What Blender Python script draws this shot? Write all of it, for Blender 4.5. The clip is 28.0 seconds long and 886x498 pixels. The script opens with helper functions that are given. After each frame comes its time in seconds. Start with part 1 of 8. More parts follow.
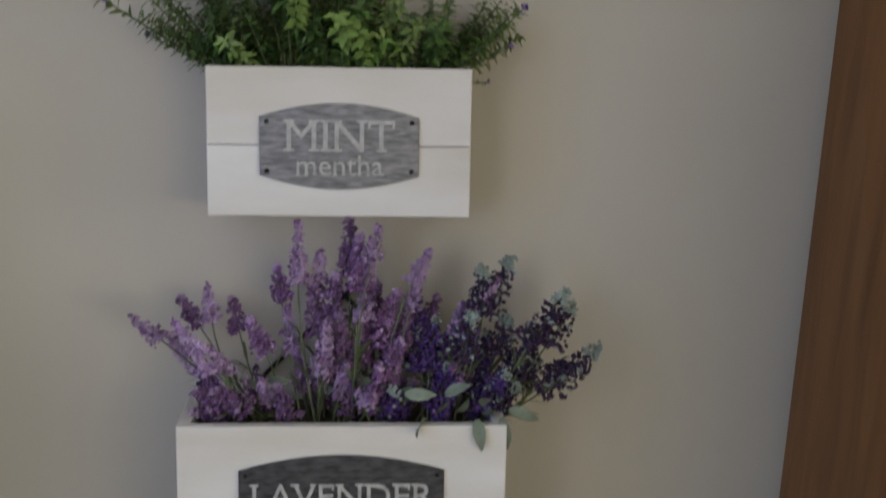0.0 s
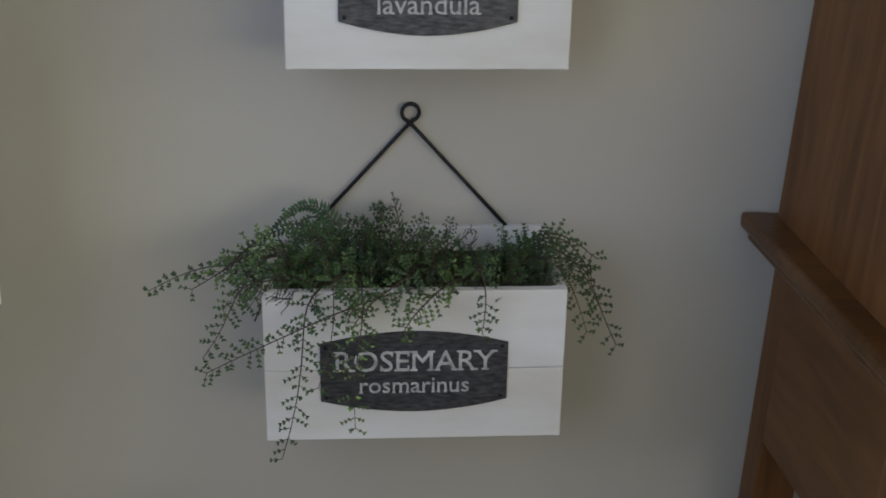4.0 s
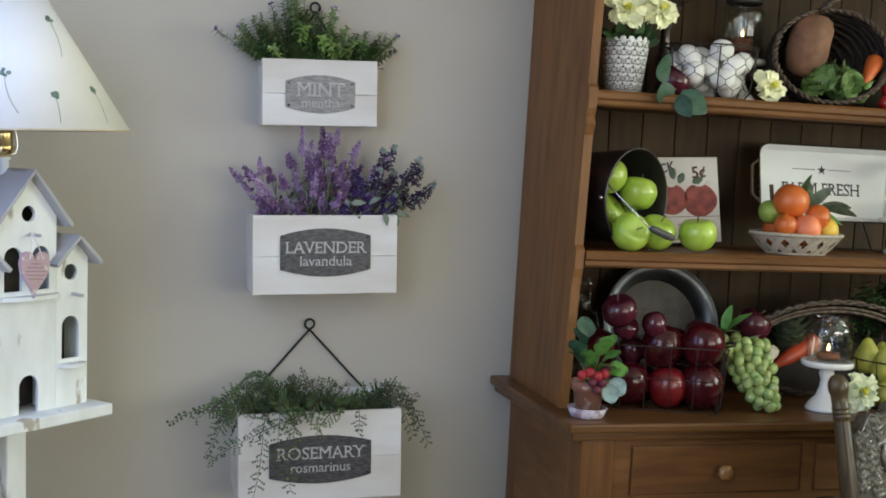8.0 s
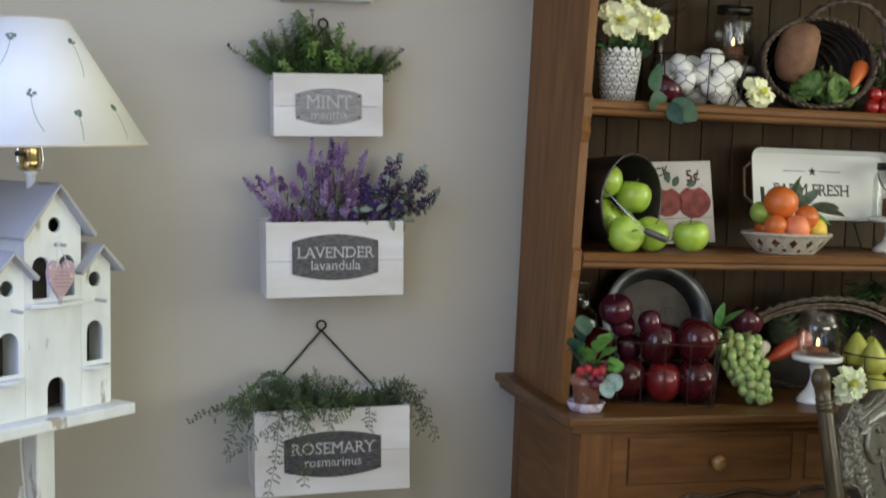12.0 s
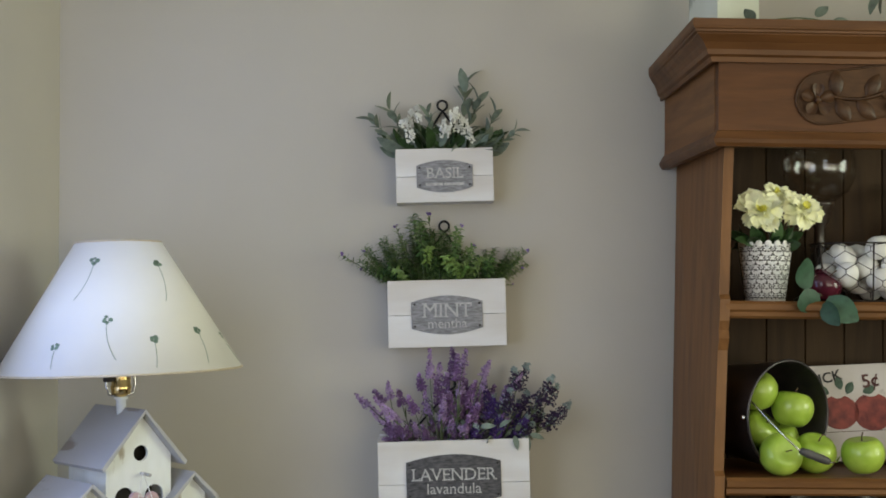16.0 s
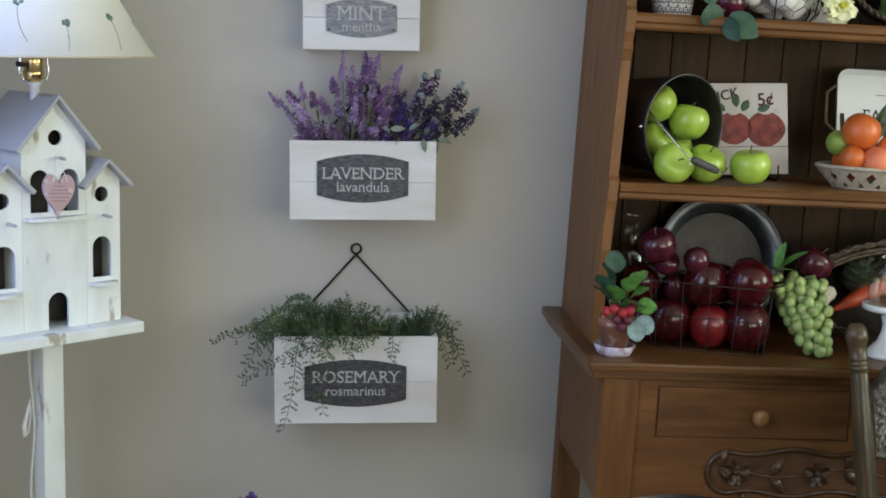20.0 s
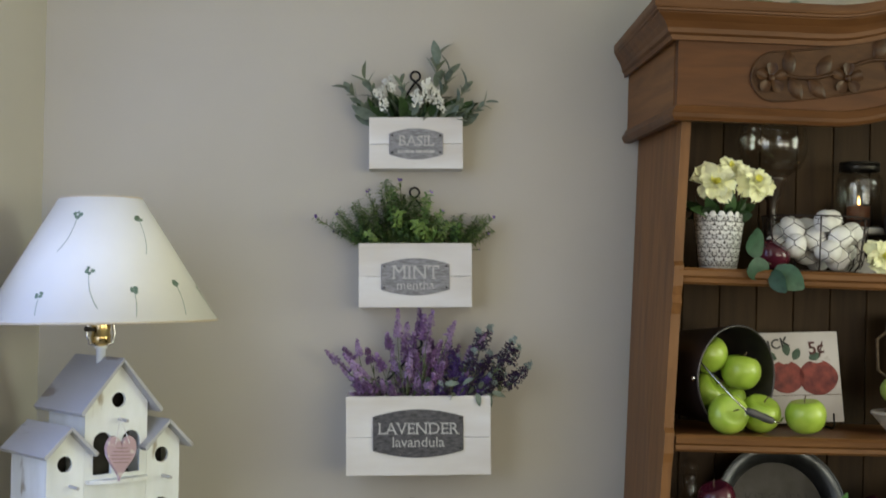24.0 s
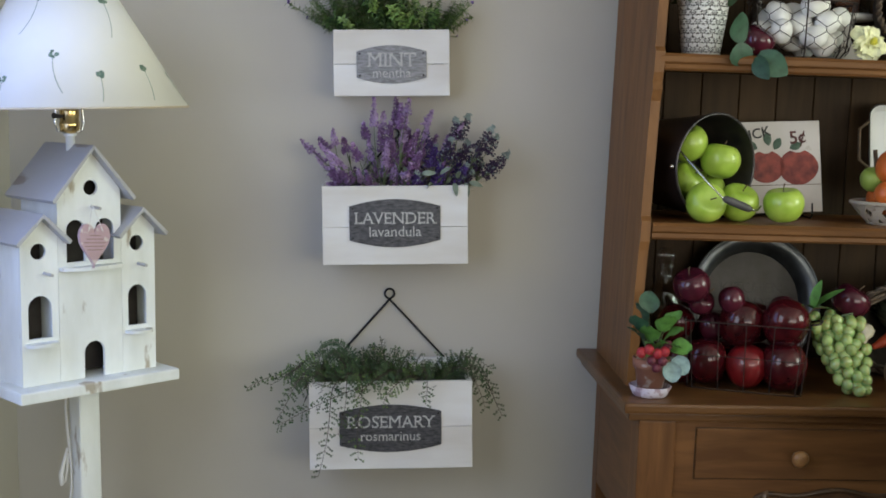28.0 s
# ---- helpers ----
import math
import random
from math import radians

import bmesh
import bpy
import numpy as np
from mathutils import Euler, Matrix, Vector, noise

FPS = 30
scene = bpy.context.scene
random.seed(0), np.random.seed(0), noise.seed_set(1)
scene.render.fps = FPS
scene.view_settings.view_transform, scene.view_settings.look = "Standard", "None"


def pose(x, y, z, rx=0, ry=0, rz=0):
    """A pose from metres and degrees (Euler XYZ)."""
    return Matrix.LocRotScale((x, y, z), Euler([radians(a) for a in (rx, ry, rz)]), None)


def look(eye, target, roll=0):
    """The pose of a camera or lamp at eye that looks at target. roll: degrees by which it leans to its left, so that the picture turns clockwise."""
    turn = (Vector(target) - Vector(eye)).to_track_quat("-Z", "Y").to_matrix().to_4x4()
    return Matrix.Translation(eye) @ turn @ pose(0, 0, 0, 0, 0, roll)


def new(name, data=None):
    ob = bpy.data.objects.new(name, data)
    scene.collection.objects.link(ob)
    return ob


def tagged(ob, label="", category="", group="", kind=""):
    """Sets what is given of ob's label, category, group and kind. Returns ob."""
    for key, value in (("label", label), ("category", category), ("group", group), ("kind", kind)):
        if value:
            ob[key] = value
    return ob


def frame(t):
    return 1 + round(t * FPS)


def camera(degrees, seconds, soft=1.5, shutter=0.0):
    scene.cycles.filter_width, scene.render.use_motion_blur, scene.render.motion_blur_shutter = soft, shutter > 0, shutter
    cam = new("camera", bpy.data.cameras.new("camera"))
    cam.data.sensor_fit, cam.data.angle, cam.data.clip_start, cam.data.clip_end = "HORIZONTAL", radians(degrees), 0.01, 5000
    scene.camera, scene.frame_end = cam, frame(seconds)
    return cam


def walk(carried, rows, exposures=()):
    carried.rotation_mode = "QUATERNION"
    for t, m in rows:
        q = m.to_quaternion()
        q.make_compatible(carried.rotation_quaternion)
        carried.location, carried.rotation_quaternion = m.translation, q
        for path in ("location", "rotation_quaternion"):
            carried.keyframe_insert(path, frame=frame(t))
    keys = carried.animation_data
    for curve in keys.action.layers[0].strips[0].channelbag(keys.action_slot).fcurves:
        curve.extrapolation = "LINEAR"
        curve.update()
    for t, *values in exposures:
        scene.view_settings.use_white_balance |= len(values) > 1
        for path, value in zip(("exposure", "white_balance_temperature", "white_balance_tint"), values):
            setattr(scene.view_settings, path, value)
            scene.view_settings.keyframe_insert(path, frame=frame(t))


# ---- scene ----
cam = camera(39.5, 28.0, soft=1.75, shutter=0.4)
PATH = [
    (0, (0.006, -1.108, 1.537), (0.143, 0.851, 1.159), 2.05),
    (0.5, (-0.003, -1.113, 1.511), (0.130, 0.826, 1.040), 2.28),
    (1, (-0.016, -1.138, 1.477), (0.110, 0.808, 1.034), 3.25),
    (1.5, (-0.022, -1.151, 1.473), (0.125, 0.799, 1.054), 3.39),
    (2, (-0.015, -1.174, 1.461), (0.137, 0.783, 1.076), 3.23),
    (2.5, (-0.011, -1.197, 1.406), (0.066, 0.751, 0.960), 2.61),
    (3, (-0.026, -1.213, 1.366), (0.051, 0.688, 0.750), 2.79),
    (3.5, (-0.057, -1.238, 1.333), (0.042, 0.612, 0.579), 3.05),
    (5.5, (-0.151, -1.758, 1.303), (0.200, 0.169, 0.897), -1.25),
    (5.7, (-0.186, -1.841, 1.309), (0.189, 0.087, 0.933), -0.57),
    (6, (-0.242, -1.927, 1.323), (0.175, -0.010, 0.931), 2.08),
    (6.5, (-0.223, -2.097, 1.267), (0.238, -0.167, 1.015), 3.63),
    (6.7, (-0.239, -2.156, 1.271), (0.252, -0.229, 1.057), 2.13),
    (7, (-0.264, -2.203, 1.281), (0.141, -0.256, 1.073), 2.47),
    (7.5, (-0.320, -2.319, 1.324), (0.071, -0.371, 1.096), 0.65),
    (7.7, (-0.348, -2.378, 1.327), (0.129, -0.445, 1.138), 2.36),
    (8, (-0.381, -2.420, 1.333), (0.129, -0.493, 1.167), 1.85),
    (8.2, (-0.383, -2.461, 1.347), (0.102, -0.529, 1.164), 1.73),
    (8.5, (-0.378, -2.447, 1.354), (0.047, -0.515, 1.058), 0.35),
    (8.7, (-0.380, -2.480, 1.352), (0.034, -0.554, 1.007), 2.09),
    (9, (-0.385, -2.499, 1.348), (0.092, -0.572, 1.102), 2.67),
    (9.2, (-0.375, -2.507, 1.348), (0.110, -0.573, 1.183), 2.11),
    (9.5, (-0.367, -2.536, 1.369), (0.079, -0.588, 1.313), 1.57),
    (10, (-0.372, -2.562, 1.381), (0.094, -0.618, 1.421), 1.44),
    (10.5, (-0.386, -2.563, 1.386), (0.118, -0.630, 1.481), -0.06),
    (11, (-0.387, -2.556, 1.388), (0.125, -0.624, 1.464), -0.37),
    (11.5, (-0.405, -2.537, 1.365), (0.121, -0.608, 1.318), 0.04),
    (12, (-0.385, -2.535, 1.354), (0.098, -0.601, 1.184), 1.10),
    (12.5, (-0.383, -2.535, 1.335), (0.102, -0.608, 1.107), 1.25),
    (14.5, (-0.161, -2.506, 1.365), (0.174, -0.542, 1.191), -2.51),
    (15, (0.005, -2.433, 1.404), (0.130, -0.447, 1.207), 0.14),
    (15.5, (0.088, -2.368, 1.455), (0.122, -0.370, 1.382), 0.39),
    (15.7, (0.030, -2.356, 1.455), (0.064, -0.356, 1.450), 0.76),
    (16, (-0.055, -2.373, 1.439), (-0.023, -0.376, 1.532), -0.48),
    (16.5, (-0.012, -2.427, 1.461), (0.034, -0.430, 1.541), 2.23),
    (16.7, (-0.033, -2.440, 1.457), (0.131, -0.448, 1.514), 4.90),
    (17, (-0.064, -2.471, 1.443), (0.212, -0.491, 1.491), 1.80),
    (17.5, (-0.008, -2.481, 1.438), (0.191, -0.495, 1.317), -0.62),
    (18, (0.011, -2.467, 1.407), (0.232, -0.497, 1.143), 0.59),
    (18.5, (-0.047, -2.438, 1.401), (0.166, -0.482, 1.047), 1.69),
    (19, (-0.045, -2.443, 1.384), (0.127, -0.480, 1.042), 2.09),
    (19.5, (-0.057, -2.442, 1.389), (0.113, -0.480, 1.041), 0.86),
    (20, (-0.026, -2.440, 1.368), (0.126, -0.471, 1.051), 1.91),
    (20.5, (-0.054, -2.418, 1.372), (0.080, -0.449, 1.045), 0.59),
    (22.5, (-0.071, -2.439, 1.362), (0.098, -0.458, 1.147), 0.51),
    (23, (-0.050, -2.446, 1.381), (0.079, -0.455, 1.248), 0.57),
    (23.5, (-0.066, -2.462, 1.388), (0.052, -0.466, 1.360), 1.41),
    (24, (-0.045, -2.472, 1.399), (0.027, -0.475, 1.465), 0.76),
    (24.5, (-0.019, -2.476, 1.395), (0.022, -0.479, 1.506), 1.07),
    (25, (-0.024, -2.469, 1.423), (0.014, -0.470, 1.460), 1.10),
    (25.5, (-0.032, -2.451, 1.399), (0.013, -0.452, 1.355), -0.41),
    (26, (-0.026, -2.436, 1.390), (0.023, -0.438, 1.296), -0.63),
    (26.5, (-0.029, -2.429, 1.385), (0.033, -0.434, 1.255), 0.39),
    (27, (-0.018, -2.429, 1.370), (0.051, -0.437, 1.204), -0.37),
    (27.5, (-0.021, -2.430, 1.368), (0.072, -0.444, 1.148), -0.22),
    (28, (-0.019, -2.442, 1.363), (0.073, -0.459, 1.119), 0.79),
]
EXPOSURES = [(0.0, -0.30, 7000.0, 12.0), (2.0, -0.20, 6850.0, 12.5), (3.5, -0.38, 6450.0, 11.0), (5.5, 0.1, 6450.0, 10.0), (8.0, 0.08, 6450.0, 10.0), (9.0, 0.04, 6500.0, 10.0), (10.0, -0.02, 6850.0, 10.0), (11.0, 0.02, 6750.0, 10.0), (12.5, 0.03, 6500.0, 10.0), (14.5, 0.03, 6500.0, 10.0), (16.0, -0.13, 6900.0, 8.5), (17.0, 0.03, 6750.0, 8.5), (19.0, 0.03, 6350.0, 10.0), (20.5, 0.03, 6280.0, 10.0), (22.5, -0.05, 6700.0, 7.5), (24.0, -0.10, 6950.0, 8.5), (25.0, -0.13, 6950.0, 8.5), (26.0, -0.12, 6850.0, 9.0), (28.0, 0.0, 6450.0, 10.0)]
walk(cam, [(t, look(eye, target, roll)) for t, eye, target, roll in PATH], EXPOSURES)

# ---- light: daylight through the windows of the room ----
world = bpy.data.worlds.new("world")
scene.world = world
world.use_nodes = True
wn = world.node_tree.nodes
sky = wn.new("ShaderNodeTexSky")
sky.sky_type, sky.sun_disc = "NISHITA", False
sky.sun_elevation, sky.sun_rotation = radians(40), radians(150)
world.node_tree.links.new(sky.outputs[0], wn["Background"].inputs[0])
wn["Background"].inputs[1].default_value = 0.1


def area_light(name, m, sx, sy, watts, colour):
    data = bpy.data.lights.new(name, "AREA")
    data.shape, data.size, data.size_y, data.energy, data.color = "RECTANGLE", sx, sy, watts, colour
    ob = new(name, data)
    ob.matrix_world = m
    return ob


# the patio window behind (sky, and sunlit ground that throws light up), an east window, and two windows in the west wall
area_light("window_light_patio_sky", look((1.90, -4.26, 1.60), (0.6, 0.0, 1.2)), 2.7, 1.4, 12.0, (0.98, 0.96, 0.95))
area_light("window_light_patio_ground", look((1.90, -4.24, 1.30), (1.5, -2.9, 3.8)), 2.7, 1.2, 55.0, (0.985, 0.96, 0.81))
area_light("window_light_east", look((3.36, -1.7, 1.70), (0.0, -1.2, 1.9)), 1.3, 1.2, 42.0, (0.89, 1.0, 0.84))
area_light("window_light_side", look((-0.772, -0.78, 1.45), (-0.35, -0.40, 1.25)), 0.42, 1.2, 4.4, (0.31, 0.45, 1.0))
area_light("window_light_west", look((-0.870, -2.0, 1.65), (0.2, -1.6, 1.45)), 1.0, 1.2, 16.5, (0.72, 0.82, 1.0))


# ---- materials ----
def ramp_set(node, stops):
    el = node.color_ramp.elements
    while len(el) < len(stops):
        el.new(0.5)
    for e, (p, c) in zip(el, stops):
        e.position, e.color = p, (*c, 1.0)


def material(name, colour, rough=0.6, metal=0.0, vary=0.12, scale=30.0, bump=0.15, bump_scale=200.0, coat=0.0, spec=0.5, stretch=(1, 1, 1), second=None, piece=0.0, depth=0.002):
    """A base colour with two scales of variation, a fine bump, and, with piece, a tone of its own for each object."""
    m = bpy.data.materials.new(name)
    m.use_nodes = True
    n, l = m.node_tree.nodes, m.node_tree.links
    b = n["Principled BSDF"]
    b.inputs["Roughness"].default_value, b.inputs["Metallic"].default_value = rough, metal
    b.inputs["Coat Weight"].default_value, b.inputs["Specular IOR Level"].default_value = coat, spec
    co, mp = n.new("ShaderNodeTexCoord"), n.new("ShaderNodeMapping")
    mp.inputs["Scale"].default_value = stretch
    l.new(co.outputs["Object"], mp.inputs[0])
    big, small = n.new("ShaderNodeTexNoise"), n.new("ShaderNodeTexNoise")
    for node, s, d in ((big, scale, 4), (small, bump_scale, 3)):
        node.inputs["Scale"].default_value, node.inputs["Detail"].default_value = s, d
        l.new(mp.outputs[0], node.inputs["Vector"])
    ramp = n.new("ShaderNodeValToRGB")
    dark = tuple(c * (1 - vary) for c in colour)
    light = second or tuple(min(1.0, c * (1 + vary)) for c in colour)
    ramp_set(ramp, [(0.32, dark), (0.68, light)])
    l.new(big.outputs["Fac"], ramp.inputs[0])
    out = ramp.outputs[0]
    if piece:
        info, hsv, mr = n.new("ShaderNodeObjectInfo"), n.new("ShaderNodeHueSaturation"), n.new("ShaderNodeMapRange")
        mr.inputs["To Min"].default_value, mr.inputs["To Max"].default_value = 1 - piece, 1 + piece
        l.new(info.outputs["Random"], mr.inputs["Value"])
        l.new(mr.outputs[0], hsv.inputs["Value"])
        l.new(out, hsv.inputs["Color"])
        out = hsv.outputs[0]
    l.new(out, b.inputs["Base Color"])
    if bump:
        bp = n.new("ShaderNodeBump")
        bp.inputs["Strength"].default_value, bp.inputs["Distance"].default_value = bump, depth
        l.new(small.outputs["Fac"], bp.inputs["Height"])
        l.new(bp.outputs[0], b.inputs["Normal"])
    return m


def wood_material(name, dark, light, along=(1, 1, 1), rough=0.46, piece=0.10, coat=0.06, scale=9.0):
    """Stained wood: long grain streaks, broad tone drifts, dark pores."""
    m = bpy.data.materials.new(name)
    m.use_nodes = True
    n, l = m.node_tree.nodes, m.node_tree.links
    b = n["Principled BSDF"]
    b.inputs["Roughness"].default_value, b.inputs["Coat Weight"].default_value = rough, coat
    b.inputs["Coat Roughness"].default_value = 0.3
    b.inputs["Specular IOR Level"].default_value = 0.22
    co, mp, info = n.new("ShaderNodeTexCoord"), n.new("ShaderNodeMapping"), n.new("ShaderNodeObjectInfo")
    mp.inputs["Scale"].default_value = along
    add = n.new("ShaderNodeVectorMath")
    l.new(co.outputs["Object"], add.inputs[0])
    l.new(info.outputs["Random"], add.inputs[1])
    l.new(add.outputs[0], mp.inputs[0])
    grain, broad, pore = (n.new("ShaderNodeTexNoise") for _ in range(3))
    for node, s, d, w in ((grain, scale * 5, 6, 0.6), (broad, scale * 0.7, 3, 0.3), (pore, scale * 26, 2, 0.0)):
        node.inputs["Scale"].default_value, node.inputs["Detail"].default_value, node.inputs["Distortion"].default_value = s, d, w
        l.new(mp.outputs[0], node.inputs["Vector"])
    mix = n.new("ShaderNodeMix")
    mix.inputs[0].default_value = 0.45
    l.new(grain.outputs["Fac"], mix.inputs[2])
    l.new(broad.outputs["Fac"], mix.inputs[3])
    ramp = n.new("ShaderNodeValToRGB")
    ramp_set(ramp, [(0.38, dark), (0.60, light)])
    l.new(mix.outputs[0], ramp.inputs[0])
    hsv, mr = n.new("ShaderNodeHueSaturation"), n.new("ShaderNodeMapRange")
    mr.inputs["To Min"].default_value, mr.inputs["To Max"].default_value = 1 - piece, 1 + piece
    l.new(info.outputs["Random"], mr.inputs["Value"])
    l.new(mr.outputs[0], hsv.inputs["Value"])
    l.new(ramp.outputs[0], hsv.inputs["Color"])
    l.new(hsv.outputs[0], b.inputs["Base Color"])
    bp = n.new("ShaderNodeBump")
    bp.inputs["Strength"].default_value, bp.inputs["Distance"].default_value = 0.3, 0.001
    l.new(pore.outputs["Fac"], bp.inputs["Height"])
    l.new(bp.outputs[0], b.inputs["Normal"])
    return m


def chipped_paint(name, paint, under, amount=0.36, rough=0.6, along=(1, 1, 1), scale=26.0, wash_tone=(0.86, 0.84, 0.80), wash_size=0.35):
    """Paint brushed over wood, rubbed through in specks, with a faint wash of dirt."""
    m = bpy.data.materials.new(name)
    m.use_nodes = True
    n, l = m.node_tree.nodes, m.node_tree.links
    b = n["Principled BSDF"]
    b.inputs["Roughness"].default_value = rough
    co, mp, info = n.new("ShaderNodeTexCoord"), n.new("ShaderNodeMapping"), n.new("ShaderNodeObjectInfo")
    mp.inputs["Scale"].default_value = along
    add = n.new("ShaderNodeVectorMath")
    l.new(co.outputs["Object"], add.inputs[0])
    l.new(info.outputs["Random"], add.inputs[1])
    l.new(add.outputs[0], mp.inputs[0])
    wear, wash, fine = (n.new("ShaderNodeTexNoise") for _ in range(3))
    for node, s, d in ((wear, scale, 8), (wash, scale * wash_size, 5), (fine, scale * 9, 2)):
        node.inputs["Scale"].default_value, node.inputs["Detail"].default_value = s, d
        l.new(mp.outputs[0], node.inputs["Vector"])
    r1, r2 = n.new("ShaderNodeValToRGB"), n.new("ShaderNodeValToRGB")
    ramp_set(r1, [(amount - 0.05, under), (amount, paint)])
    ramp_set(r2, [(0.3, wash_tone), (0.62, (1, 1, 1))])
    l.new(wear.outputs["Fac"], r1.inputs[0])
    l.new(wash.outputs["Fac"], r2.inputs[0])
    mix = n.new("ShaderNodeMix")
    mix.data_type, mix.blend_type = "RGBA", "MULTIPLY"
    mix.inputs[0].default_value = 1.0
    l.new(r1.outputs[0], mix.inputs[6])
    l.new(r2.outputs[0], mix.inputs[7])
    l.new(mix.outputs[2], b.inputs["Base Color"])
    bp = n.new("ShaderNodeBump")
    bp.inputs["Strength"].default_value, bp.inputs["Distance"].default_value = 0.25, 0.001
    l.new(fine.outputs["Fac"], bp.inputs["Height"])
    l.new(bp.outputs[0], b.inputs["Normal"])
    return m


def glass_material(name, tint=(1, 1, 1), rough=0.02, ripple=0.0, gloss_share=0.045):
    m = bpy.data.materials.new(name)
    m.use_nodes = True
    n, l = m.node_tree.nodes, m.node_tree.links
    n.remove(n["Principled BSDF"])
    clear, gloss, mix, fr = n.new("ShaderNodeBsdfTransparent"), n.new("ShaderNodeBsdfGlossy"), n.new("ShaderNodeMixShader"), n.new("ShaderNodeLayerWeight")
    clear.inputs["Color"].default_value = (*tint, 1)
    if ripple:
        noise, bp, co = n.new("ShaderNodeTexNoise"), n.new("ShaderNodeBump"), n.new("ShaderNodeTexCoord")
        noise.inputs["Scale"].default_value, noise.inputs["Detail"].default_value = 60.0, 1.0
        bp.inputs["Strength"].default_value, bp.inputs["Distance"].default_value = ripple, 0.006
        l.new(co.outputs["Object"], noise.inputs["Vector"])
        l.new(noise.outputs["Fac"], bp.inputs["Height"])
        l.new(bp.outputs[0], gloss.inputs["Normal"])
    gloss.inputs["Roughness"].default_value = rough
    edge, lift = n.new("ShaderNodeMath"), n.new("ShaderNodeMath")
    edge.operation, edge.inputs[1].default_value = "POWER", 4.0
    lift.operation, lift.inputs[1].default_value, lift.inputs[2].default_value = "MULTIPLY_ADD", 0.55, gloss_share
    l.new(fr.outputs["Facing"], edge.inputs[0])
    l.new(edge.outputs[0], lift.inputs[0])
    l.new(lift.outputs[0], mix.inputs[0])
    l.new(clear.outputs[0], mix.inputs[1])
    l.new(gloss.outputs[0], mix.inputs[2])
    l.new(mix.outputs[0], n["Material Output"].inputs["Surface"])
    return m


def glow_material(name, colour, strength):
    m = bpy.data.materials.new(name)
    m.use_nodes = True
    b = m.node_tree.nodes["Principled BSDF"]
    b.inputs["Base Color"].default_value = (*colour, 1)
    b.inputs["Emission Color"].default_value, b.inputs["Emission Strength"].default_value = (*colour, 1), strength
    return m


WALL = material("taupe_wall_paint", (0.485, 0.455, 0.390), 0.75, vary=0.04, scale=2.5, bump=0.12, bump_scale=140, depth=0.001)
CEILING = material("ceiling_paint", (0.75, 0.74, 0.71), 0.8, vary=0.02, scale=3, bump=0.15, bump_scale=90)
FLOOR = material("brown_carpet", (0.060, 0.048, 0.040), 0.9, vary=0.15, scale=12, bump=0.6, bump_scale=500, depth=0.004)
TRIM = material("white_trim_paint", (0.78, 0.77, 0.73), 0.4, vary=0.03, scale=8, bump=0.05)
OAK_X = wood_material("oak_stain_along_x", (0.1124, 0.04654, 0.01463), (0.1993, 0.08848, 0.02915), (0.12, 1, 1))
OAK_Z = wood_material("oak_stain_along_z", (0.1124, 0.04654, 0.01463), (0.1993, 0.08848, 0.02915), (1, 1, 0.12))
OAK_Y = wood_material("oak_stain_along_y", (0.1124, 0.04654, 0.01463), (0.1993, 0.08848, 0.02915), (1, 0.12, 1))
COUNTER_WOOD = wood_material("worn_dark_counter", (0.082, 0.034, 0.0105), (0.145, 0.065, 0.021), (0.12, 1, 1), rough=0.34, coat=0.15)
FRIEZE_WOOD = wood_material("red_brown_frieze_stain", (0.068, 0.02364, 0.006), (0.124, 0.04632, 0.0135), (0.12, 1, 1), rough=0.46, coat=0.02)
MOULDING = wood_material("polished_moulding", (0.080, 0.03184, 0.010), (0.142, 0.05983, 0.020), (0.12, 1, 1), rough=0.46, coat=0.08)
# brown back boards, their colour darkened further for the shade inside the shelves
OAK_BACK_SHADED = wood_material("shaded_oak_back_boards", (0.03198, 0.01677, 0.00624), (0.06084, 0.03354, 0.01287), (1, 1, 0.1), rough=0.6, piece=0.14, coat=0.0)
CARVED = wood_material("dark_carved_wood", (0.034, 0.017, 0.008), (0.085, 0.042, 0.018), (0.3, 1, 1), rough=0.26, coat=0.6, scale=20)
CARVED_FRIEZE = wood_material("dark_carved_frieze", (0.036, 0.015, 0.006), (0.078, 0.034, 0.012), (0.3, 1, 1), rough=0.42, coat=0.1, scale=20)
CARVED_GROUND = wood_material("dull_carved_ground", (0.066, 0.030, 0.013), (0.112, 0.054, 0.023), (0.3, 1, 1), rough=0.6, coat=0.0, scale=20)
CHAIR_WOOD = wood_material("dark_chair_wood", (0.026, 0.018, 0.008), (0.086, 0.058, 0.026), (1, 1, 0.15), rough=0.28, coat=0.35, scale=16)
KNOB = wood_material("glossy_oak_knob", (0.20, 0.092, 0.03), (0.34, 0.17, 0.06), rough=0.2, coat=0.6, scale=14)
PLANTER = chipped_paint("whitewashed_planter", (0.735, 0.725, 0.70), (0.58, 0.51, 0.44), 0.285, along=(0.25, 1, 1), scale=34, wash_tone=(0.79, 0.74, 0.67))
PLATE = material("weathered_zinc_plate", (0.072, 0.072, 0.080), 0.45, 0.7, vary=0.3, scale=300, bump=0.25, bump_scale=420, stretch=(0.3, 1, 1), second=(0.125, 0.125, 0.136))
PLATE_PALE = material("pale_zinc_plate", (0.185, 0.187, 0.205), 0.45, 0.7, vary=0.3, scale=330, bump=0.25, bump_scale=420, stretch=(0.25, 1, 1), second=(0.285, 0.288, 0.312))
LETTER = material("cream_stencil_paint", (0.42, 0.415, 0.40), 0.6, vary=0.25, scale=120, bump=0.1)
LETTER_FAINT = material("rubbed_stencil_paint", (0.40, 0.395, 0.39), 0.6, vary=0.25, scale=120, bump=0.1)
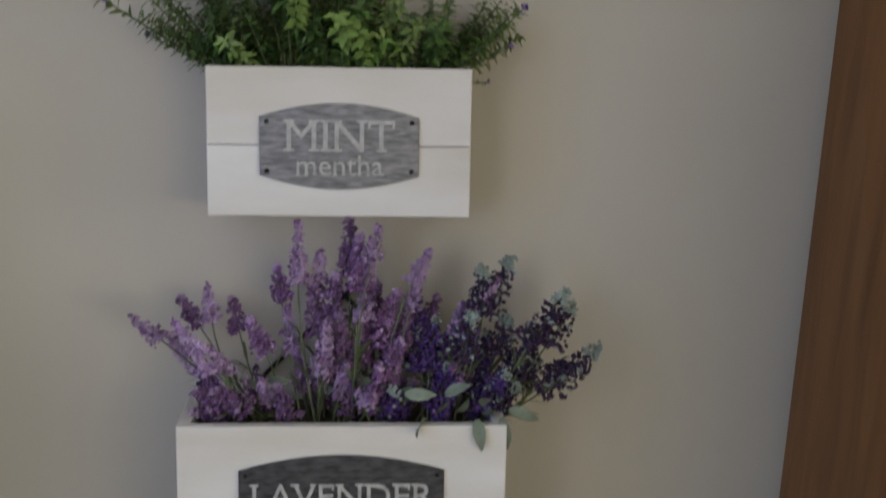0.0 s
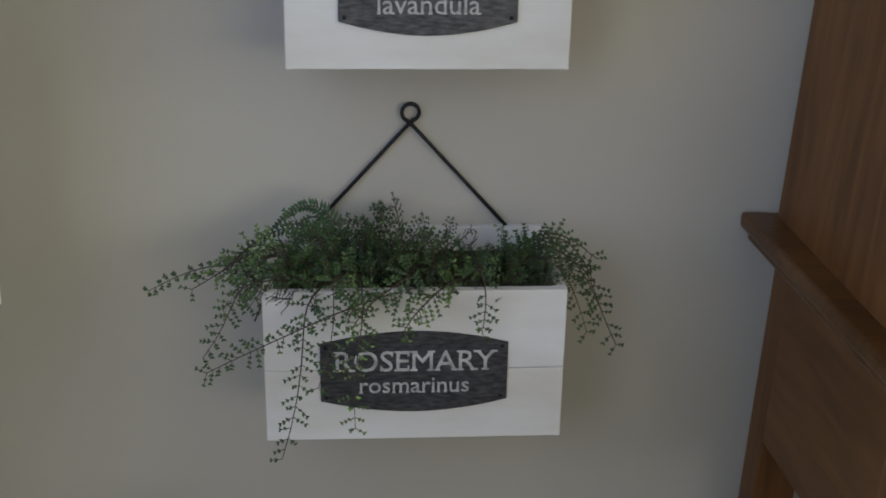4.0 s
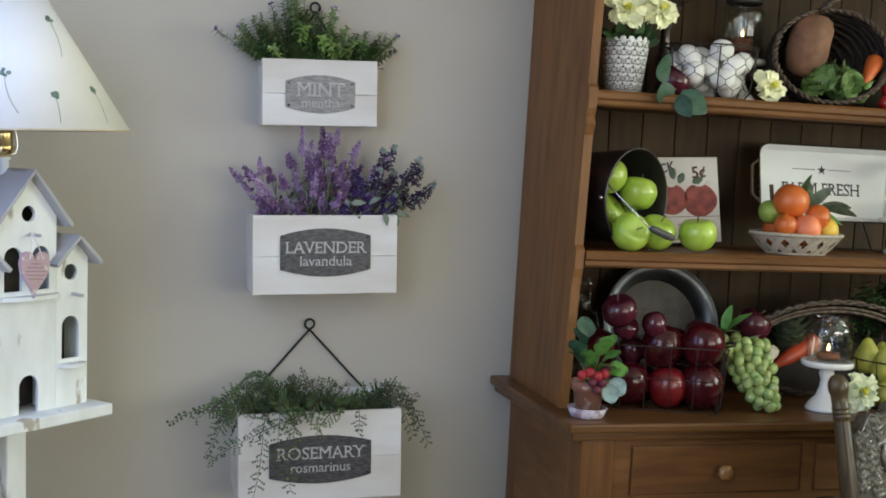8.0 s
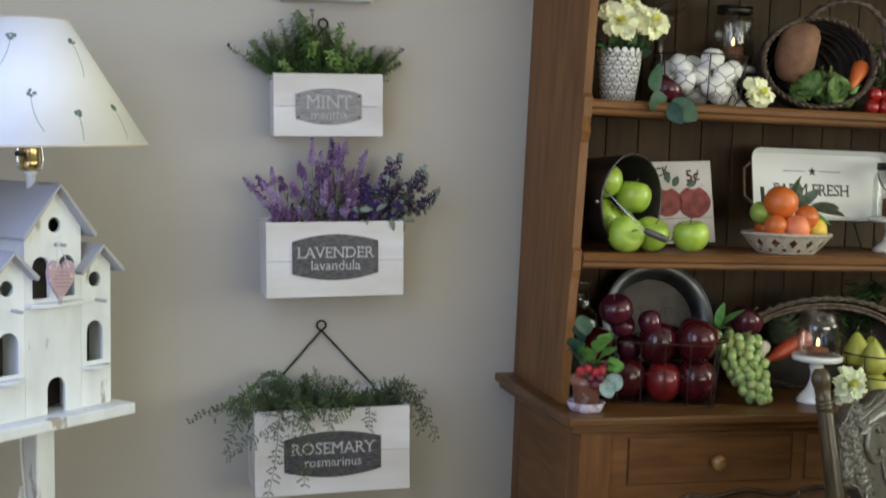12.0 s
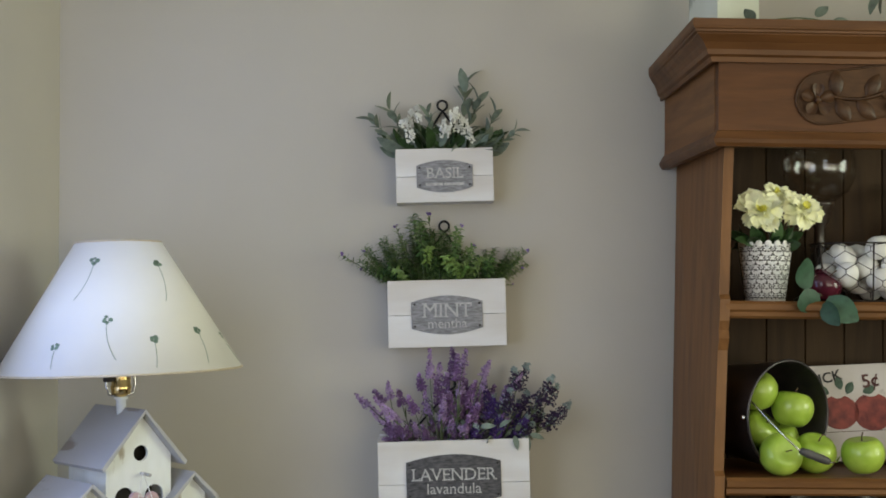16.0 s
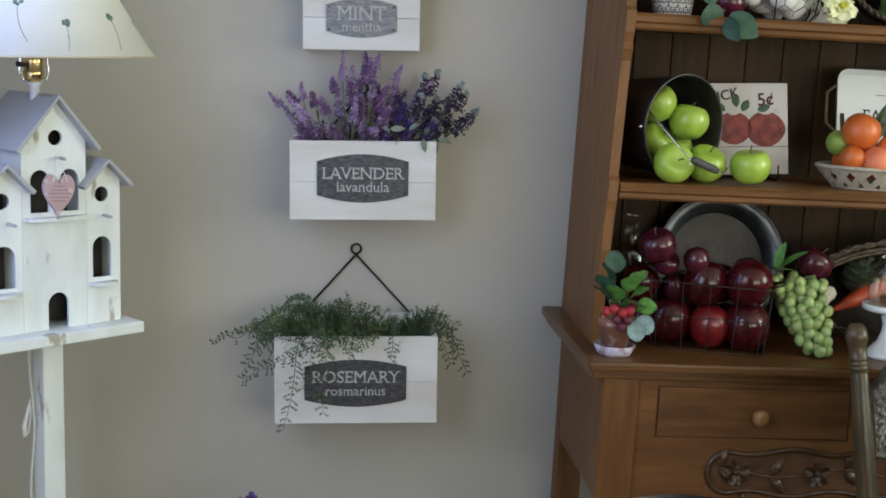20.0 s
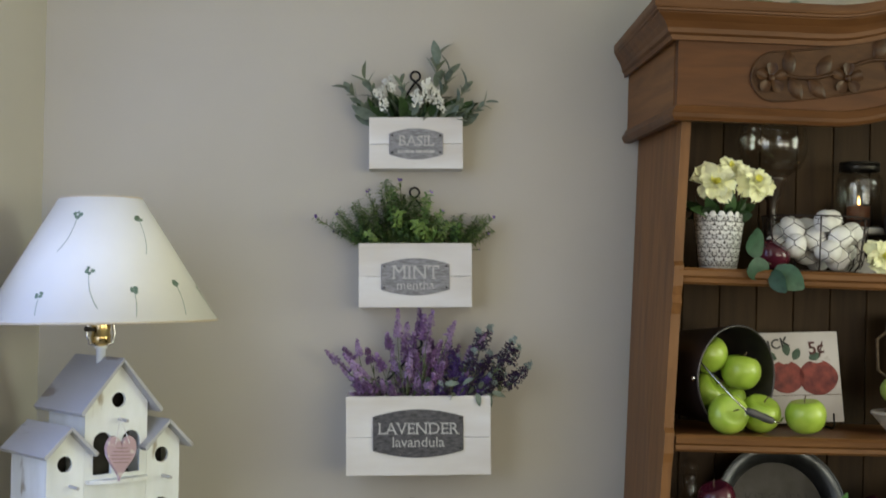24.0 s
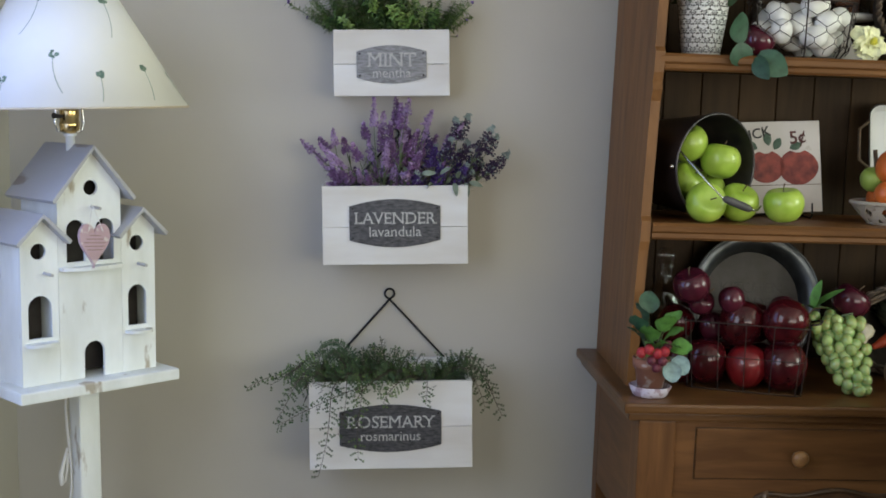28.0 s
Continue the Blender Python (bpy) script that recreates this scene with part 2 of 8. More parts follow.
IRON = material("black_iron_wire", (0.018, 0.018, 0.02), 0.45, 0.6, vary=0.3, scale=60, bump=0.1)
NAIL = material("dark_nail", (0.03, 0.03, 0.03), 0.4, 0.8, vary=0.2, scale=100, bump=0)


# ---- mesh helpers ----
def part(name, bm, mat, parent, label="", m=None, smooth=False):
    """Links a bmesh as one mesh object under a thing or a part."""
    me = bpy.data.meshes.new(name)
    bm.to_mesh(me)
    bm.free()
    return put(name, me, mat, parent, label, m, smooth)


def put(name, me, mat, parent, label="", m=None, smooth=False):
    if mat is not None and not me.materials:
        me.materials.append(mat)
    if smooth:
        me.polygons.foreach_set("use_smooth", [True] * len(me.polygons))
    ob = new(name, me)
    if parent is not None:
        ob.parent = parent
    if m is not None:
        ob.matrix_basis = m
    if label:
        tagged(ob, label)
    return ob


def thing(name, m, label, category, group="", kind=""):
    ob = new(name)
    ob.empty_display_size = 0.05
    ob.matrix_basis = m
    return tagged(ob, label, category, group, kind)


def block(x0, x1, y0, y1, z0, z1, bevel=0.0, seg=2):
    bm = bmesh.new()
    bmesh.ops.create_cube(bm, size=1.0, matrix=Matrix.LocRotScale(((x0 + x1) / 2, (y0 + y1) / 2, (z0 + z1) / 2), None, (abs(x1 - x0), abs(y1 - y0), abs(z1 - z0))))
    if bevel:
        bmesh.ops.bevel(bm, geom=bm.edges[:], offset=bevel, segments=seg, affect="EDGES", profile=0.6)
    return bm


def lathe(profile, n=24, m=None, close=False):
    """Turns (radius, height) pairs round z."""
    verts, faces = [], []
    for r, z in profile:
        for k in range(n):
            a = 2 * math.pi * k / n
            verts.append((r * math.cos(a), r * math.sin(a), z))
    for i in range(len(profile) - 1):
        for k in range(n):
            a, b = i * n + k, i * n + (k + 1) % n
            faces.append((a, b, b + n, a + n))
    if close:
        faces += [tuple(range(n))[::-1], tuple(range((len(profile) - 1) * n, len(profile) * n))]
    return from_lists(verts, faces, m)


def from_lists(verts, faces, m=None):
    me = bpy.data.meshes.new("tmp")
    me.from_pydata(verts, [], faces)
    bm = bmesh.new()
    bm.from_mesh(me)
    bpy.data.meshes.remove(me)
    if m is not None:
        bm.transform(m)
    bmesh.ops.remove_doubles(bm, verts=bm.verts, dist=1e-6)
    bmesh.ops.recalc_face_normals(bm, faces=bm.faces)
    return bm


def tube_lists(points, radius, n=8, ends=True, verts=None, faces=None):
    """A round bar along points; radius is a number or one for each point."""
    verts, faces = ([] if verts is None else verts), ([] if faces is None else faces)
    pts = [Vector(p) for p in points]
    rad = radius if isinstance(radius, (list, tuple)) else [radius] * len(pts)
    base, ref = len(verts), None
    for i, p in enumerate(pts):
        d = (pts[min(i + 1, len(pts) - 1)] - pts[max(i - 1, 0)]).normalized()
        if ref is None:
            ref = d.orthogonal().normalized()
        ref = (ref - d * ref.dot(d)).normalized()
        side = d.cross(ref)
        for k in range(n):
            a = 2 * math.pi * k / n
            verts.append(tuple(p + rad[i] * (math.cos(a) * ref + math.sin(a) * side)))
    for i in range(len(pts) - 1):
        for k in range(n):
            a, b = base + i * n + k, base + i * n + (k + 1) % n
            faces.append((a, b, b + n, a + n))
    if ends:
        faces += [tuple(base + k for k in range(n))[::-1], tuple(base + (len(pts) - 1) * n + k for k in range(n))]
    return verts, faces


def tube(points, radius, n=8, ends=True):
    return from_lists(*tube_lists(points, radius, n, ends))


def ring(cx, cy, cz, r, wire, axis="z", n=32, m=8, sx=1.0, sy=1.0):
    pts = []
    for k in range(n + 1):
        a = 2 * math.pi * k / n
        u, v = r * sx * math.cos(a), r * sy * math.sin(a)
        pts.append({"z": (cx + u, cy + v, cz), "y": (cx + u, cy, cz + v), "x": (cx, cy + u, cz + v)}[axis])
    return tube(pts, wire, m, ends=False)


def prism(outline, y0, y1, bevel=0.0):
    """An outline of (x, z) pairs, as a solid from y0 to y1."""
    n = len(outline)
    verts = [(x, y0, z) for x, z in outline] + [(x, y1, z) for x, z in outline]
    faces = [tuple(range(n)), tuple(range(2 * n - 1, n - 1, -1))] + [(i, i + n, (i + 1) % n + n, (i + 1) % n) for i in range(n)]
    bm = from_lists(verts, faces)
    if bevel:
        edges = [e for e in bm.edges if abs(e.verts[0].co.y - e.verts[1].co.y) < 1e-6]
        bmesh.ops.bevel(bm, geom=edges, offset=bevel, segments=2, affect="EDGES")
    return bm


def merge(*bms):
    out = bmesh.new()
    for b in bms:
        me = bpy.data.meshes.new("tmp")
        b.to_mesh(me)
        b.free()
        out.from_mesh(me)
        bpy.data.meshes.remove(me)
    return out


def ball(r, m=None, u=16, v=10):
    bm = bmesh.new()
    bmesh.ops.create_uvsphere(bm, u_segments=u, v_segments=v, radius=r, matrix=m or Matrix())
    return bm


def sstep(x):
    x = min(1.0, max(0.0, x))
    return x * x * (3 - 2 * x)


def words(body, size, depth=0.0008, align="CENTER", squash=1.0, bold=0.0):
    """Lettering in the built-in font, upright in the x-z plane, facing -y."""
    cu = bpy.data.curves.new("lettering", "FONT")
    cu.body, cu.size, cu.extrude, cu.align_x, cu.align_y, cu.offset = body, size, depth, align, "CENTER", bold
    cu.resolution_u = 3
    ob = bpy.data.objects.new("lettering", cu)
    me = bpy.data.meshes.new_from_object(ob)
    bm = bmesh.new()
    bm.from_mesh(me)
    bm.transform(pose(0, 0, 0, 90) @ Matrix.Diagonal((squash, 1, 1, 1)))
    bpy.data.objects.remove(ob)
    bpy.data.curves.remove(cu)
    bpy.data.meshes.remove(me)
    return bm


# where capitals carry serifs: share of the width, then foot, head, or a beak that hangs from the head or rises from the foot
SERIFS = {"I": "0.5f 0.5h", "M": "0f 1f 0h 1h", "N": "0f 0h 1h", "T": "0.5f 0d 1d", "L": "0f 0h 1u", "A": "0f 1f", "V": "0h 1h", "E": "0f 0h 1u 1d", "D": "0f 0h", "R": "0f 0h 1f", "B": "0f 0h", "S": "1d 0u", "Y": "0.5f 0h 1h", "F": "0f 0h 1d", "H": "0f 1f 0h 1h", "l": "0.5f", "n": "0f 1f", "m": "0f 0.5f 1f", "u": "1f", "d": "1f", "h": "0f 1f", "r": "0f", "i": "0.5f", "a": "1f"}


def serif_words(body, size, depth):
    """Capitals of the built-in font with short serifs set on their stems."""
    def reach(text, k):
        bm = words(text, size, depth, "LEFT")
        xs = [v.co.x for v in bm.verts]
        bm.free()
        return max(xs) if k else max(xs) - min(xs)
    out = words(body, size, depth)
    xs, zs = [v.co.x for v in out.verts], [v.co.z for v in out.verts]
    base, low, high = max(xs) - reach(body, 1), min(zs), max(zs)
    if "S" in body or "O" in body:
        low, high = low + 0.012 * size, high - 0.012 * size
    thick = 0.054 * size
    bars = []
    for i, c in enumerate(body):
        if c == " ":
            continue
        right = base + reach(body[:i + 1], 1)
        half = (0.115 if c.isupper() else 0.070) * size
        wide = reach(c, 0)
        for s in SERIFS.get(c, "").split():
            f, kind = float(s[:-1]), s[-1]
            x = right - wide + wide * f
            if f != 0.5:
                x += (0.045 if kind in "fh" else 0.022) * size * (1 if f == 0 else -1)
            if kind in "fh":
                z = low if kind == "f" else high - thick
                bars.append(block(x - half, x + half, -depth * 0.96, depth * 0.96, z, z + thick))
            else:
                z = low if kind == "u" else high - 0.17 * size
                bars.append(block(x - thick / 2, x + thick / 2, -depth * 0.96, depth * 0.96, z, z + 0.17 * size))
    return merge(out, *bars)


# ---- the room ----
X0, X1, Y0, Y1, H = -0.753, 3.4, -4.3, 0.0, 2.55


def structure(name, bm, mat, label, category="wall"):
    return tagged(part(name, bm, mat, None), label, category, kind="structure")


structure("floor", block(X0 - 0.45, X1 + 0.12, Y0 - 0.12, Y1 + 0.12, -0.08, 0.0), FLOOR, "brown looped carpet covering the whole floor", "floor")
structure("ceiling", block(X0 - 0.45, X1 + 0.12, Y0 - 0.12, Y1 + 0.12, H, H + 0.08), CEILING, "plain matt white painted ceiling", "ceiling")
structure("wall_north", block(X0 - 0.12, X1 + 0.12, Y1, Y1 + 0.12, 0.0, H), WALL, "taupe painted wall behind planters and hutch")


def splay(bm, k=0.06):
    """The side wall opens a little outwards from the corner."""
    for v in bm.verts:
        v.co.x += k * v.co.y
    return bm


def wall_with_window(name, label, along, at, lo, hi, w0, w1, z0, z1, k=0.0):
    """A wall 12 cm thick with one opening; along x (behind) or y (at the side)."""
    def piece(a, b, c, d):
        return block(a, b, at - 0.12, at, c, d) if along == "x" else block(at - 0.12, at, a, b, c, d)
    structure(name, splay(merge(piece(lo, w0, 0, H), piece(w1, hi, 0, H), piece(w0, w1, 0, z0), piece(w0, w1, z1, H)), k), WALL, label)


wall_with_window("wall_south", "taupe painted wall with a wide patio window opening", "x", Y0, X0 - 0.45, X1 + 0.12, 0.5, 3.3, 0.6, 2.35)
wall_with_window("wall_west", "taupe painted wall with a wide side window", "y", X0, Y0, -1.3, -2.5, -1.5, 1.0, 2.25, 0.06)
wall_with_window("wall_west_end", "taupe painted wall with a narrow side window", "y", X0, -1.3, Y1, -1.02, -0.56, 0.85, 2.05, 0.06)
wall_with_window("wall_east", "taupe painted side wall with a window", "y", X1 + 0.12, Y0, Y1, -2.4, -1.0, 1.05, 2.35)
structure("baseboard", block(X0, X1, Y1 - 0.014, Y1, 0.0, 0.09, 0.003), TRIM, "white painted baseboard along the wall", "baseboard")
w = thing("window_1", Matrix(), "white framed patio window that lets daylight in", "window", kind="structure")
part("window_frame", merge(*[block(a, b, Y0 - 0.09, Y0 - 0.04, c, d) for a, b, c, d in ((0.5, 0.55, 0.6, 2.35), (3.25, 3.3, 0.6, 2.35), (0.55, 3.25, 0.6, 0.65), (0.55, 3.25, 2.3, 2.35), (1.875, 1.925, 0.65, 2.3))]), TRIM, w)
w = thing("window_2", Matrix(), "white framed side window that lets daylight in", "window", kind="structure")
part("window_frame", splay(merge(*[block(X0 - 0.09, X0 - 0.04, a, b, c, d) for a, b, c, d in ((-1.02, -0.99, 0.85, 2.05), (-0.59, -0.56, 0.85, 2.05), (-0.99, -0.59, 0.85, 0.88), (-0.99, -0.59, 2.02, 2.05))])), TRIM, w)
part("window_casing", splay(merge(*[block(X0 + 0.0005, X0 + 0.012, a, b, c, d) for a, b, c, d in ((-1.07, -1.02, 0.80, 2.10), (-0.56, -0.52, 0.80, 2.10), (-1.02, -0.56, 0.80, 0.85), (-1.02, -0.56, 2.05, 2.10))])), TRIM, w)
w = thing("window_3", Matrix(), "white framed wide side window that lets daylight in", "window", kind="structure")
part("window_frame", splay(merge(*[block(X0 - 0.09, X0 - 0.04, a, b, c, d) for a, b, c, d in ((-2.5, -2.46, 1.0, 2.25), (-1.54, -1.5, 1.0, 2.25), (-2.46, -1.54, 1.0, 1.04), (-2.46, -1.54, 2.21, 2.25))])), TRIM, w)
w = thing("window_4", Matrix(), "white framed east window that lets daylight in", "window", kind="structure")
part("window_frame", merge(*[block(X1 + 0.04, X1 + 0.09, a, b, c, d) for a, b, c, d in ((-2.4, -2.36, 1.05, 2.35), (-1.04, -1.0, 1.05, 2.35), (-2.36, -1.04, 1.05, 1.09), (-2.36, -1.04, 2.31, 2.35))]), TRIM, w)


# ---- the hutch: a frame of its own, from which all on its shelves is set ----
HUTCH = pose(0.402, -0.025, 0.007, 0, 0, 1.2) @ pose(0, 0, 0, 0, 1.1, 0)
WIDE, HALF = 1.30, 0.65


def arch(x, start, rise):
    x = min(x, WIDE - x)
    return rise * sstep((x - start) / (HALF - start))


def carved_flower(r, petals=5):
    """A small carved blossom in the x-z plane: broad dished petals round a raised eye."""
    verts, faces = [], []
    for k in range(petals):
        a0, base = 2 * math.pi * k / petals + 0.3, len(verts)
        n = 6
        for i in range(n + 1):
            t = i / n
            w = r * 0.46 * math.sin(math.pi * (0.10 + 0.80 * t)) ** 0.7 * (0.45 + 0.6 * t)
            for s in (-1, -0.4, 0.4, 1):
                u, v = r * (0.15 + 0.85 * t) * (1.0 if abs(s) < 0.9 or t < 0.9 else 0.96), s * w
                y = -0.0035 - 0.0035 * math.sin(math.pi * t * 0.8) + (0.0022 if abs(s) < 0.9 else -0.0014 if t > 0.3 else 0.0)
                verts.append((u * math.cos(a0) - v * math.sin(a0), y, u * math.sin(a0) + v * math.cos(a0)))
        for i in range(n):
            for j in range(3):
                q = base + i * 4 + j
                faces.append((q, q + 1, q + 5, q + 4))
    return merge(from_lists(verts, faces), ball(r * 0.22, pose(0, -0.006, 0) @ Matrix.Diagonal((1, 0.7, 1, 1)), 10, 6))


def carved_leaf(length, wide, angle):
    n, verts, faces = 8, [], []
    for i in range(n + 1):
        t = i / n
        w = wide * math.sin(math.pi * t) ** 0.8
        verts += [(length * t, 0.0, w), (length * t, -0.006 * math.sin(math.pi * t) - 0.001, 0.0), (length * t, 0.0, -w)]
    for i in range(n):
        for k in (0, 1):
            a = i * 3 + k
            faces.append((a, a + 3, a + 4, a + 1))
    return from_lists(verts, faces, pose(0, 0, 0, 0, -angle, 0))


def carving(parent, name, x0, z0, x1, z1, tall, wavy, y):
    """A recessed-looking cartouche with a stem, leaves and blossoms in relief."""
    cut = CARVED if wavy else CARVED_FRIEZE
    body = part(name, bmesh.new(), cut, parent, "dark carved panel with blossoms in relief")
    outline = []
    steps = 48
    def mid(t):
        return z0 + (z1 - z0) * (sstep(t) if not wavy else t)
    for i in range(steps + 1):
        t = 0.5 - 0.5 * math.cos(math.pi * i / steps)
        edge = tall / 2 * min(1.0, (1 - (1 - min(t, 1 - t) * 9) ** 2) ** 0.5 if min(t, 1 - t) * 9 < 1 else 1.0)
        outline.append((x0 + (x1 - x0) * t, mid(t), edge * (1 + (0.14 * math.cos(t * 6 * math.pi) if wavy else 0))))
    pts = [(x, mz + e) for x, mz, e in outline] + [(x, mz - e) for x, mz, e in outline[-2:0:-1]]
    bm = prism(pts, y + 0.001, y - 0.0015)
    body.data = bpy.data.meshes.new(name)
    bm.to_mesh(body.data)
    bm.free()
    body.data.materials.append(CARVED_GROUND)
    rim = [(x, y - 0.001, z) for x, z in pts]
    part("carved_rim", tube(rim + [rim[0], rim[1]], 0.0022 if not wavy else 0.0052, 8, ends=False), cut, body, smooth=True)
    stem = [(x0 + (x1 - x0) * t, y - 0.003, mid(t) + 0.10 * tall * math.sin(t * 4 * math.pi + 1.2)) for t in [i / 24 for i in range(1, 24)]]
    part("carved_stem", tube(stem, 0.0026 if wavy else 0.0034, 6), cut, body, smooth=True)
    way = 1 if x1 > x0 else -1
    twigs = ((0.04, 70), (0.05, 15), (0.04, -40), (0.24, 58), (0.25, -52), (0.53, 60), (0.55, -48), (0.80, 55), (0.82, 12), (0.80, -35))
    if not wavy:
        twigs = ((0.14, 92), (0.14, -62), (0.27, 62), (0.26, -48), (0.56, 68), (0.57, -44), (0.84, 82), (0.86, 44), (0.84, 8))
    for t, turn in twigs:
        p = stem[min(22, int(t * 23))]
        part("carved_leaf", carved_leaf(0.040 if wavy else 0.047, 0.0095 if wavy else 0.0125, turn if way > 0 else 180 - turn), cut, body, m=pose(p[0], y - 0.003, p[2]), smooth=True)
    for t in (0.14, 0.34, 0.66, 0.86) if wavy else ():
        i = min(range(len(outline)), key=lambda q: abs(outline[q][0] - (x0 + (x1 - x0) * t)))
        part("carved_drop", ball(0.0062, pose(outline[i][0], y - 0.003, outline[i][1] - outline[i][2] - 0.010), 10, 7), cut, body, smooth=True)
    for t, drop in ((0.11, 0.02), (0.43, 0.0), (0.78, 0.0)) if wavy else ((0.085, -0.04), (0.42, -0.20), (0.70, 0.02)):
        part("carved_blossom", carved_flower(0.024 if wavy else 0.028), cut, body, m=pose(x0 + (x1 - x0) * t, y - 0.002, mid(t) + drop * tall), smooth=True)
    return body


def build_hutch():
    h = thing("hutch", HUTCH, "brown oak hutch with open shelves and carved frieze", "hutch")
    # side boards, stepped forward a little under each shelf
    edge = [(-0.008, 0.850), (-0.285, 0.850), (-0.288, 1.085)]
    for z_top, y_in, y_out in ((1.115, -0.290, -0.284), (1.409, -0.283, -0.278)):
        edge += [(-0.289, z_top - 0.034), (y_in, z_top - 0.020), (y_in - 0.004, z_top - 0.004), (y_in - 0.004, z_top + 0.032), (y_out, z_top + 0.040), (y_out + 0.002, z_top + 0.24)]
    edge += [(-0.276, 1.70), (-0.008, 1.70)]
    for x0 in (-0.012, WIDE - 0.005):
        bm = prism(edge, 0, 0.017)
        bm.transform(Matrix(((0, 1, 0, x0), (1, 0, 0, 0), (0, 0, 1, 0), (0, 0, 0, 1))))
        for v in bm.verts:
            if v.co.y > -0.02:
                v.co.y += 0.012 + 0.018 * min(1.0, (v.co.z - 0.85) / 0.7)
            if x0 < 0:
                v.co.x += (0.019 if v.co.y > -0.02 else 0.036) * (v.co.z - 0.93)
        bmesh.ops.recalc_face_normals(bm, faces=bm.faces)
        part("side_panel", bm, OAK_Z, h)
    # tongue-and-groove back boards
    n = 17
    step = (WIDE - 0.03) / n
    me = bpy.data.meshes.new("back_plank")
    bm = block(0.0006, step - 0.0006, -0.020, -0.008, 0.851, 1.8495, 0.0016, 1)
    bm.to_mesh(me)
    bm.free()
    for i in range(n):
        put("back_plank", me, OAK_BACK_SHADED, h, m=pose(0.015 + i * step, 0, 0))
    # shelves with a moulded lip
    for z, y in ((1.409, -0.268), (1.115, -0.278)):
        part("shelf", block(0.0152, WIDE - 0.0152, y, -0.021, z + 0.004, z + 0.029, 0.001), OAK_X, h)
        lip = [(y + 0.0004, z), (y - 0.012, z), (y - 0.016, z + 0.004), (y - 0.014, z + 0.011), (y - 0.019, z + 0.015), (y - 0.020, z + 0.024), (y - 0.014, z + 0.0295), (y + 0.0004, z + 0.0295)]
        bm = prism(lip, 0, WIDE - 0.0304)
        bm.transform(Matrix(((0, 1, 0, 0.0152), (1, 0, 0, 0), (0, 0, 1, 0), (0, 0, 0, 1))))
        bmesh.ops.recalc_face_normals(bm, faces=bm.faces)
        part("shelf_lip", bm, OAK_X, h, "moulded front lip")
    # frieze board with its waved lower edge
    n = 40
    low = [(x, 1.712 + arch(x, 0.28, 0.092)) for x in [WIDE * i / n for i in range(n + 1)]]
    high = [(x, 1.850 + arch(x, 0.26, 0.094)) for x in [WIDE * i / n for i in range(n + 1)]]
    part("frieze", prism([(x, z) for x, z in low] + high[::-1], -0.300, -0.278), FRIEZE_WOOD, h)
    for x0 in (-0.001, WIDE - 0.021):
        bm = block(x0, x0 + 0.022, -0.2779, 0.018, 1.7005, 1.85)
        for v in bm.verts:
            if v.co.y > 0 and x0 < 0:
                v.co.x -= 0.021
        part("frieze_return", bm, OAK_Y, h)
    part("frieze_top", block(0.0, WIDE, -0.277, -0.008, 1.8505, 1.862), OAK_X, h)

    def sweep(profile, lift, base_y, outset, end):
        """A moulding that turns both corners and follows the frieze's wave."""
        path = [((outset[0] - end[0], 0.020), (-end[1], 0), -end[2]), ((outset[0], base_y), (-1, -1), lift(0.0))]
        path += [((WIDE * i / 60, base_y), (0, -1), lift(WIDE * i / 60)) for i in range(1, 60)]
        path += [((outset[1], base_y), (1, -1), lift(WIDE)), ((outset[1], -0.008), (1, 0), 0.0)]
        k, verts, faces = len(profile), [], []
        for (x, y), (ox, oy), up in path:
            verts += [(x + ox * o, y + oy * o, up + z) for o, z in profile]
        for i in range(len(path) - 1):
            for j in range(k):
                faces.append((i * k + j, i * k + (j + 1) % k, (i + 1) * k + (j + 1) % k, (i + 1) * k + j))
        faces += [tuple(range(k)), tuple(range((len(path) - 1) * k, len(path) * k))]
        return from_lists(verts, faces)

    crown = [(0.0, 1.838), (0.007, 1.838), (0.009, 1.846), (0.016, 1.849), (0.018, 1.857), (0.0255, 1.8675), (0.0385, 1.8785), (0.0385, 1.880), (0.043, 1.8815), (0.0435, 1.885), (0.0465, 1.8865), (0.048, 1.891), (0.048, 1.902), (0.0, 1.902)]
    part("cornice", sweep(crown, lambda x: arch(x, 0.26, 0.094), -0.3004, (-0.0064, WIDE + 0.0064), (0.020, 0.56, 0.013)), MOULDING, h, "moulded waved cornice")
    bead = [(-0.008, 1.696), (0.006, 1.696), (0.011, 1.702), (0.0125, 1.708), (0.008, 1.715), (0.004, 1.722), (0.0, 1.724)]
    part("frieze_bead", sweep(bead, lambda x: arch(x, 0.28, 0.092), -0.3004, (0.001, WIDE - 0.001), (0.022, 0.9, 0.004)), MOULDING, h)
    carving(h, "carved_panel", 0.131, 1.779, 0.541, 1.832, 0.088, False, -0.3006)
    carving(h, "carved_panel", WIDE - 0.125, 1.778, WIDE - 0.535, 1.832, 0.088, False, -0.3006)
    # base
    slab = merge(block(-0.044, WIDE + 0.044, -0.412, 0.018, 0.832, 0.850, 0.005), block(-0.034, WIDE + 0.034, -0.401, 0.014, 0.818, 0.8318, 0.003))
    for v in slab.verts:
        if v.co.x < 0 and v.co.y > -0.1:
            v.co.x, v.co.z = v.co.x - 0.008, v.co.z + 0.007
    part("countertop", slab, COUNTER_WOOD, h)
    for x0 in (-0.012, WIDE - 0.008):
        part("base_side", block(x0, x0 + 0.02, -0.331, -0.051, 0.600, 0.8178), OAK_Y, h)
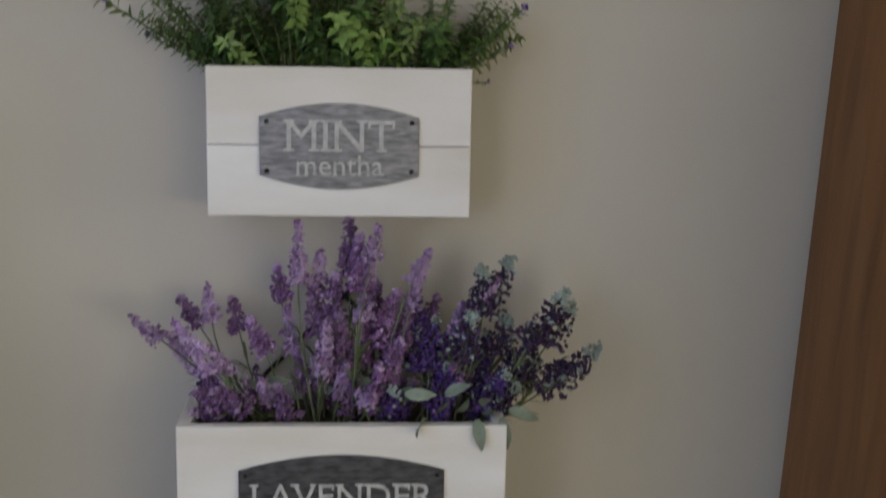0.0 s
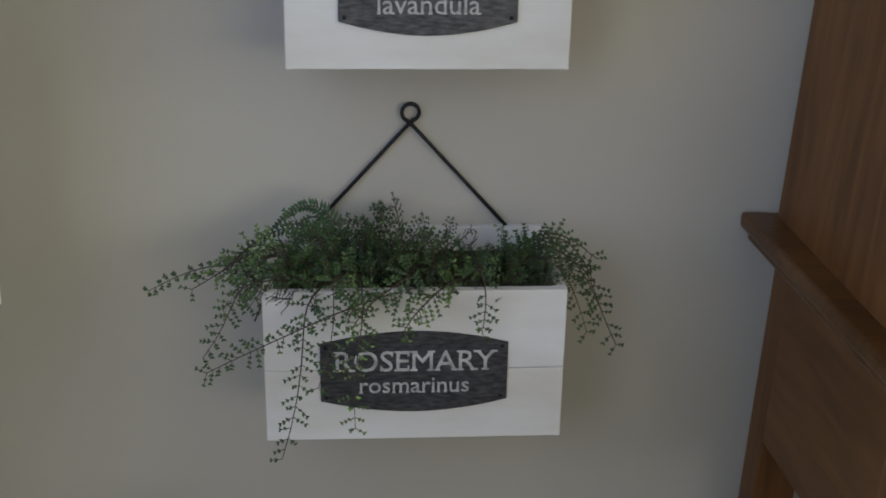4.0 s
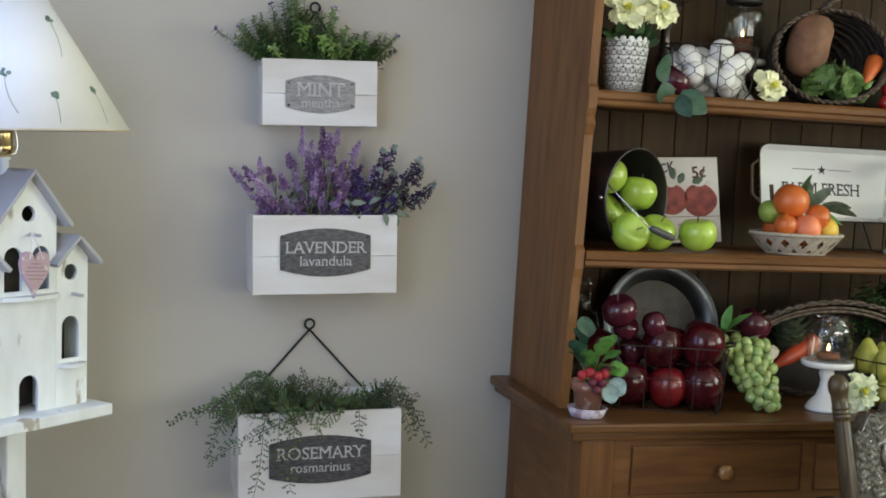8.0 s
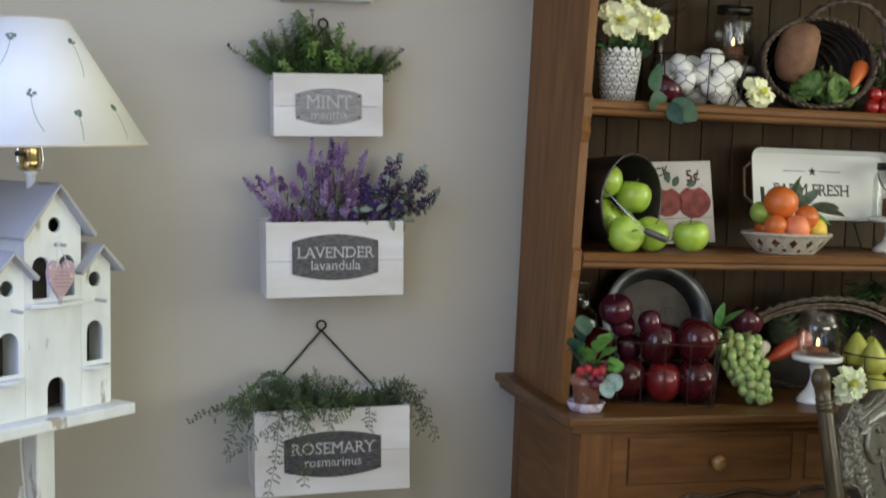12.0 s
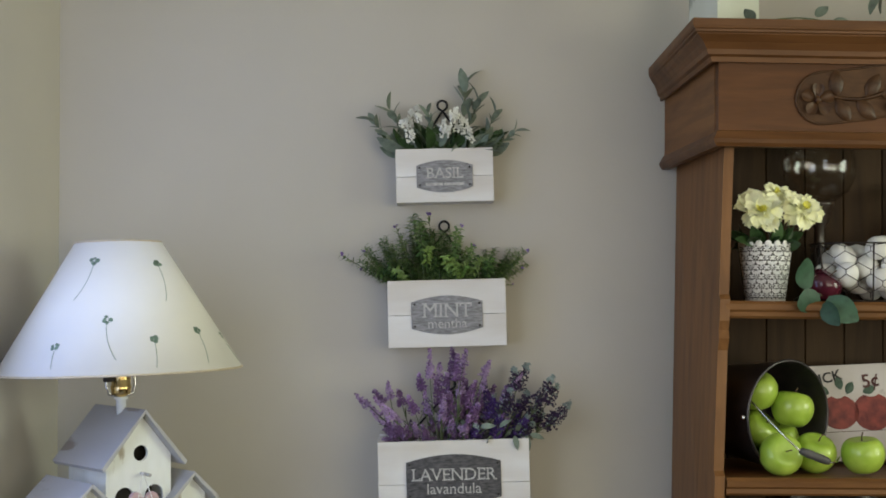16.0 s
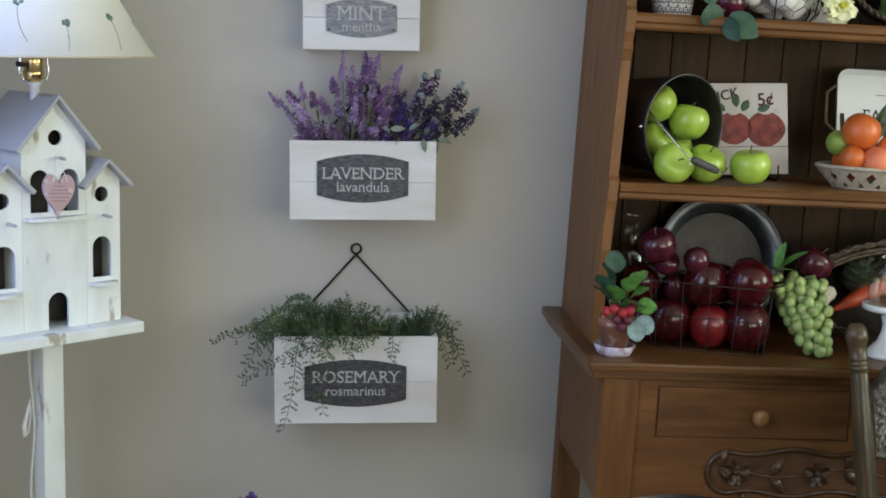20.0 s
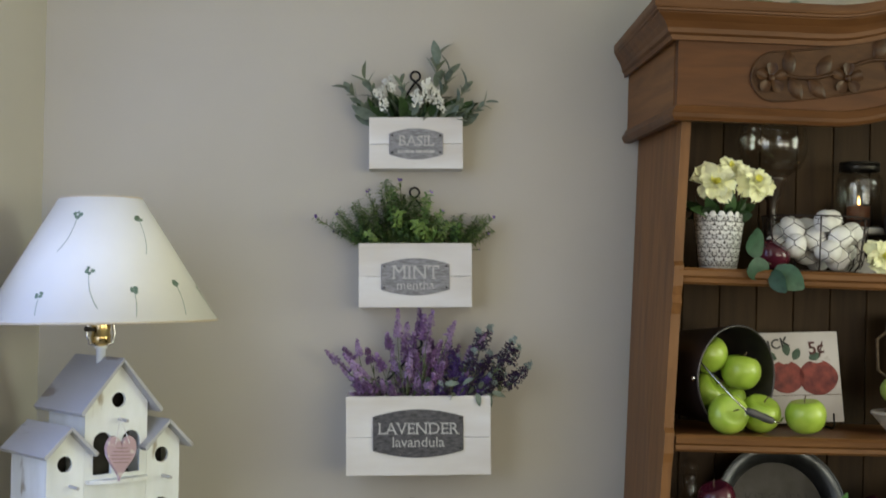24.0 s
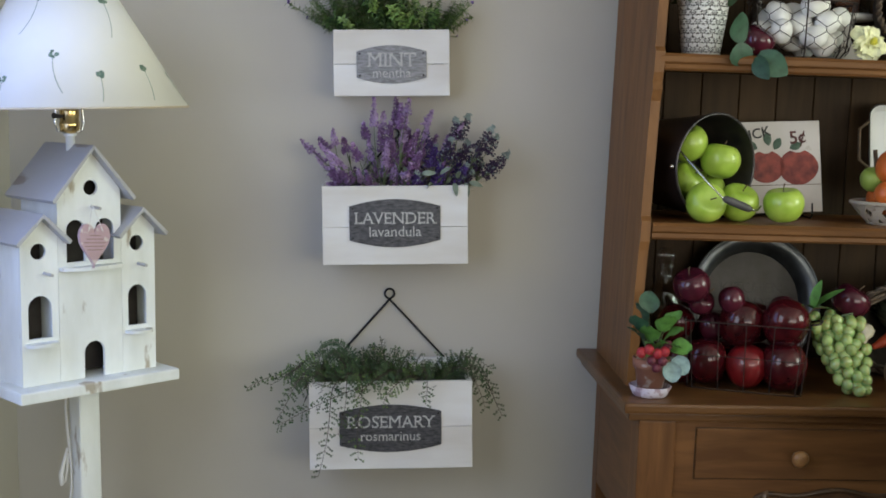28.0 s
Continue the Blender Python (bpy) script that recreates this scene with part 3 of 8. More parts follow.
    for x0, foot in ((-0.014, -0.007), (WIDE - 0.050, 0.018)):
        turned = [(0.0, foot), (0.017, foot), (0.021, foot + 0.012), (0.024, foot + 0.05), (0.018, foot + 0.07), (0.020, 0.20), (0.027, 0.40), (0.029, 0.50), (0.024, 0.535), (0.031, 0.545), (0.031, 0.553), (0.023, 0.560), (0.031, 0.568), (0.031, 0.578), (0.022, 0.586), (0.026, 0.5995), (0.0, 0.5995)]
        leg = part("leg", block(x0, x0 + 0.064, -0.395, -0.331, 0.600, 0.8178, 0.004), OAK_Z, h)
        part("turned_foot", lathe(turned, 20, pose(x0 + 0.032, -0.363, 0)), OAK_Z, leg, smooth=True)
        part("leg", block(x0 + 0.002, x0 + 0.052, -0.051, -0.005, foot, 0.8178, 0.003), OAK_Z, h)
    n = 40
    x0, x1 = 0.0505, WIDE - 0.0505
    skirt = [(x0 + (x1 - x0) * i / n, 0.600 + 0.010 * math.sin(math.pi * min(1, i / 6, (n - i) / 6)) - 0.014 * (1 if 6 < i < n - 6 else 0) * (0.5 - 0.5 * math.cos((i - 6) / (n - 12) * 6 * math.pi))) for i in range(n + 1)]
    part("apron", prism(skirt + [(x1, 0.8178), (x0, 0.8178)], -0.386, -0.366), OAK_X, h)
    for i in range(3):
        dx = 0.088 + i * 0.376
        d = part("drawer", block(dx, dx + 0.342, -0.3905, -0.3862, 0.716, 0.803, 0.0012), OAK_X, h, "oak drawer front")
        for a, b, c, e in ((dx - 0.002, dx - 0.0006, 0.7138, 0.805), (dx + 0.3426, dx + 0.346, 0.7138, 0.805), (dx - 0.0006, dx + 0.3426, 0.8036, 0.805), (dx - 0.0006, dx + 0.3426, 0.7138, 0.7154)):
            part("drawer_gap", block(a, b, -0.3868, -0.3861, c, e), CARVED, d)
        knob = [(0.0, 0.0), (0.007, 0.0), (0.0065, 0.010), (0.008, 0.013), (0.0135, 0.017), (0.0150, 0.023), (0.0125, 0.029), (0.007, 0.032), (0.0, 0.0325)]
        part("knob", lathe(knob, 24, pose(dx + 0.175, -0.3906, 0.758, 90)), KNOB, d, "round glossy wooden knob", smooth=True)
    carving(h, "carved_panel", 0.185, 0.652, 0.645, 0.655, 0.076, True, -0.3866)
    carving(h, "carved_panel", WIDE - 0.185, 0.652, WIDE - 0.649, 0.655, 0.076, True, -0.3866)
    part("hinge", merge(block(0.0152, 0.017, -0.262, -0.248, 1.335, 1.375, 0.0005), tube([(0.018, -0.264, 1.335), (0.018, -0.264, 1.375)], 0.003, 8)), TRIM, h, "small white metal hinge")
    return h


hutch = build_hutch()


def on_hutch(x, y, z, rz=0, rx=0, ry=0):
    return HUTCH @ pose(x, y, z, rx, ry, rz)


# ---- planter boxes on the wall ----
def plate_outline(w, h, bulge):
    pts = []
    for i in range(13):
        t = i / 12
        pts.append((-w / 2 + w * t, h / 2 + bulge * math.sin(math.pi * t) ** 0.9))
    for i in range(13):
        t = i / 12
        pts.append((w / 2 - w * t, -h / 2 - bulge * math.sin(math.pi * t) ** 0.9))
    return pts


def worn_board(x0, x1, y0, y1, z0, z1, seed):
    """A board whose rounded edges are a little uneven and knocked."""
    rnd = random.Random(seed)
    bm = block(x0, x1, y0, y1, z0, z1)
    bmesh.ops.subdivide_edges(bm, edges=[e for e in bm.edges if abs(e.verts[0].co.x - e.verts[1].co.x) > 0.01], cuts=16)
    sharp = [e for e in bm.edges if e.calc_face_angle(0) > 0.5]
    bmesh.ops.bevel(bm, geom=sharp, offset=0.0012, segments=2, affect="EDGES", profile=0.55)
    for v in bm.verts:
        if x0 + 0.004 < v.co.x < x1 - 0.004:
            chip = 0.0016 if rnd.random() < 0.06 else 0.0004
            v.co.z += rnd.uniform(0, chip) * (1 if v.co.z < (z0 + z1) / 2 else -1)
    return bm


def planter(x, z, w, h, d, pw, ph, bulge, px, pz, title, sub, t_size, s_size, dz, faint, label):
    """An open wooden box of boards, with a zinc name plate; hung from a wire triangle."""
    p = thing("planter_box", pose(x, 0, z, 0, -1, 0), label, "planter", "planter boxes on the wall")
    b = 0.011
    for i, (za, zb) in enumerate(((-h / 2, -h * 0.02 - 0.0001), (-h * 0.02 + 0.0001, h / 2))):
        part("front_board", worn_board(-w / 2, w / 2, -d, -d + b, za, zb, len(title) + i), PLANTER, p)
    for s in (-1, 1):
        part("side_board", block(s * w / 2 - (b if s > 0 else 0), s * w / 2 + (b if s < 0 else 0), -d + b + 0.0003, -0.0115, -h / 2, h / 2, 0.0012), PLANTER, p)
    part("back_board", block(-w / 2, w / 2, -0.0112, -0.0015, -h / 2, h / 2 + (0.014 if title == "ROSEMARY" else 0.002), 0.0012), PLANTER, p)
    part("bottom_board", block(-w / 2 + b, w / 2 - b, -d + b + 0.0003, -0.0115, -h / 2 + 0.001, -h / 2 + 0.009), PLANTER, p)
    plate = part("name_plate", prism(plate_outline(pw, ph, bulge), -d - 0.0028, -d - 0.0004, 0.0006), PLATE_PALE if faint else PLATE, p, "weathered zinc name plate with stencilled lettering")
    plate.location = (px, 0, pz)
    bm = serif_words(title, t_size, 0.0006)
    bm.transform(pose(0, -d - 0.0032, dz[0]))
    part("lettering", bm, LETTER_FAINT if title == "MINT" else LETTER, plate)
    if isinstance(sub, str):
        bm = serif_words(sub, s_size, 0.0006)
    else:
        bm = merge(*[block(a, c, -0.0006, 0.0006, -s_size / 2, s_size / 2) for a, c in sub])
    bm.transform(pose(0, -d - 0.0032, dz[1]))
    part("lettering", bm, LETTER_FAINT if faint else LETTER, plate)
    for sx in (-1, 1):
        for sz in (-1, 1):
            part("nail", ball(0.0022, pose(sx * (pw / 2 - 0.006), -d - 0.0030, sz * (ph / 2 - 0.004)) @ Matrix.Diagonal((1, 0.6, 1, 1)), 8, 5), NAIL, plate, smooth=True)
    return p


def hanger(parent, spread, foot_z, top_z, loop=0.0095, wire=0.0022):
    """A bent wire with a loop at its top, from the box's back to the nail."""
    pts = [(-spread, -0.006, foot_z - 0.02), (-spread, -0.006, foot_z), (-0.002, -0.006, top_z - 2 * loop - 0.004)]
    for k in range(15):
        a = radians(20 + 320 * k / 14)
        pts.append((loop * math.sin(a), -0.006 - 0.003 * k / 14, top_z - loop - loop * math.cos(a)))
    pts += [(0.002, -0.010, top_z - 2 * loop - 0.004), (spread, -0.006, foot_z), (spread, -0.006, foot_z - 0.02)]
    part("hanger", tube(pts, wire, 8), IRON, parent, "bent black wire hanger with a loop", smooth=True)


rosemary_box = planter(-0.0072, 0.7443, 0.309, 0.169, 0.160, 0.193, 0.065, 0.0135, -0.001, -0.005, "ROSEMARY", "rosmarinus", 0.033, 0.0255, (0.0115, -0.0155), False, "whitewashed wooden box planter with rosemary name plate")
lavender_box = planter(-0.0023, 1.1225, 0.274, 0.149, 0.130, 0.171, 0.064, 0.0135, -0.0005, 0.0045, "LAVENDER", "lavandula", 0.0312, 0.0272, (0.0085, -0.0165), False, "whitewashed wooden box planter with lavender name plate")
mint_box = planter(-0.0116, 1.4264, 0.220, 0.125, 0.078, 0.1325, 0.049, 0.0115, 0.0, -0.003, "MINT", "mentha", 0.0385, 0.0245, (0.0075, -0.0165), True, "whitewashed wooden box planter with mint name plate")
basil_box = planter(-0.0136, 1.6859, 0.184, 0.102, 0.060, 0.106, 0.041, 0.010, 0.0, -0.002, "BASIL", [(-0.036, -0.004), (-0.001, 0.036)], 0.029, 0.005, (0.005, -0.015), True, "whitewashed wooden box planter with basil name plate")
hanger(rosemary_box, 0.108, 0.098, 0.2385)
hanger(lavender_box, 0.075, 0.08, 0.178)
hanger(mint_box, 0.06, 0.068, 0.176)
hanger(basil_box, 0.05, 0.056, 0.150)

# ---- the birdhouse floor lamp ----
CHALK = chipped_paint("chalky_white_house_paint", (0.85, 0.87, 0.84), (0.44, 0.39, 0.31), 0.365, rough=0.7, scale=24, along=(1, 1, 0.35), wash_tone=(0.80, 0.80, 0.76), wash_size=0.6)
ROOF = chipped_paint("grey_roof_paint", (0.46, 0.455, 0.45), (0.30, 0.26, 0.22), 0.38, rough=0.65, scale=20, along=(1, 0.3, 1))
# near-black for small dark parts, and for shade inside openings and cutouts
DARK = material("dark_parts_and_hollow_shade", (0.045, 0.038, 0.032), 0.9, vary=0.2, scale=40, bump=0.1)
SHADE = material("cream_linen_shade", (0.79, 0.775, 0.70), 0.85, vary=0.03, scale=8, bump=0.12, bump_scale=600, depth=0.0005)
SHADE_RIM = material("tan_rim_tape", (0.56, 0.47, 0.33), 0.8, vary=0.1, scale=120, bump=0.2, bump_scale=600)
CLOVER = material("painted_clover_green", (0.15, 0.22, 0.15), 0.8, vary=0.3, scale=200, bump=0.0)
CLOVER_STEM = material("pale_clover_stem", (0.33, 0.37, 0.29), 0.8, vary=0.1, scale=200, bump=0.0)
BRASS = material("polished_brass", (0.72, 0.52, 0.22), 0.2, 1.0, vary=0.06, scale=60, bump=0.05)
STEEL = material("bright_steel", (0.62, 0.62, 0.62), 0.25, 1.0, vary=0.06, scale=60, bump=0.05)
HEART = chipped_paint("faded_pink_paint", (0.52, 0.36, 0.375), (0.66, 0.58, 0.55), 0.45, rough=0.75, scale=60)
INK = material("grey_ink", (0.30, 0.20, 0.20), 0.8, vary=0.1, scale=100, bump=0)
CORD = material("white_lamp_cord", (0.72, 0.71, 0.68), 0.5, vary=0.04, scale=60, bump=0.05)


def arch_outline(x, z0, w, h):
    pts = [(x - w / 2, z0), (x + w / 2, z0), (x + w / 2, z0 + h - w / 2)]
    pts += [(x + w / 2 * math.cos(radians(a)), z0 + h - w / 2 + w / 2 * math.sin(radians(a))) for a in range(20, 180, 20)]
    return pts + [(x - w / 2, z0 + h - w / 2)]


def round_outline(x, z, r, n=20):
    return [(x + r * math.cos(2 * math.pi * k / n), z + r * math.sin(2 * math.pi * k / n)) for k in range(n)]


def pierced(outline, holes, y0, y1):
    """A board with openings through it."""
    bm = bmesh.new()
    edges = []
    for loop in [outline] + list(holes):
        vs = [bm.verts.new((x, y0, z)) for x, z in loop]
        edges += [bm.edges.new((vs[i], vs[(i + 1) % len(vs)])) for i in range(len(vs))]
    bmesh.ops.triangle_fill(bm, use_beauty=True, use_dissolve=False, edges=edges)
    got = bmesh.ops.extrude_face_region(bm, geom=bm.faces[:])
    bmesh.ops.translate(bm, verts=[g for g in got["geom"] if isinstance(g, bmesh.types.BMVert)], vec=(0, y1 - y0, 0))
    bmesh.ops.recalc_face_normals(bm, faces=bm.faces)
    return bm


def build_lamp():
    lamp = thing("floor_lamp", pose(-0.567, -0.281, 0, 0, 0, 42), "white birdhouse floor lamp with cream clover shade", "lamp")
    part("foot", block(-0.15, 0.15, -0.15, 0.15, 0.0, 0.03, 0.006), CHALK, lamp)
    pole = block(-0.0195, 0.0195, -0.0195, 0.0195, 0.0302, 0.8555)
    for v in pole.verts:
        k = 1.0 + 0.12 * (0.8555 - v.co.z) / 0.83
        v.co.x *= k
        v.co.y *= k
    bmesh.ops.bevel(pole, geom=pole.edges[:], offset=0.002, segments=1, affect="EDGES")
    part("pole", pole, CHALK, lamp, m=pose(0.018, 0, 0))
    cord = [(-0.009 - 0.003 * math.sin(i * 1.1), 0.010 + 0.004 * math.cos(i * 0.9), 0.85 - i * 0.04) for i in range(22)]
    part("cord", tube(cord, 0.0024, 6), CORD, lamp, smooth=True)
    knot = [(-0.010, 0.012, 0.735), (-0.018, 0.010, 0.712), (-0.026, 0.008, 0.690), (-0.024, 0.008, 0.672), (-0.018, 0.009, 0.676), (-0.013, 0.010, 0.700), (-0.010, 0.012, 0.725)]
    part("cord_loop", tube(knot, [0.0024, 0.003, 0.0045, 0.0045, 0.003, 0.0024, 0.0024], 8), CORD, lamp, "tied loop of spare cord", smooth=True)
    part("ledge", block(-0.150, 0.148, -0.106, 0.092, 0.856, 0.876, 0.003), CHALK, lamp)
    F, B, T = -0.067, 0.063, 0.006
    # the middle house and its two wings; the fronts are boards with openings, the rest hollow boxes
    for name, x0, x1, eave, ridge, holes in (
        ("middle_house", -0.060, 0.058, 1.200, 1.268, [round_outline(0.002, 1.203, 0.013), arch_outline(-0.027, 1.078, 0.034, 0.072), arch_outline(0.027, 1.078, 0.034, 0.072), arch_outline(0.004, 0.877, 0.038, 0.062)]),
        ("side_house", -0.127, -0.0605, 1.126, 1.157, [round_outline(-0.095, 1.101, 0.0135), arch_outline(-0.094, 0.955, 0.042, 0.072)]),
        ("side_house", 0.0585, 0.124, 1.128, 1.159, [round_outline(0.088, 1.103, 0.0135), arch_outline(0.088, 0.957, 0.036, 0.072)])):
        xm = (x0 + x1) / 2
        front = [(x0, 0.8762), (x1, 0.8762), (x1, eave), (xm, ridge), (x0, eave)]
        if name == "middle_house":
            d = holes[3]
            front = [(x0, 0.8762), (d[0][0], 0.8762)] + [d[i] for i in range(len(d) - 1, 1, -1)] + [(d[1][0], 0.8762)] + front[1:]
            holes = holes[:3]
        house = part(name, pierced(front, holes, F, F + T), CHALK, lamp)
        part("house_back", prism([(x0, 0.8762), (x1, 0.8762), (x1, eave), (xm, ridge), (x0, eave)], B - T, B), CHALK, house)
        for s in (x0, x1 - T):
            part("house_side", block(s, s + T, F + T + 0.0002, B - T - 0.0002, 0.8762, eave), CHALK, house)
        # dark sheet behind the openings: shade inside the house put into colour
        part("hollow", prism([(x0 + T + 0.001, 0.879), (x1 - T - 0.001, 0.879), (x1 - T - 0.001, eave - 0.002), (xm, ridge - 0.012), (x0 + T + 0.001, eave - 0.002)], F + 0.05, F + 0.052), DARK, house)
        over, half = 0.022, (x1 - x0) / 2
        slope = (ridge - eave) / half
        for s in (-1, 1):
            reach = half + (0.0190 if name == "middle_house" else 0.0165)
            a, b = (xm + s * 0.0002, ridge + 0.0075), (xm + s * reach, ridge + 0.0075 - slope * reach)
            part("roof_board", prism([a, b, (b[0] - s * 0.0045, b[1] - 0.0055), (a[0], a[1] - 0.0068)], F - over, B + (0.022 if name == "middle_house" else 0.012), 0.0006), ROOF, house)
    for x, z, w in ((-0.094, 0.949, 0.056), (0.088, 0.950, 0.050), (0.0, 1.071, 0.116)):
        shelf = [(w / 2 * math.cos(radians(a)), -0.024 * math.sin(radians(a)) ** 0.7, 0) for a in range(0, 181, 15)]
        verts = [(a, b, 0) for a, b, _ in shelf] + [(a, b, 0.006) for a, b, _ in shelf]
        k = len(shelf)
        faces = [tuple(range(k)), tuple(range(2 * k - 1, k - 1, -1))] + [(i, (i + 1) % k, (i + 1) % k + k, i + k) for i in range(k)]
        part("window_ledge", from_lists(verts, faces), CHALK, lamp, m=pose(x, F - 0.0002, z - 0.006))
    for x, z in ((-0.085, 1.064), (0.091, 1.066), (0.004, 1.170)):
        part("perch", tube([(x, F, z), (x + 0.001, F - 0.026, z - 0.001)], 0.0028, 10), ROOF, lamp, "short grey wooden perch")
    FIT = pose(-0.005, -0.012, 1.34) @ pose(0, 0, 0, 0, 0, -42) @ pose(0, 0, 0, 0, -1.2, 0) @ pose(0, 0, 0, 0, 0, 42) @ pose(0, 0, -1.34)
    part("neck", lathe([(0.0, 1.260), (0.008, 1.260), (0.008, 1.288), (0.011, 1.289), (0.011, 1.293), (0.0, 1.293)], 16), CHALK, lamp, smooth=True, m=FIT)
    part("socket", lathe([(0.0, 1.2932), (0.008, 1.2932), (0.016, 1.300), (0.0175, 1.310), (0.0155, 1.314), (0.017, 1.330), (0.016, 1.342), (0.0, 1.342)], 20), BRASS, lamp, "polished brass lamp socket", smooth=True, m=FIT)
    harp = [(0.008, 0, 1.294), (0.022, 0, 1.298), (0.027, 0, 1.312), (0.024, 0, 1.335), (0.036, 0, 1.39), (0.040, 0, 1.44), (0.028, 0, 1.50), (0.0, 0, 1.531)]
    part("harp", tube(harp + [(-x, y, z) for x, y, z in harp[-2::-1]], 0.0024, 8), STEEL, lamp, smooth=True, m=FIT)
    part("switch", tube([(-0.016, -0.004, 1.322), (-0.034, -0.010, 1.324)], [0.003, 0.005], 8), DARK, lamp, m=FIT)
    part("bulb", lathe([(0.0, 1.3424), (0.014, 1.3424), (0.016, 1.36), (0.029, 1.395), (0.030, 1.412), (0.022, 1.432), (0.0, 1.441)], 18), CORD, lamp, smooth=True, m=FIT)
    RT, RB, ZT, ZB = 0.071, 0.201, 1.550, 1.337
    shade = part("shade", lathe([(RB, ZB), (RT, ZT), (RT - 0.0016, ZT), (RB - 0.0016, ZB), (RB, ZB)], 72), SHADE, lamp, "cream linen shade painted with green clovers", smooth=True, m=FIT)
    for r, z in ((RB, ZB), (RT, ZT)):
        part("shade_rim", ring(0, 0, z, r - 0.0008, 0.0019, n=72, m=6), SHADE_RIM, shade, "tan stitched rim", smooth=True)
    part("spider", merge(*[tube([(0, 0, 1.536), ((RT - 0.002) * math.cos(a), (RT - 0.002) * math.sin(a), 1.552)], 0.0015, 6) for a in (0.5, 2.6, 4.7)], lathe([(0, 1.530), (0.008, 1.530), (0.008, 1.541), (0, 1.541)], 10)), STEEL, shade)

    def on_shade(f, ang, lift=0.0006):
        r, z = RT + (RB - RT) * f + lift, ZT + (ZB - ZT) * f
        return Vector((r * math.cos(ang), r * math.sin(ang), z))
    face = radians(-76 - 42)
    spots = [(0.158, -0.42), (0.18, 0.64), (0.60, -0.136), (0.75, 0.30), (0.70, 0.74), (0.78, -0.56), (0.75, 0.97)]
    rnd = random.Random(5)
    spots = [(f, face + math.asin(s)) for f, s in spots] + [(f, face + a) for f, a in ((0.2, 2.0), (0.62, 2.3), (0.75, 1.9), (0.18, 3.0), (0.7, 3.1), (0.78, 3.8), (0.25, 4.1), (0.65, 4.4))]
    for f, ang in spots:
        verts, faces = [], []
        p = on_shade(f, ang)
        tx, tz = Vector((-math.sin(ang), math.cos(ang), 0)), (on_shade(f - 0.02, ang) - p).normalized()
        spin = rnd.uniform(-0.5, 0.5)
        for k in range(5):
            a = spin + k * math.pi * 0.4 + rnd.uniform(-0.35, 0.35)
            c = p + rnd.uniform(0.0030, 0.0062) * (math.cos(a) * tx + math.sin(a) * tz)
            base = len(verts)
            r = rnd.uniform(0.0022, 0.0046)
            for j in range(8):
                b = 2 * math.pi * j / 8
                verts.append(tuple(c + r * (math.cos(b) * tx + math.sin(b) * tz)))
            faces.append(tuple(range(base, base + 8)))
        part("painted_clover", from_lists(verts, faces), CLOVER, shade)
        bend = rnd.choice((-1, 1)) * rnd.uniform(0.05, 0.18)
        stem = [on_shade(f + 0.03 + 0.26 * t, ang + bend * t * t, 0.0003) for t in [i / 6 for i in range(7)] if f + 0.03 + 0.26 * t < 0.97]
        if len(stem) > 2:
            part("painted_stem", tube(stem, 0.0006, 4), CLOVER_STEM, shade)
    # the wooden heart on its thread
    heart = []
    for i in range(28):
        a = 2 * math.pi * i / 28
        heart.append((0.0018 * 16 * math.sin(a) ** 3, 0.0026 * (13 * math.cos(a) - 5 * math.cos(2 * a) - 2 * math.cos(3 * a) - math.cos(4 * a))))
    bm = prism(heart, -0.004, 0.004, 0.001)
    tag = part("heart_tag", bm, HEART, lamp, "small pink wooden heart hung on a thread", m=pose(-0.010, F - 0.030, 1.114, -3, 4, 0))
    for i, w in enumerate((0.010, 0.016, 0.020, 0.018, 0.014)):
        part("ink_line", block(-w, w, -0.0046, -0.0041, 0.010 - i * 0.006, 0.0116 - i * 0.006), INK, tag)
    part("thread", merge(tube([(-0.013, -0.006, 0.018), (0.0, 0.008, 0.062)], 0.0009, 5), tube([(0.013, -0.006, 0.018), (0.001, 0.008, 0.062)], 0.0009, 5)), CORD, tag)
    return lamp


build_lamp()

# ---- foliage helpers ----
def leaf_lists(verts, faces, p, d, up, length, wide, bend=0.3, fold=0.25, n=3, tip=0.9):
    """One folded, bent leaf from p along d."""
    p, d = Vector(p), Vector(d).normalized()
    side = d.cross(Vector(up))
    side = side.normalized() if side.length > 1e-4 else d.orthogonal().normalized()
    nor = side.cross(d)
    base = len(verts)
    for i in range(n + 1):
        t = i / n
        c = p + d * (length * t) + nor * (-bend * length * t * t)
        w = wide * (math.sin(math.pi * min(1.0, 0.08 + t * tip)) ** 0.75)
        verts.append(tuple(c - side * w + nor * fold * w))
        verts.append(tuple(c))
        verts.append(tuple(c + side * w + nor * fold * w))
    for i in range(n):
        for k in (0, 1):
            a = base + i * 3 + k
            faces.append((a, a + 1, a + 4, a + 3))


def mesh_of(name, verts, faces, mats, slots=None, smooth=False):
    me = bpy.data.meshes.new(name)
    me.from_pydata([tuple(v) for v in verts], [], faces)
    for m in mats:
        me.materials.append(m)
    if slots is not None:
        me.polygons.foreach_set("material_index", slots)
    if smooth:
        me.polygons.foreach_set("use_smooth", [True] * len(me.polygons))
    me.update()
    return me


def curve(p0, p1, sag, n=7):
    """Points from p0 to p1, bowed by the vector sag."""
    p0, p1, sag = Vector(p0), Vector(p1), Vector(sag)
    return [p0.lerp(p1, i / (n - 1)) + sag * math.sin(math.pi * i / (n - 1)) for i in range(n)]


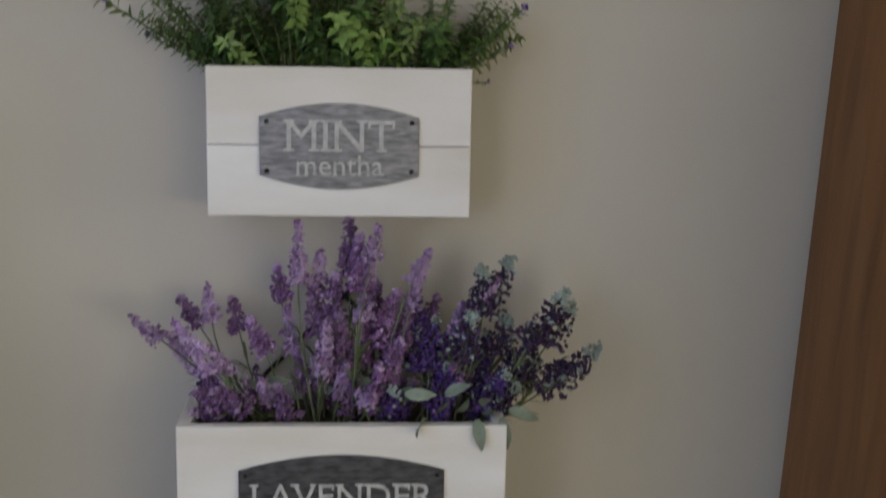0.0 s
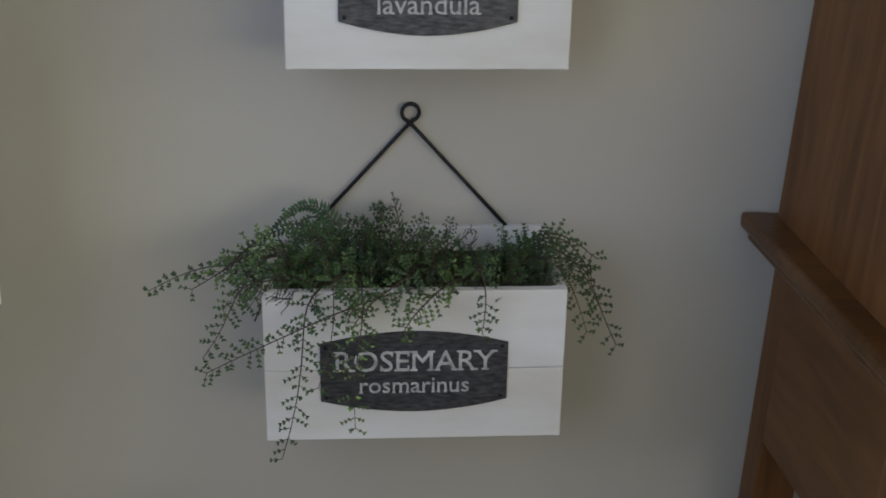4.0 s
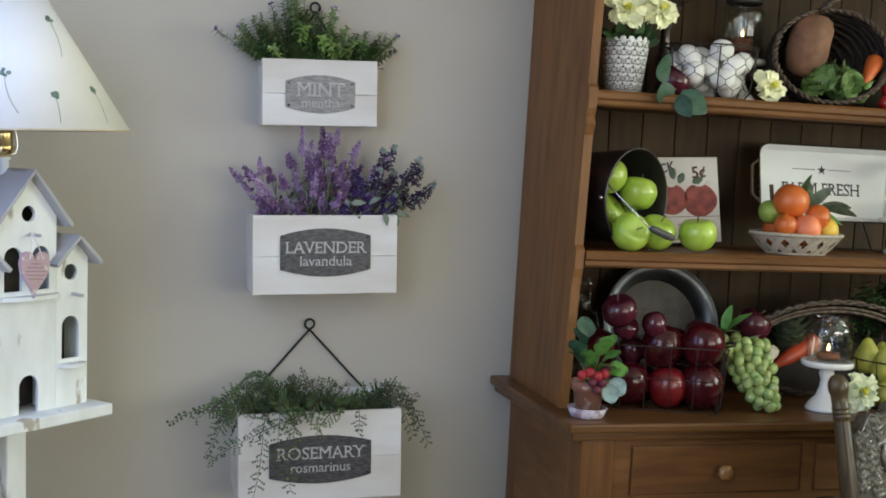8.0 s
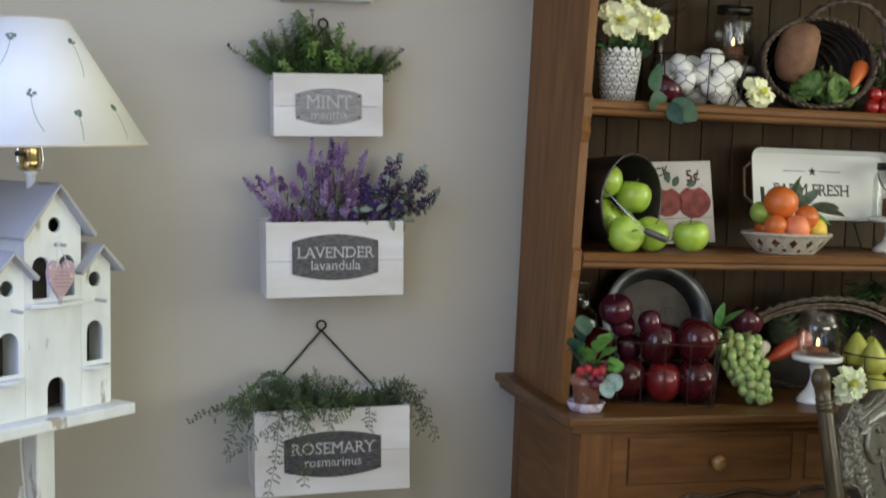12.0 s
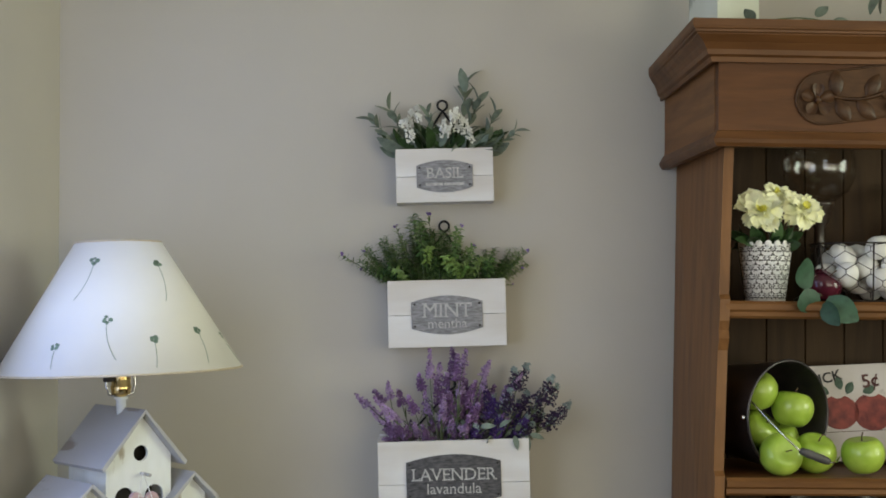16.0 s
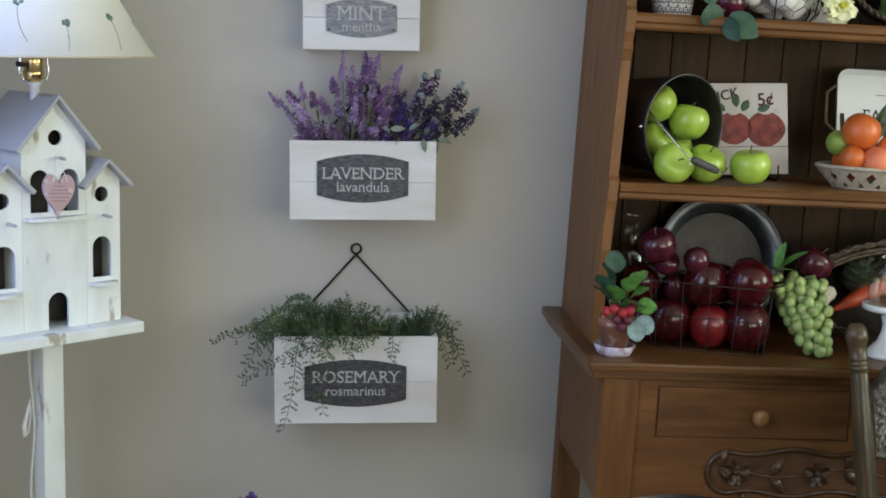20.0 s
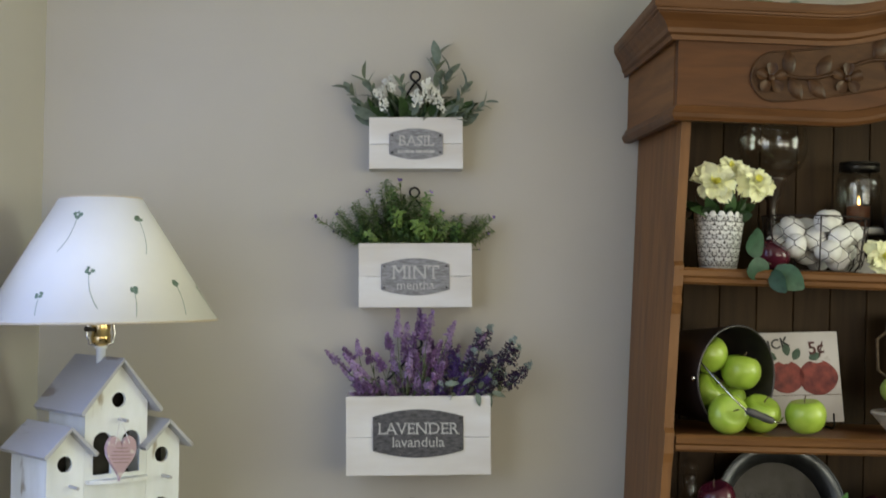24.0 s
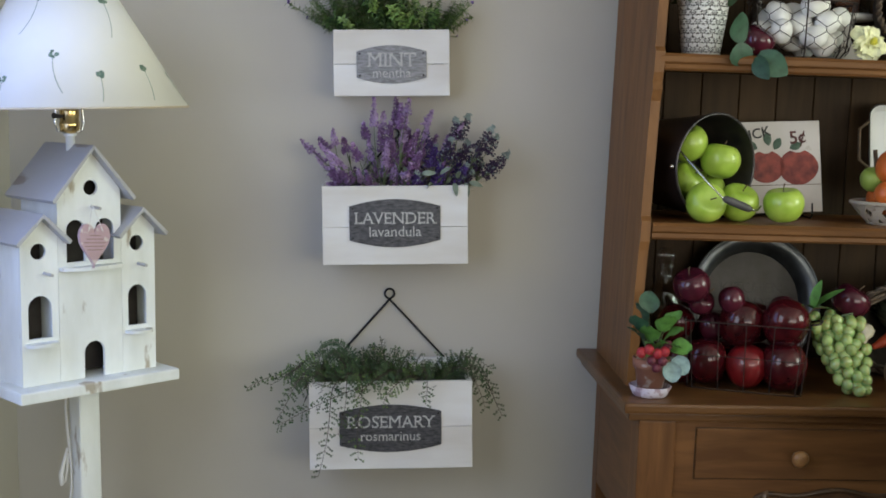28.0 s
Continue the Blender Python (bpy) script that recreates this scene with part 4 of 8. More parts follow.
def blob_lists(verts, faces, c, r, rnd, squash=1.0):
    """A tiny eight-faced bud."""
    b = len(verts)
    q = Euler((rnd.uniform(0, 6), rnd.uniform(0, 6), rnd.uniform(0, 6))).to_matrix()
    for v in ((r, 0, 0), (-r, 0, 0), (0, r, 0), (0, -r, 0), (0, 0, r * squash), (0, 0, -r * squash)):
        verts.append(tuple(Vector(c) + q @ Vector(v)))
    for x in (0, 1):
        for y in (2, 3):
            for z in (4, 5):
                faces.append((b + x, b + y, b + z))


def leaf_mat(name, colour, vary=0.3, rough=0.55, second=None):
    return material(name, colour, rough, vary=vary, scale=60, bump=0.1, bump_scale=400, piece=0.22, second=second)


GREEN = leaf_mat("fresh_plastic_green", (0.095, 0.19, 0.045))
GREEN_DEEP = leaf_mat("deep_leaf_green", (0.029, 0.068, 0.018))
GREEN_GREY = leaf_mat("sage_grey_green", (0.165, 0.205, 0.150))
GREEN_LIME = leaf_mat("lime_leaf_green", (0.17, 0.27, 0.06))
STEM = leaf_mat("green_stem", (0.10, 0.13, 0.06))
STEM_BROWN = leaf_mat("brown_stem", (0.045, 0.034, 0.020))
LILAC = leaf_mat("lilac_floret", (0.26, 0.155, 0.32), second=(0.49, 0.345, 0.55))
MAUVE = leaf_mat("dusky_mauve_floret", (0.145, 0.064, 0.175), second=(0.25, 0.125, 0.29))
VIOLET = leaf_mat("deep_violet_floret", (0.045, 0.018, 0.115), second=(0.095, 0.042, 0.22))
PLUM_DARK = leaf_mat("blackish_violet_floret", (0.022, 0.010, 0.036), second=(0.05, 0.022, 0.08))
DUSTY = leaf_mat("dusty_blue_green_bud", (0.23, 0.29, 0.27))
FERN = leaf_mat("fern_green", (0.070, 0.130, 0.034))
MINT_LEAF = leaf_mat("mint_leaf_green", (0.135, 0.225, 0.065), second=(0.25, 0.34, 0.12))
WHITE_FL = leaf_mat("white_floret", (0.74, 0.74, 0.66), vary=0.08)
PURPLE_FL = leaf_mat("purple_floret", (0.24, 0.13, 0.48))
MOSS = material("brown_packing_moss", (0.07, 0.05, 0.025), 0.95, vary=0.4, scale=80, bump=0.8, bump_scale=300, depth=0.006)


def box_plant(box, name, label, w, d, h):
    """The plant in a box: its root block of moss, to which sprigs are added."""
    p = thing(name, box.matrix_basis.copy(), label, "plant", "herbs in the wall planters")
    bm = block(-w / 2 + 0.0125, w / 2 - 0.0125, -d + 0.0125, -0.0125, -h / 2 + 0.0095, h / 2 - 0.014)
    part("moss_block", bm, MOSS, p)
    return p


# ---- lavender ----
def spike_mesh(name, length, head, r, buds, mats, rnd, tip=0.0, bow=0.0):
    """A bowed stem along z with a head of small florets in whorls; tip: how much of the head is of the second colour."""
    verts, faces, slots = [], [], []
    def mid(t):
        return Vector((bow * math.sin(math.pi * t), 0.4 * bow * math.sin(math.pi * t), length * t))
    tube_lists([(0, 0, -0.02)] + [mid(i / 6) for i in range(7)], [0.0012 - 0.0001 * i for i in range(8)], 5, True, verts, faces)
    slots += [0] * len(faces)
    whorls = max(4, int(head / 0.0075))
    for i in range(buds):
        w = min(whorls - 1, int(rnd.random() ** 1.15 * whorls))
        u = min(1.0, max(0.0, (w + rnd.gauss(0.5, 0.26)) / whorls))
        t = 1 - head / length * (1 - u)
        fat = r * rnd.random() ** 0.7 * (1.18 - 0.88 * u ** 1.25)
        a = rnd.uniform(0, 6.283)
        k = len(faces)
        c = mid(t) + Vector((fat * math.cos(a), fat * math.sin(a), rnd.uniform(-0.001, 0.003)))
        blob_lists(verts, faces, c, rnd.uniform(0.0012, 0.0027) * (1 - 0.2 * u), rnd, rnd.uniform(0.9, 2.0))
        slots += [2 if u > 1 - tip or rnd.random() < 0.10 else 1] * (len(faces) - k)
    for i in range(4):
        k = len(faces)
        a = rnd.uniform(0, 6.283)
        leaf_lists(verts, faces, mid(rnd.uniform(0.08, 0.5)), (math.cos(a), math.sin(a), 1.8), (0, 0, 1), rnd.uniform(0.018, 0.032), 0.0017, 0.3)
        slots += [0] * (len(faces) - k)
    return mesh_of(name, verts, faces, [STEM] + mats, slots)


def aim(p, d, roll=0.0):
    """A pose at p whose z axis runs along d."""
    return Matrix.Translation(p) @ Vector(d).to_track_quat("Z", "Y").to_matrix().to_4x4() @ pose(0, 0, 0, 0, 0, roll)


def build_lavender():
    p = box_plant(lavender_box, "lavender_plant", "artificial lilac and violet lavender filling the box", 0.274, 0.130, 0.149)
    rnd = random.Random(21)
    top = 0.149 / 2
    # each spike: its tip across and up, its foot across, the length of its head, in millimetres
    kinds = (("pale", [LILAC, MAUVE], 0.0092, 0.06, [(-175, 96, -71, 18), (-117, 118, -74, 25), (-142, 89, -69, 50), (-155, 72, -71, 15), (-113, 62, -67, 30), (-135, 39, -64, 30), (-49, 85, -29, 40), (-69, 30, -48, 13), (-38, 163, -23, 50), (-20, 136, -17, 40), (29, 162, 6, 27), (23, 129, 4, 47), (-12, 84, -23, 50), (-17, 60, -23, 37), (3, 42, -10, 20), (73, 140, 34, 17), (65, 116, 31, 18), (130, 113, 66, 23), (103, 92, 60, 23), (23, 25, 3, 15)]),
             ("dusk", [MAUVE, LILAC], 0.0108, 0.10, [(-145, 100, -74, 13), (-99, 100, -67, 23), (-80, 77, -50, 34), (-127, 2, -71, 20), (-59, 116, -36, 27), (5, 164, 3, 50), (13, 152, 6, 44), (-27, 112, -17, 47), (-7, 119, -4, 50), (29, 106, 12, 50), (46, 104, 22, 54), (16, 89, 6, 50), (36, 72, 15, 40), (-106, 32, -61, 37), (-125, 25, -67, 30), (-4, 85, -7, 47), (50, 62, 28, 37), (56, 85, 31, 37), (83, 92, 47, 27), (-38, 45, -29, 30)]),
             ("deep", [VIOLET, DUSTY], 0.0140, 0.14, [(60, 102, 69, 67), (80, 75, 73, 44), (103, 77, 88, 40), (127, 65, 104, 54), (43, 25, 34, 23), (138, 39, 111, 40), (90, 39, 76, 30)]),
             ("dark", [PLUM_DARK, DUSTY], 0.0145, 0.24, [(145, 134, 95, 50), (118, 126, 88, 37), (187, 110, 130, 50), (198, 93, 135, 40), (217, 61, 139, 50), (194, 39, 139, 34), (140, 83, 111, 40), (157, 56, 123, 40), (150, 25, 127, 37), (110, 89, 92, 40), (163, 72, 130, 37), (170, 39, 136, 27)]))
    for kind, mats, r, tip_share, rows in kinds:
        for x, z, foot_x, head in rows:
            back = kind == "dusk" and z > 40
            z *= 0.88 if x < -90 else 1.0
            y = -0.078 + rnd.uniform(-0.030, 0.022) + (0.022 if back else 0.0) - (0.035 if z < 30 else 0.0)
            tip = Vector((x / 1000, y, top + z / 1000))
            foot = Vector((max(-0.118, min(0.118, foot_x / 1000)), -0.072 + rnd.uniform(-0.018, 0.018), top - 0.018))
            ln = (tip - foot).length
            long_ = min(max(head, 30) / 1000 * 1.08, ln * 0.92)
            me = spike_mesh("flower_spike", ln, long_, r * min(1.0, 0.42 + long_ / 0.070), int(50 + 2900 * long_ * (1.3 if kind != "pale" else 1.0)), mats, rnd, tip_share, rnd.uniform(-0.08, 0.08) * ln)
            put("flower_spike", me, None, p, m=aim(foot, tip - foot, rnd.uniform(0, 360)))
    # short dusky spikes that fill the left of the box, with violet ones between the dark heads
    fill = [spike_mesh("flower_spike", 0.062, 0.048, 0.0105, 150, m, rnd, 0.1, 0.004) for m in ([MAUVE, LILAC], [MAUVE, PLUM_DARK], [VIOLET, MAUVE])]
    for i in range(20):
        x = -0.115 + 0.235 * (i + rnd.random()) / 20
        d = (x * 5.5 + rnd.uniform(-0.35, 0.35), rnd.uniform(-0.5, 0.2), 1)
        put("flower_spike", fill[i % 2 if x < 0.04 else 2], None, p, m=aim((x * 0.95, -0.072 + rnd.uniform(-0.030, 0.020), top - 0.014), d, rnd.uniform(0, 360)) @ Matrix.Scale(rnd.uniform(0.6, 1.05), 4))
    verts, faces = [], []
    leaf_lists(verts, faces, (0, 0, 0), (0, 0, 1), (0, 1, 0), 0.025, 0.0056, 0.4, n=4)
    me = mesh_of("leaf", verts, faces, [GREEN_GREY], smooth=True)
    for x, y, z, d, roll in ((0.052, -0.112, 0.022, (0.75, -0.5, 0.1), 80), (0.086, -0.110, 0.020, (0.5, -0.6, 0.6), 70), (0.112, -0.126, 0.004, (0.1, -0.7, -0.6), 10), (0.133, -0.122, 0.004, (0.2, -0.6, -0.9), 20), (0.142, -0.100, 0.004, (0.9, -0.4, -0.15), 60), (0.070, -0.122, 0.003, (-0.5, -0.6, -0.1), 60), (0.118, -0.115, 0.012, (0.1, -0.6, 0.8), 0)):
        put("leaf", me, None, p, m=aim((x, y, top + z), d, roll))
    for i in range(12):
        x = rnd.uniform(-0.02, 0.13) if i < 8 else rnd.uniform(-0.12, 0.02)
        put("leaf", me, None, p, m=aim((x, -0.100 + rnd.uniform(-0.012, 0.04), top + rnd.uniform(0.0, 0.02)), (rnd.uniform(-0.8, 0.8), rnd.uniform(-1.0, 0.0), rnd.uniform(0.0, 0.9)), rnd.uniform(0, 360)) @ Matrix.Scale(0.8, 4))


build_lavender()


# ---- mint and basil ----
def leafy_mesh(name, length, leaves, size, wide, mats, rnd, lean=0.9, bud=None, droop=0.0):
    """A stem along z with pairs of leaves, and perhaps a bud at its tip."""
    verts, faces, slots = [], [], []
    line = [(droop * length * (i / 6) ** 2 * 0.6, 0.0, length * i / 6 - droop * length * 0.35 * (i / 6) ** 2) for i in range(7)]
    tube_lists(line, [0.0011 - 0.0001 * i for i in range(7)], 4, True, verts, faces)
    slots += [0] * len(faces)
    for i in range(leaves):
        t = 0.12 + 0.88 * (i + rnd.random()) / leaves
        f = t * 6
        a = Vector(line[int(min(5, f))]).lerp(Vector(line[int(min(5, f)) + 1]), f - int(min(5, f)))
        ang = i * 2.4 + rnd.uniform(-0.5, 0.5)
        k = len(faces)
        leaf_lists(verts, faces, a, (math.cos(ang), math.sin(ang), lean * rnd.uniform(0.5, 1.3)), (0, 0, 1), size * rnd.uniform(0.65, 1.15), wide * rnd.uniform(0.8, 1.2), rnd.uniform(0.1, 0.5), n=2 if size < 0.02 else 4)
        slots += [1 if rnd.random() < 0.7 else 2] * (len(faces) - k)
    if bud:
        for i in range(bud[1]):
            k = len(faces)
            v = Vector(line[-1]) + Vector((rnd.uniform(-1, 1), rnd.uniform(-1, 1), rnd.uniform(-0.6, 0.6))) * bud[2]
            blob_lists(verts, faces, v, bud[3], rnd)
            slots += [3] * (len(faces) - k)
    return mesh_of(name, verts, faces, [STEM] + mats, slots, smooth=True)


def build_mint():
    p = box_plant(mint_box, "mint_plant", "artificial green mint sprigs with tiny purple flowers", 0.220, 0.078, 0.125)
    rnd = random.Random(8)
    top = 0.125 / 2
    plain = [leafy_mesh("sprig", ln, n, 0.0120, 0.0026, m, rnd, lean=0.35) for ln, n, m in ((0.06, 44, [GREEN, MINT_LEAF]), (0.085, 56, [MINT_LEAF, GREEN_LIME]), (0.105, 64, [GREEN, MINT_LEAF]), (0.07, 48, [GREEN_DEEP, GREEN]))]
    bloom = [leafy_mesh("sprig", ln, 30, 0.011, 0.0022, [MINT_LEAF, GREEN_GREY, PURPLE_FL], rnd, bud=(None, 4, 0.003, 0.0024)) for ln in (0.09, 0.12)]
    lime = leafy_mesh("sprig", 0.045, 18, 0.013, 0.0034, [GREEN_LIME, GREEN_LIME], rnd, lean=0.3)
    # clumps: middle, half width, height; low in the gap, and a lower clump that leans over the right end
    for mid_x, half, high, count in ((-0.118, 0.044, 0.090, 19), (-0.054, 0.034, 0.126, 23), (0.004, 0.034, 0.108, 24), (0.040, 0.016, 0.062, 8), (0.108, 0.042, 0.064, 22), (-0.03, 0.09, 0.045, 18)):
        for i in range(count):
            u = rnd.uniform(-1, 1)
            goal = Vector((mid_x + half * u + rnd.uniform(-0.008, 0.008), -0.045 + rnd.uniform(-0.045, 0.028), top + high * (1 - 0.28 * u * u) * rnd.uniform(0.35, 1.0)))
            foot = Vector((max(-0.088, min(0.088, mid_x * 0.82 + half * 0.5 * u)), -0.04 + rnd.uniform(-0.015, 0.015), top - 0.016))
            ln = (goal - foot).length
            j = min(range(4), key=lambda q: abs((0.06, 0.085, 0.105, 0.07)[q] - ln))
            put("sprig", plain[j], None, p, m=aim(foot, goal - foot, rnd.uniform(0, 360)) @ Matrix.Scale(ln / (0.06, 0.085, 0.105, 0.07)[j], 4))
    for x, z in ((-0.196, 0.052), (-0.160, 0.024), (-0.152, 0.060), (-0.092, 0.104), (-0.03, 0.126), (0.032, 0.102), (0.056, 0.064), (0.156, 0.052), (0.145, 0.020), (0.126, -0.012)):
        foot, goal = Vector((max(-0.09, min(0.09, x * 0.6)), -0.045, top - 0.014)), Vector((x, -0.055, top + z))
        put("sprig", bloom[int(z > 0.09)], None, p, m=aim(foot, goal - foot, rnd.uniform(0, 360)) @ Matrix.Scale((goal - foot).length / (0.12 if z > 0.09 else 0.09), 4))
    for x, z in ((0.008, 0.042), (-0.038, 0.058), (0.02, 0.03)):
        put("sprig", lime, None, p, m=aim((x, -0.070, top + z - 0.028), (rnd.uniform(-0.4, 0.4), -0.8, 0.7), rnd.uniform(0, 360)))


def build_basil():
    p = box_plant(basil_box, "basil_plant", "artificial sage green leaves with white flower clusters", 0.184, 0.060, 0.102)
    rnd = random.Random(31)
    top = 0.102 / 2
    verts, faces = [], []
    leaf_lists(verts, faces, (0, 0, 0), (0, 0, 1), (0, 1, 0), 0.055, 0.0135, 0.28, n=5)
    long_leaf = [mesh_of("leaf", verts, faces, [g], smooth=True) for g in (GREEN_GREY, GREEN, GREEN_DEEP)]
    for i in range(95):
        x = rnd.uniform(-0.078, 0.085)
        d = Vector((x * 15 + rnd.uniform(-0.6, 0.6), rnd.uniform(-0.8, 0.35), rnd.uniform(0.15, 1.3)))
        put("leaf", long_leaf[rnd.choice((0, 0, 2, 2))], None, p, m=aim((x, -0.032 + rnd.uniform(-0.014, 0.012), top - 0.012 + rnd.uniform(0, 0.022)), d, rnd.uniform(0, 360)) @ Matrix.Scale(rnd.uniform(0.55, 1.02), 4))
    tall = leafy_mesh("sprig", 0.10, 12, 0.034, 0.0062, [GREEN_GREY, GREEN_GREY], rnd, lean=1.6)
    for x, s, d in ((0.036, 1.22, (0.06, 0, 1)), (0.03, 1.0, (0.35, -0.2, 1)), (0.06, 0.8, (0.5, 0, 1)), (-0.055, 0.92, (-0.5, -0.1, 1)), (-0.07, 0.85, (-0.9, -0.1, 1)), (-0.02, 0.75, (-0.1, -0.3, 1)), (0.075, 0.7, (1.0, -0.1, 0.7))):
        put("sprig", tall, None, p, m=aim((x, -0.032, top - 0.012), d, rnd.uniform(0, 360)) @ Matrix.Scale(1.14 * s, 4))
    verts, faces, slots = [], [], []
    for i in range(30):
        v = Vector((rnd.gauss(0, 1), rnd.gauss(0, 1), rnd.gauss(0, 1))).normalized() * rnd.uniform(0.003, 0.0105)
        k = len(faces)
        blob_lists(verts, faces, (v.x, v.y, v.z * 0.7), rnd.uniform(0.0016, 0.0034), rnd)
    bloom = mesh_of("white_blossom", verts, faces, [WHITE_FL])
    for x, z in ((-0.066, 0.052), (-0.058, 0.066), (-0.05, 0.074), (-0.074, 0.046), (-0.046, 0.060), (0.0, 0.045), (0.012, 0.036), (0.018, 0.055), (0.03, 0.060), (0.04, 0.048), (0.03, 0.035), (0.002, 0.030), (0.047, 0.030), (0.052, 0.018), (-0.062, 0.024), (0.022, 0.066)):
        put("white_blossom", bloom, None, p, m=pose(x, -0.055 + rnd.uniform(-0.012, 0.008), top + z, rnd.uniform(0, 90), rnd.uniform(0, 90)) @ Matrix.Scale(rnd.uniform(0.85, 1.3), 4))
        part("flower_stem", tube(curve((x * 0.8, -0.035, top - 0.012), (x, -0.053, top + z), (0, -0.003, 0), 5), 0.0008, 4), STEM, p)


build_mint()
build_basil()


# ---- rosemary box: trailing fern sprays ----
def spray_mesh(name, points, gap, size, mats, rnd, side_len=0.022):
    """A bowed stem with short side twigs that carry small round leaves."""
    verts, faces, slots = [], [], []
    tube_lists(points, [0.0013 - 0.0008 * i / (len(points) - 1) for i in range(len(points))], 4, True, verts, faces)
    slots += [0] * len(faces)
    total = sum((points[i + 1] - points[i]).length for i in range(len(points) - 1))
    n = int(total / gap)
    for i in range(1, n + 1):
        f = i / n * (len(points) - 1)
        j = min(len(points) - 2, int(f))
        p, d = points[j].lerp(points[j + 1], f - j), (points[j + 1] - points[j]).normalized()
        for s in (-1, 1):
            if rnd.random() < 0.22:
                continue
            out = (d.cross(Vector((0.15, -1, 0.2))).normalized() * s + d * 0.55 + Vector((rnd.uniform(-0.3, 0.3), rnd.uniform(-0.5, 0.3), rnd.uniform(-0.3, 0.3)))).normalized()
            ln = side_len * (1.05 - 0.6 * i / n) * rnd.uniform(0.35, 1.35)
            k = len(faces)
            tube_lists([p, p + out * ln], 0.0005, 3, False, verts, faces)
            slots += [0] * (len(faces) - k)
            m = max(2, int(ln / (size * 1.15)))
            for q in range(1, m + 1):
                for e in (-1, 1):
                    k = len(faces)
                    leaf_lists(verts, faces, p + out * (ln * q / m), out + out.cross(Vector((0, -1, 0))) * 0.9 * e + Vector((0, rnd.uniform(-0.4, 0.2), 0)), (0, -1, 0.2), size * rnd.uniform(0.6, 1.2), size * 0.34, 0.2, n=2)
                    slots += [1 if rnd.random() < 0.78 else 2] * (len(faces) - k)
    return mesh_of(name, verts, faces, [STEM_BROWN] + mats, slots)


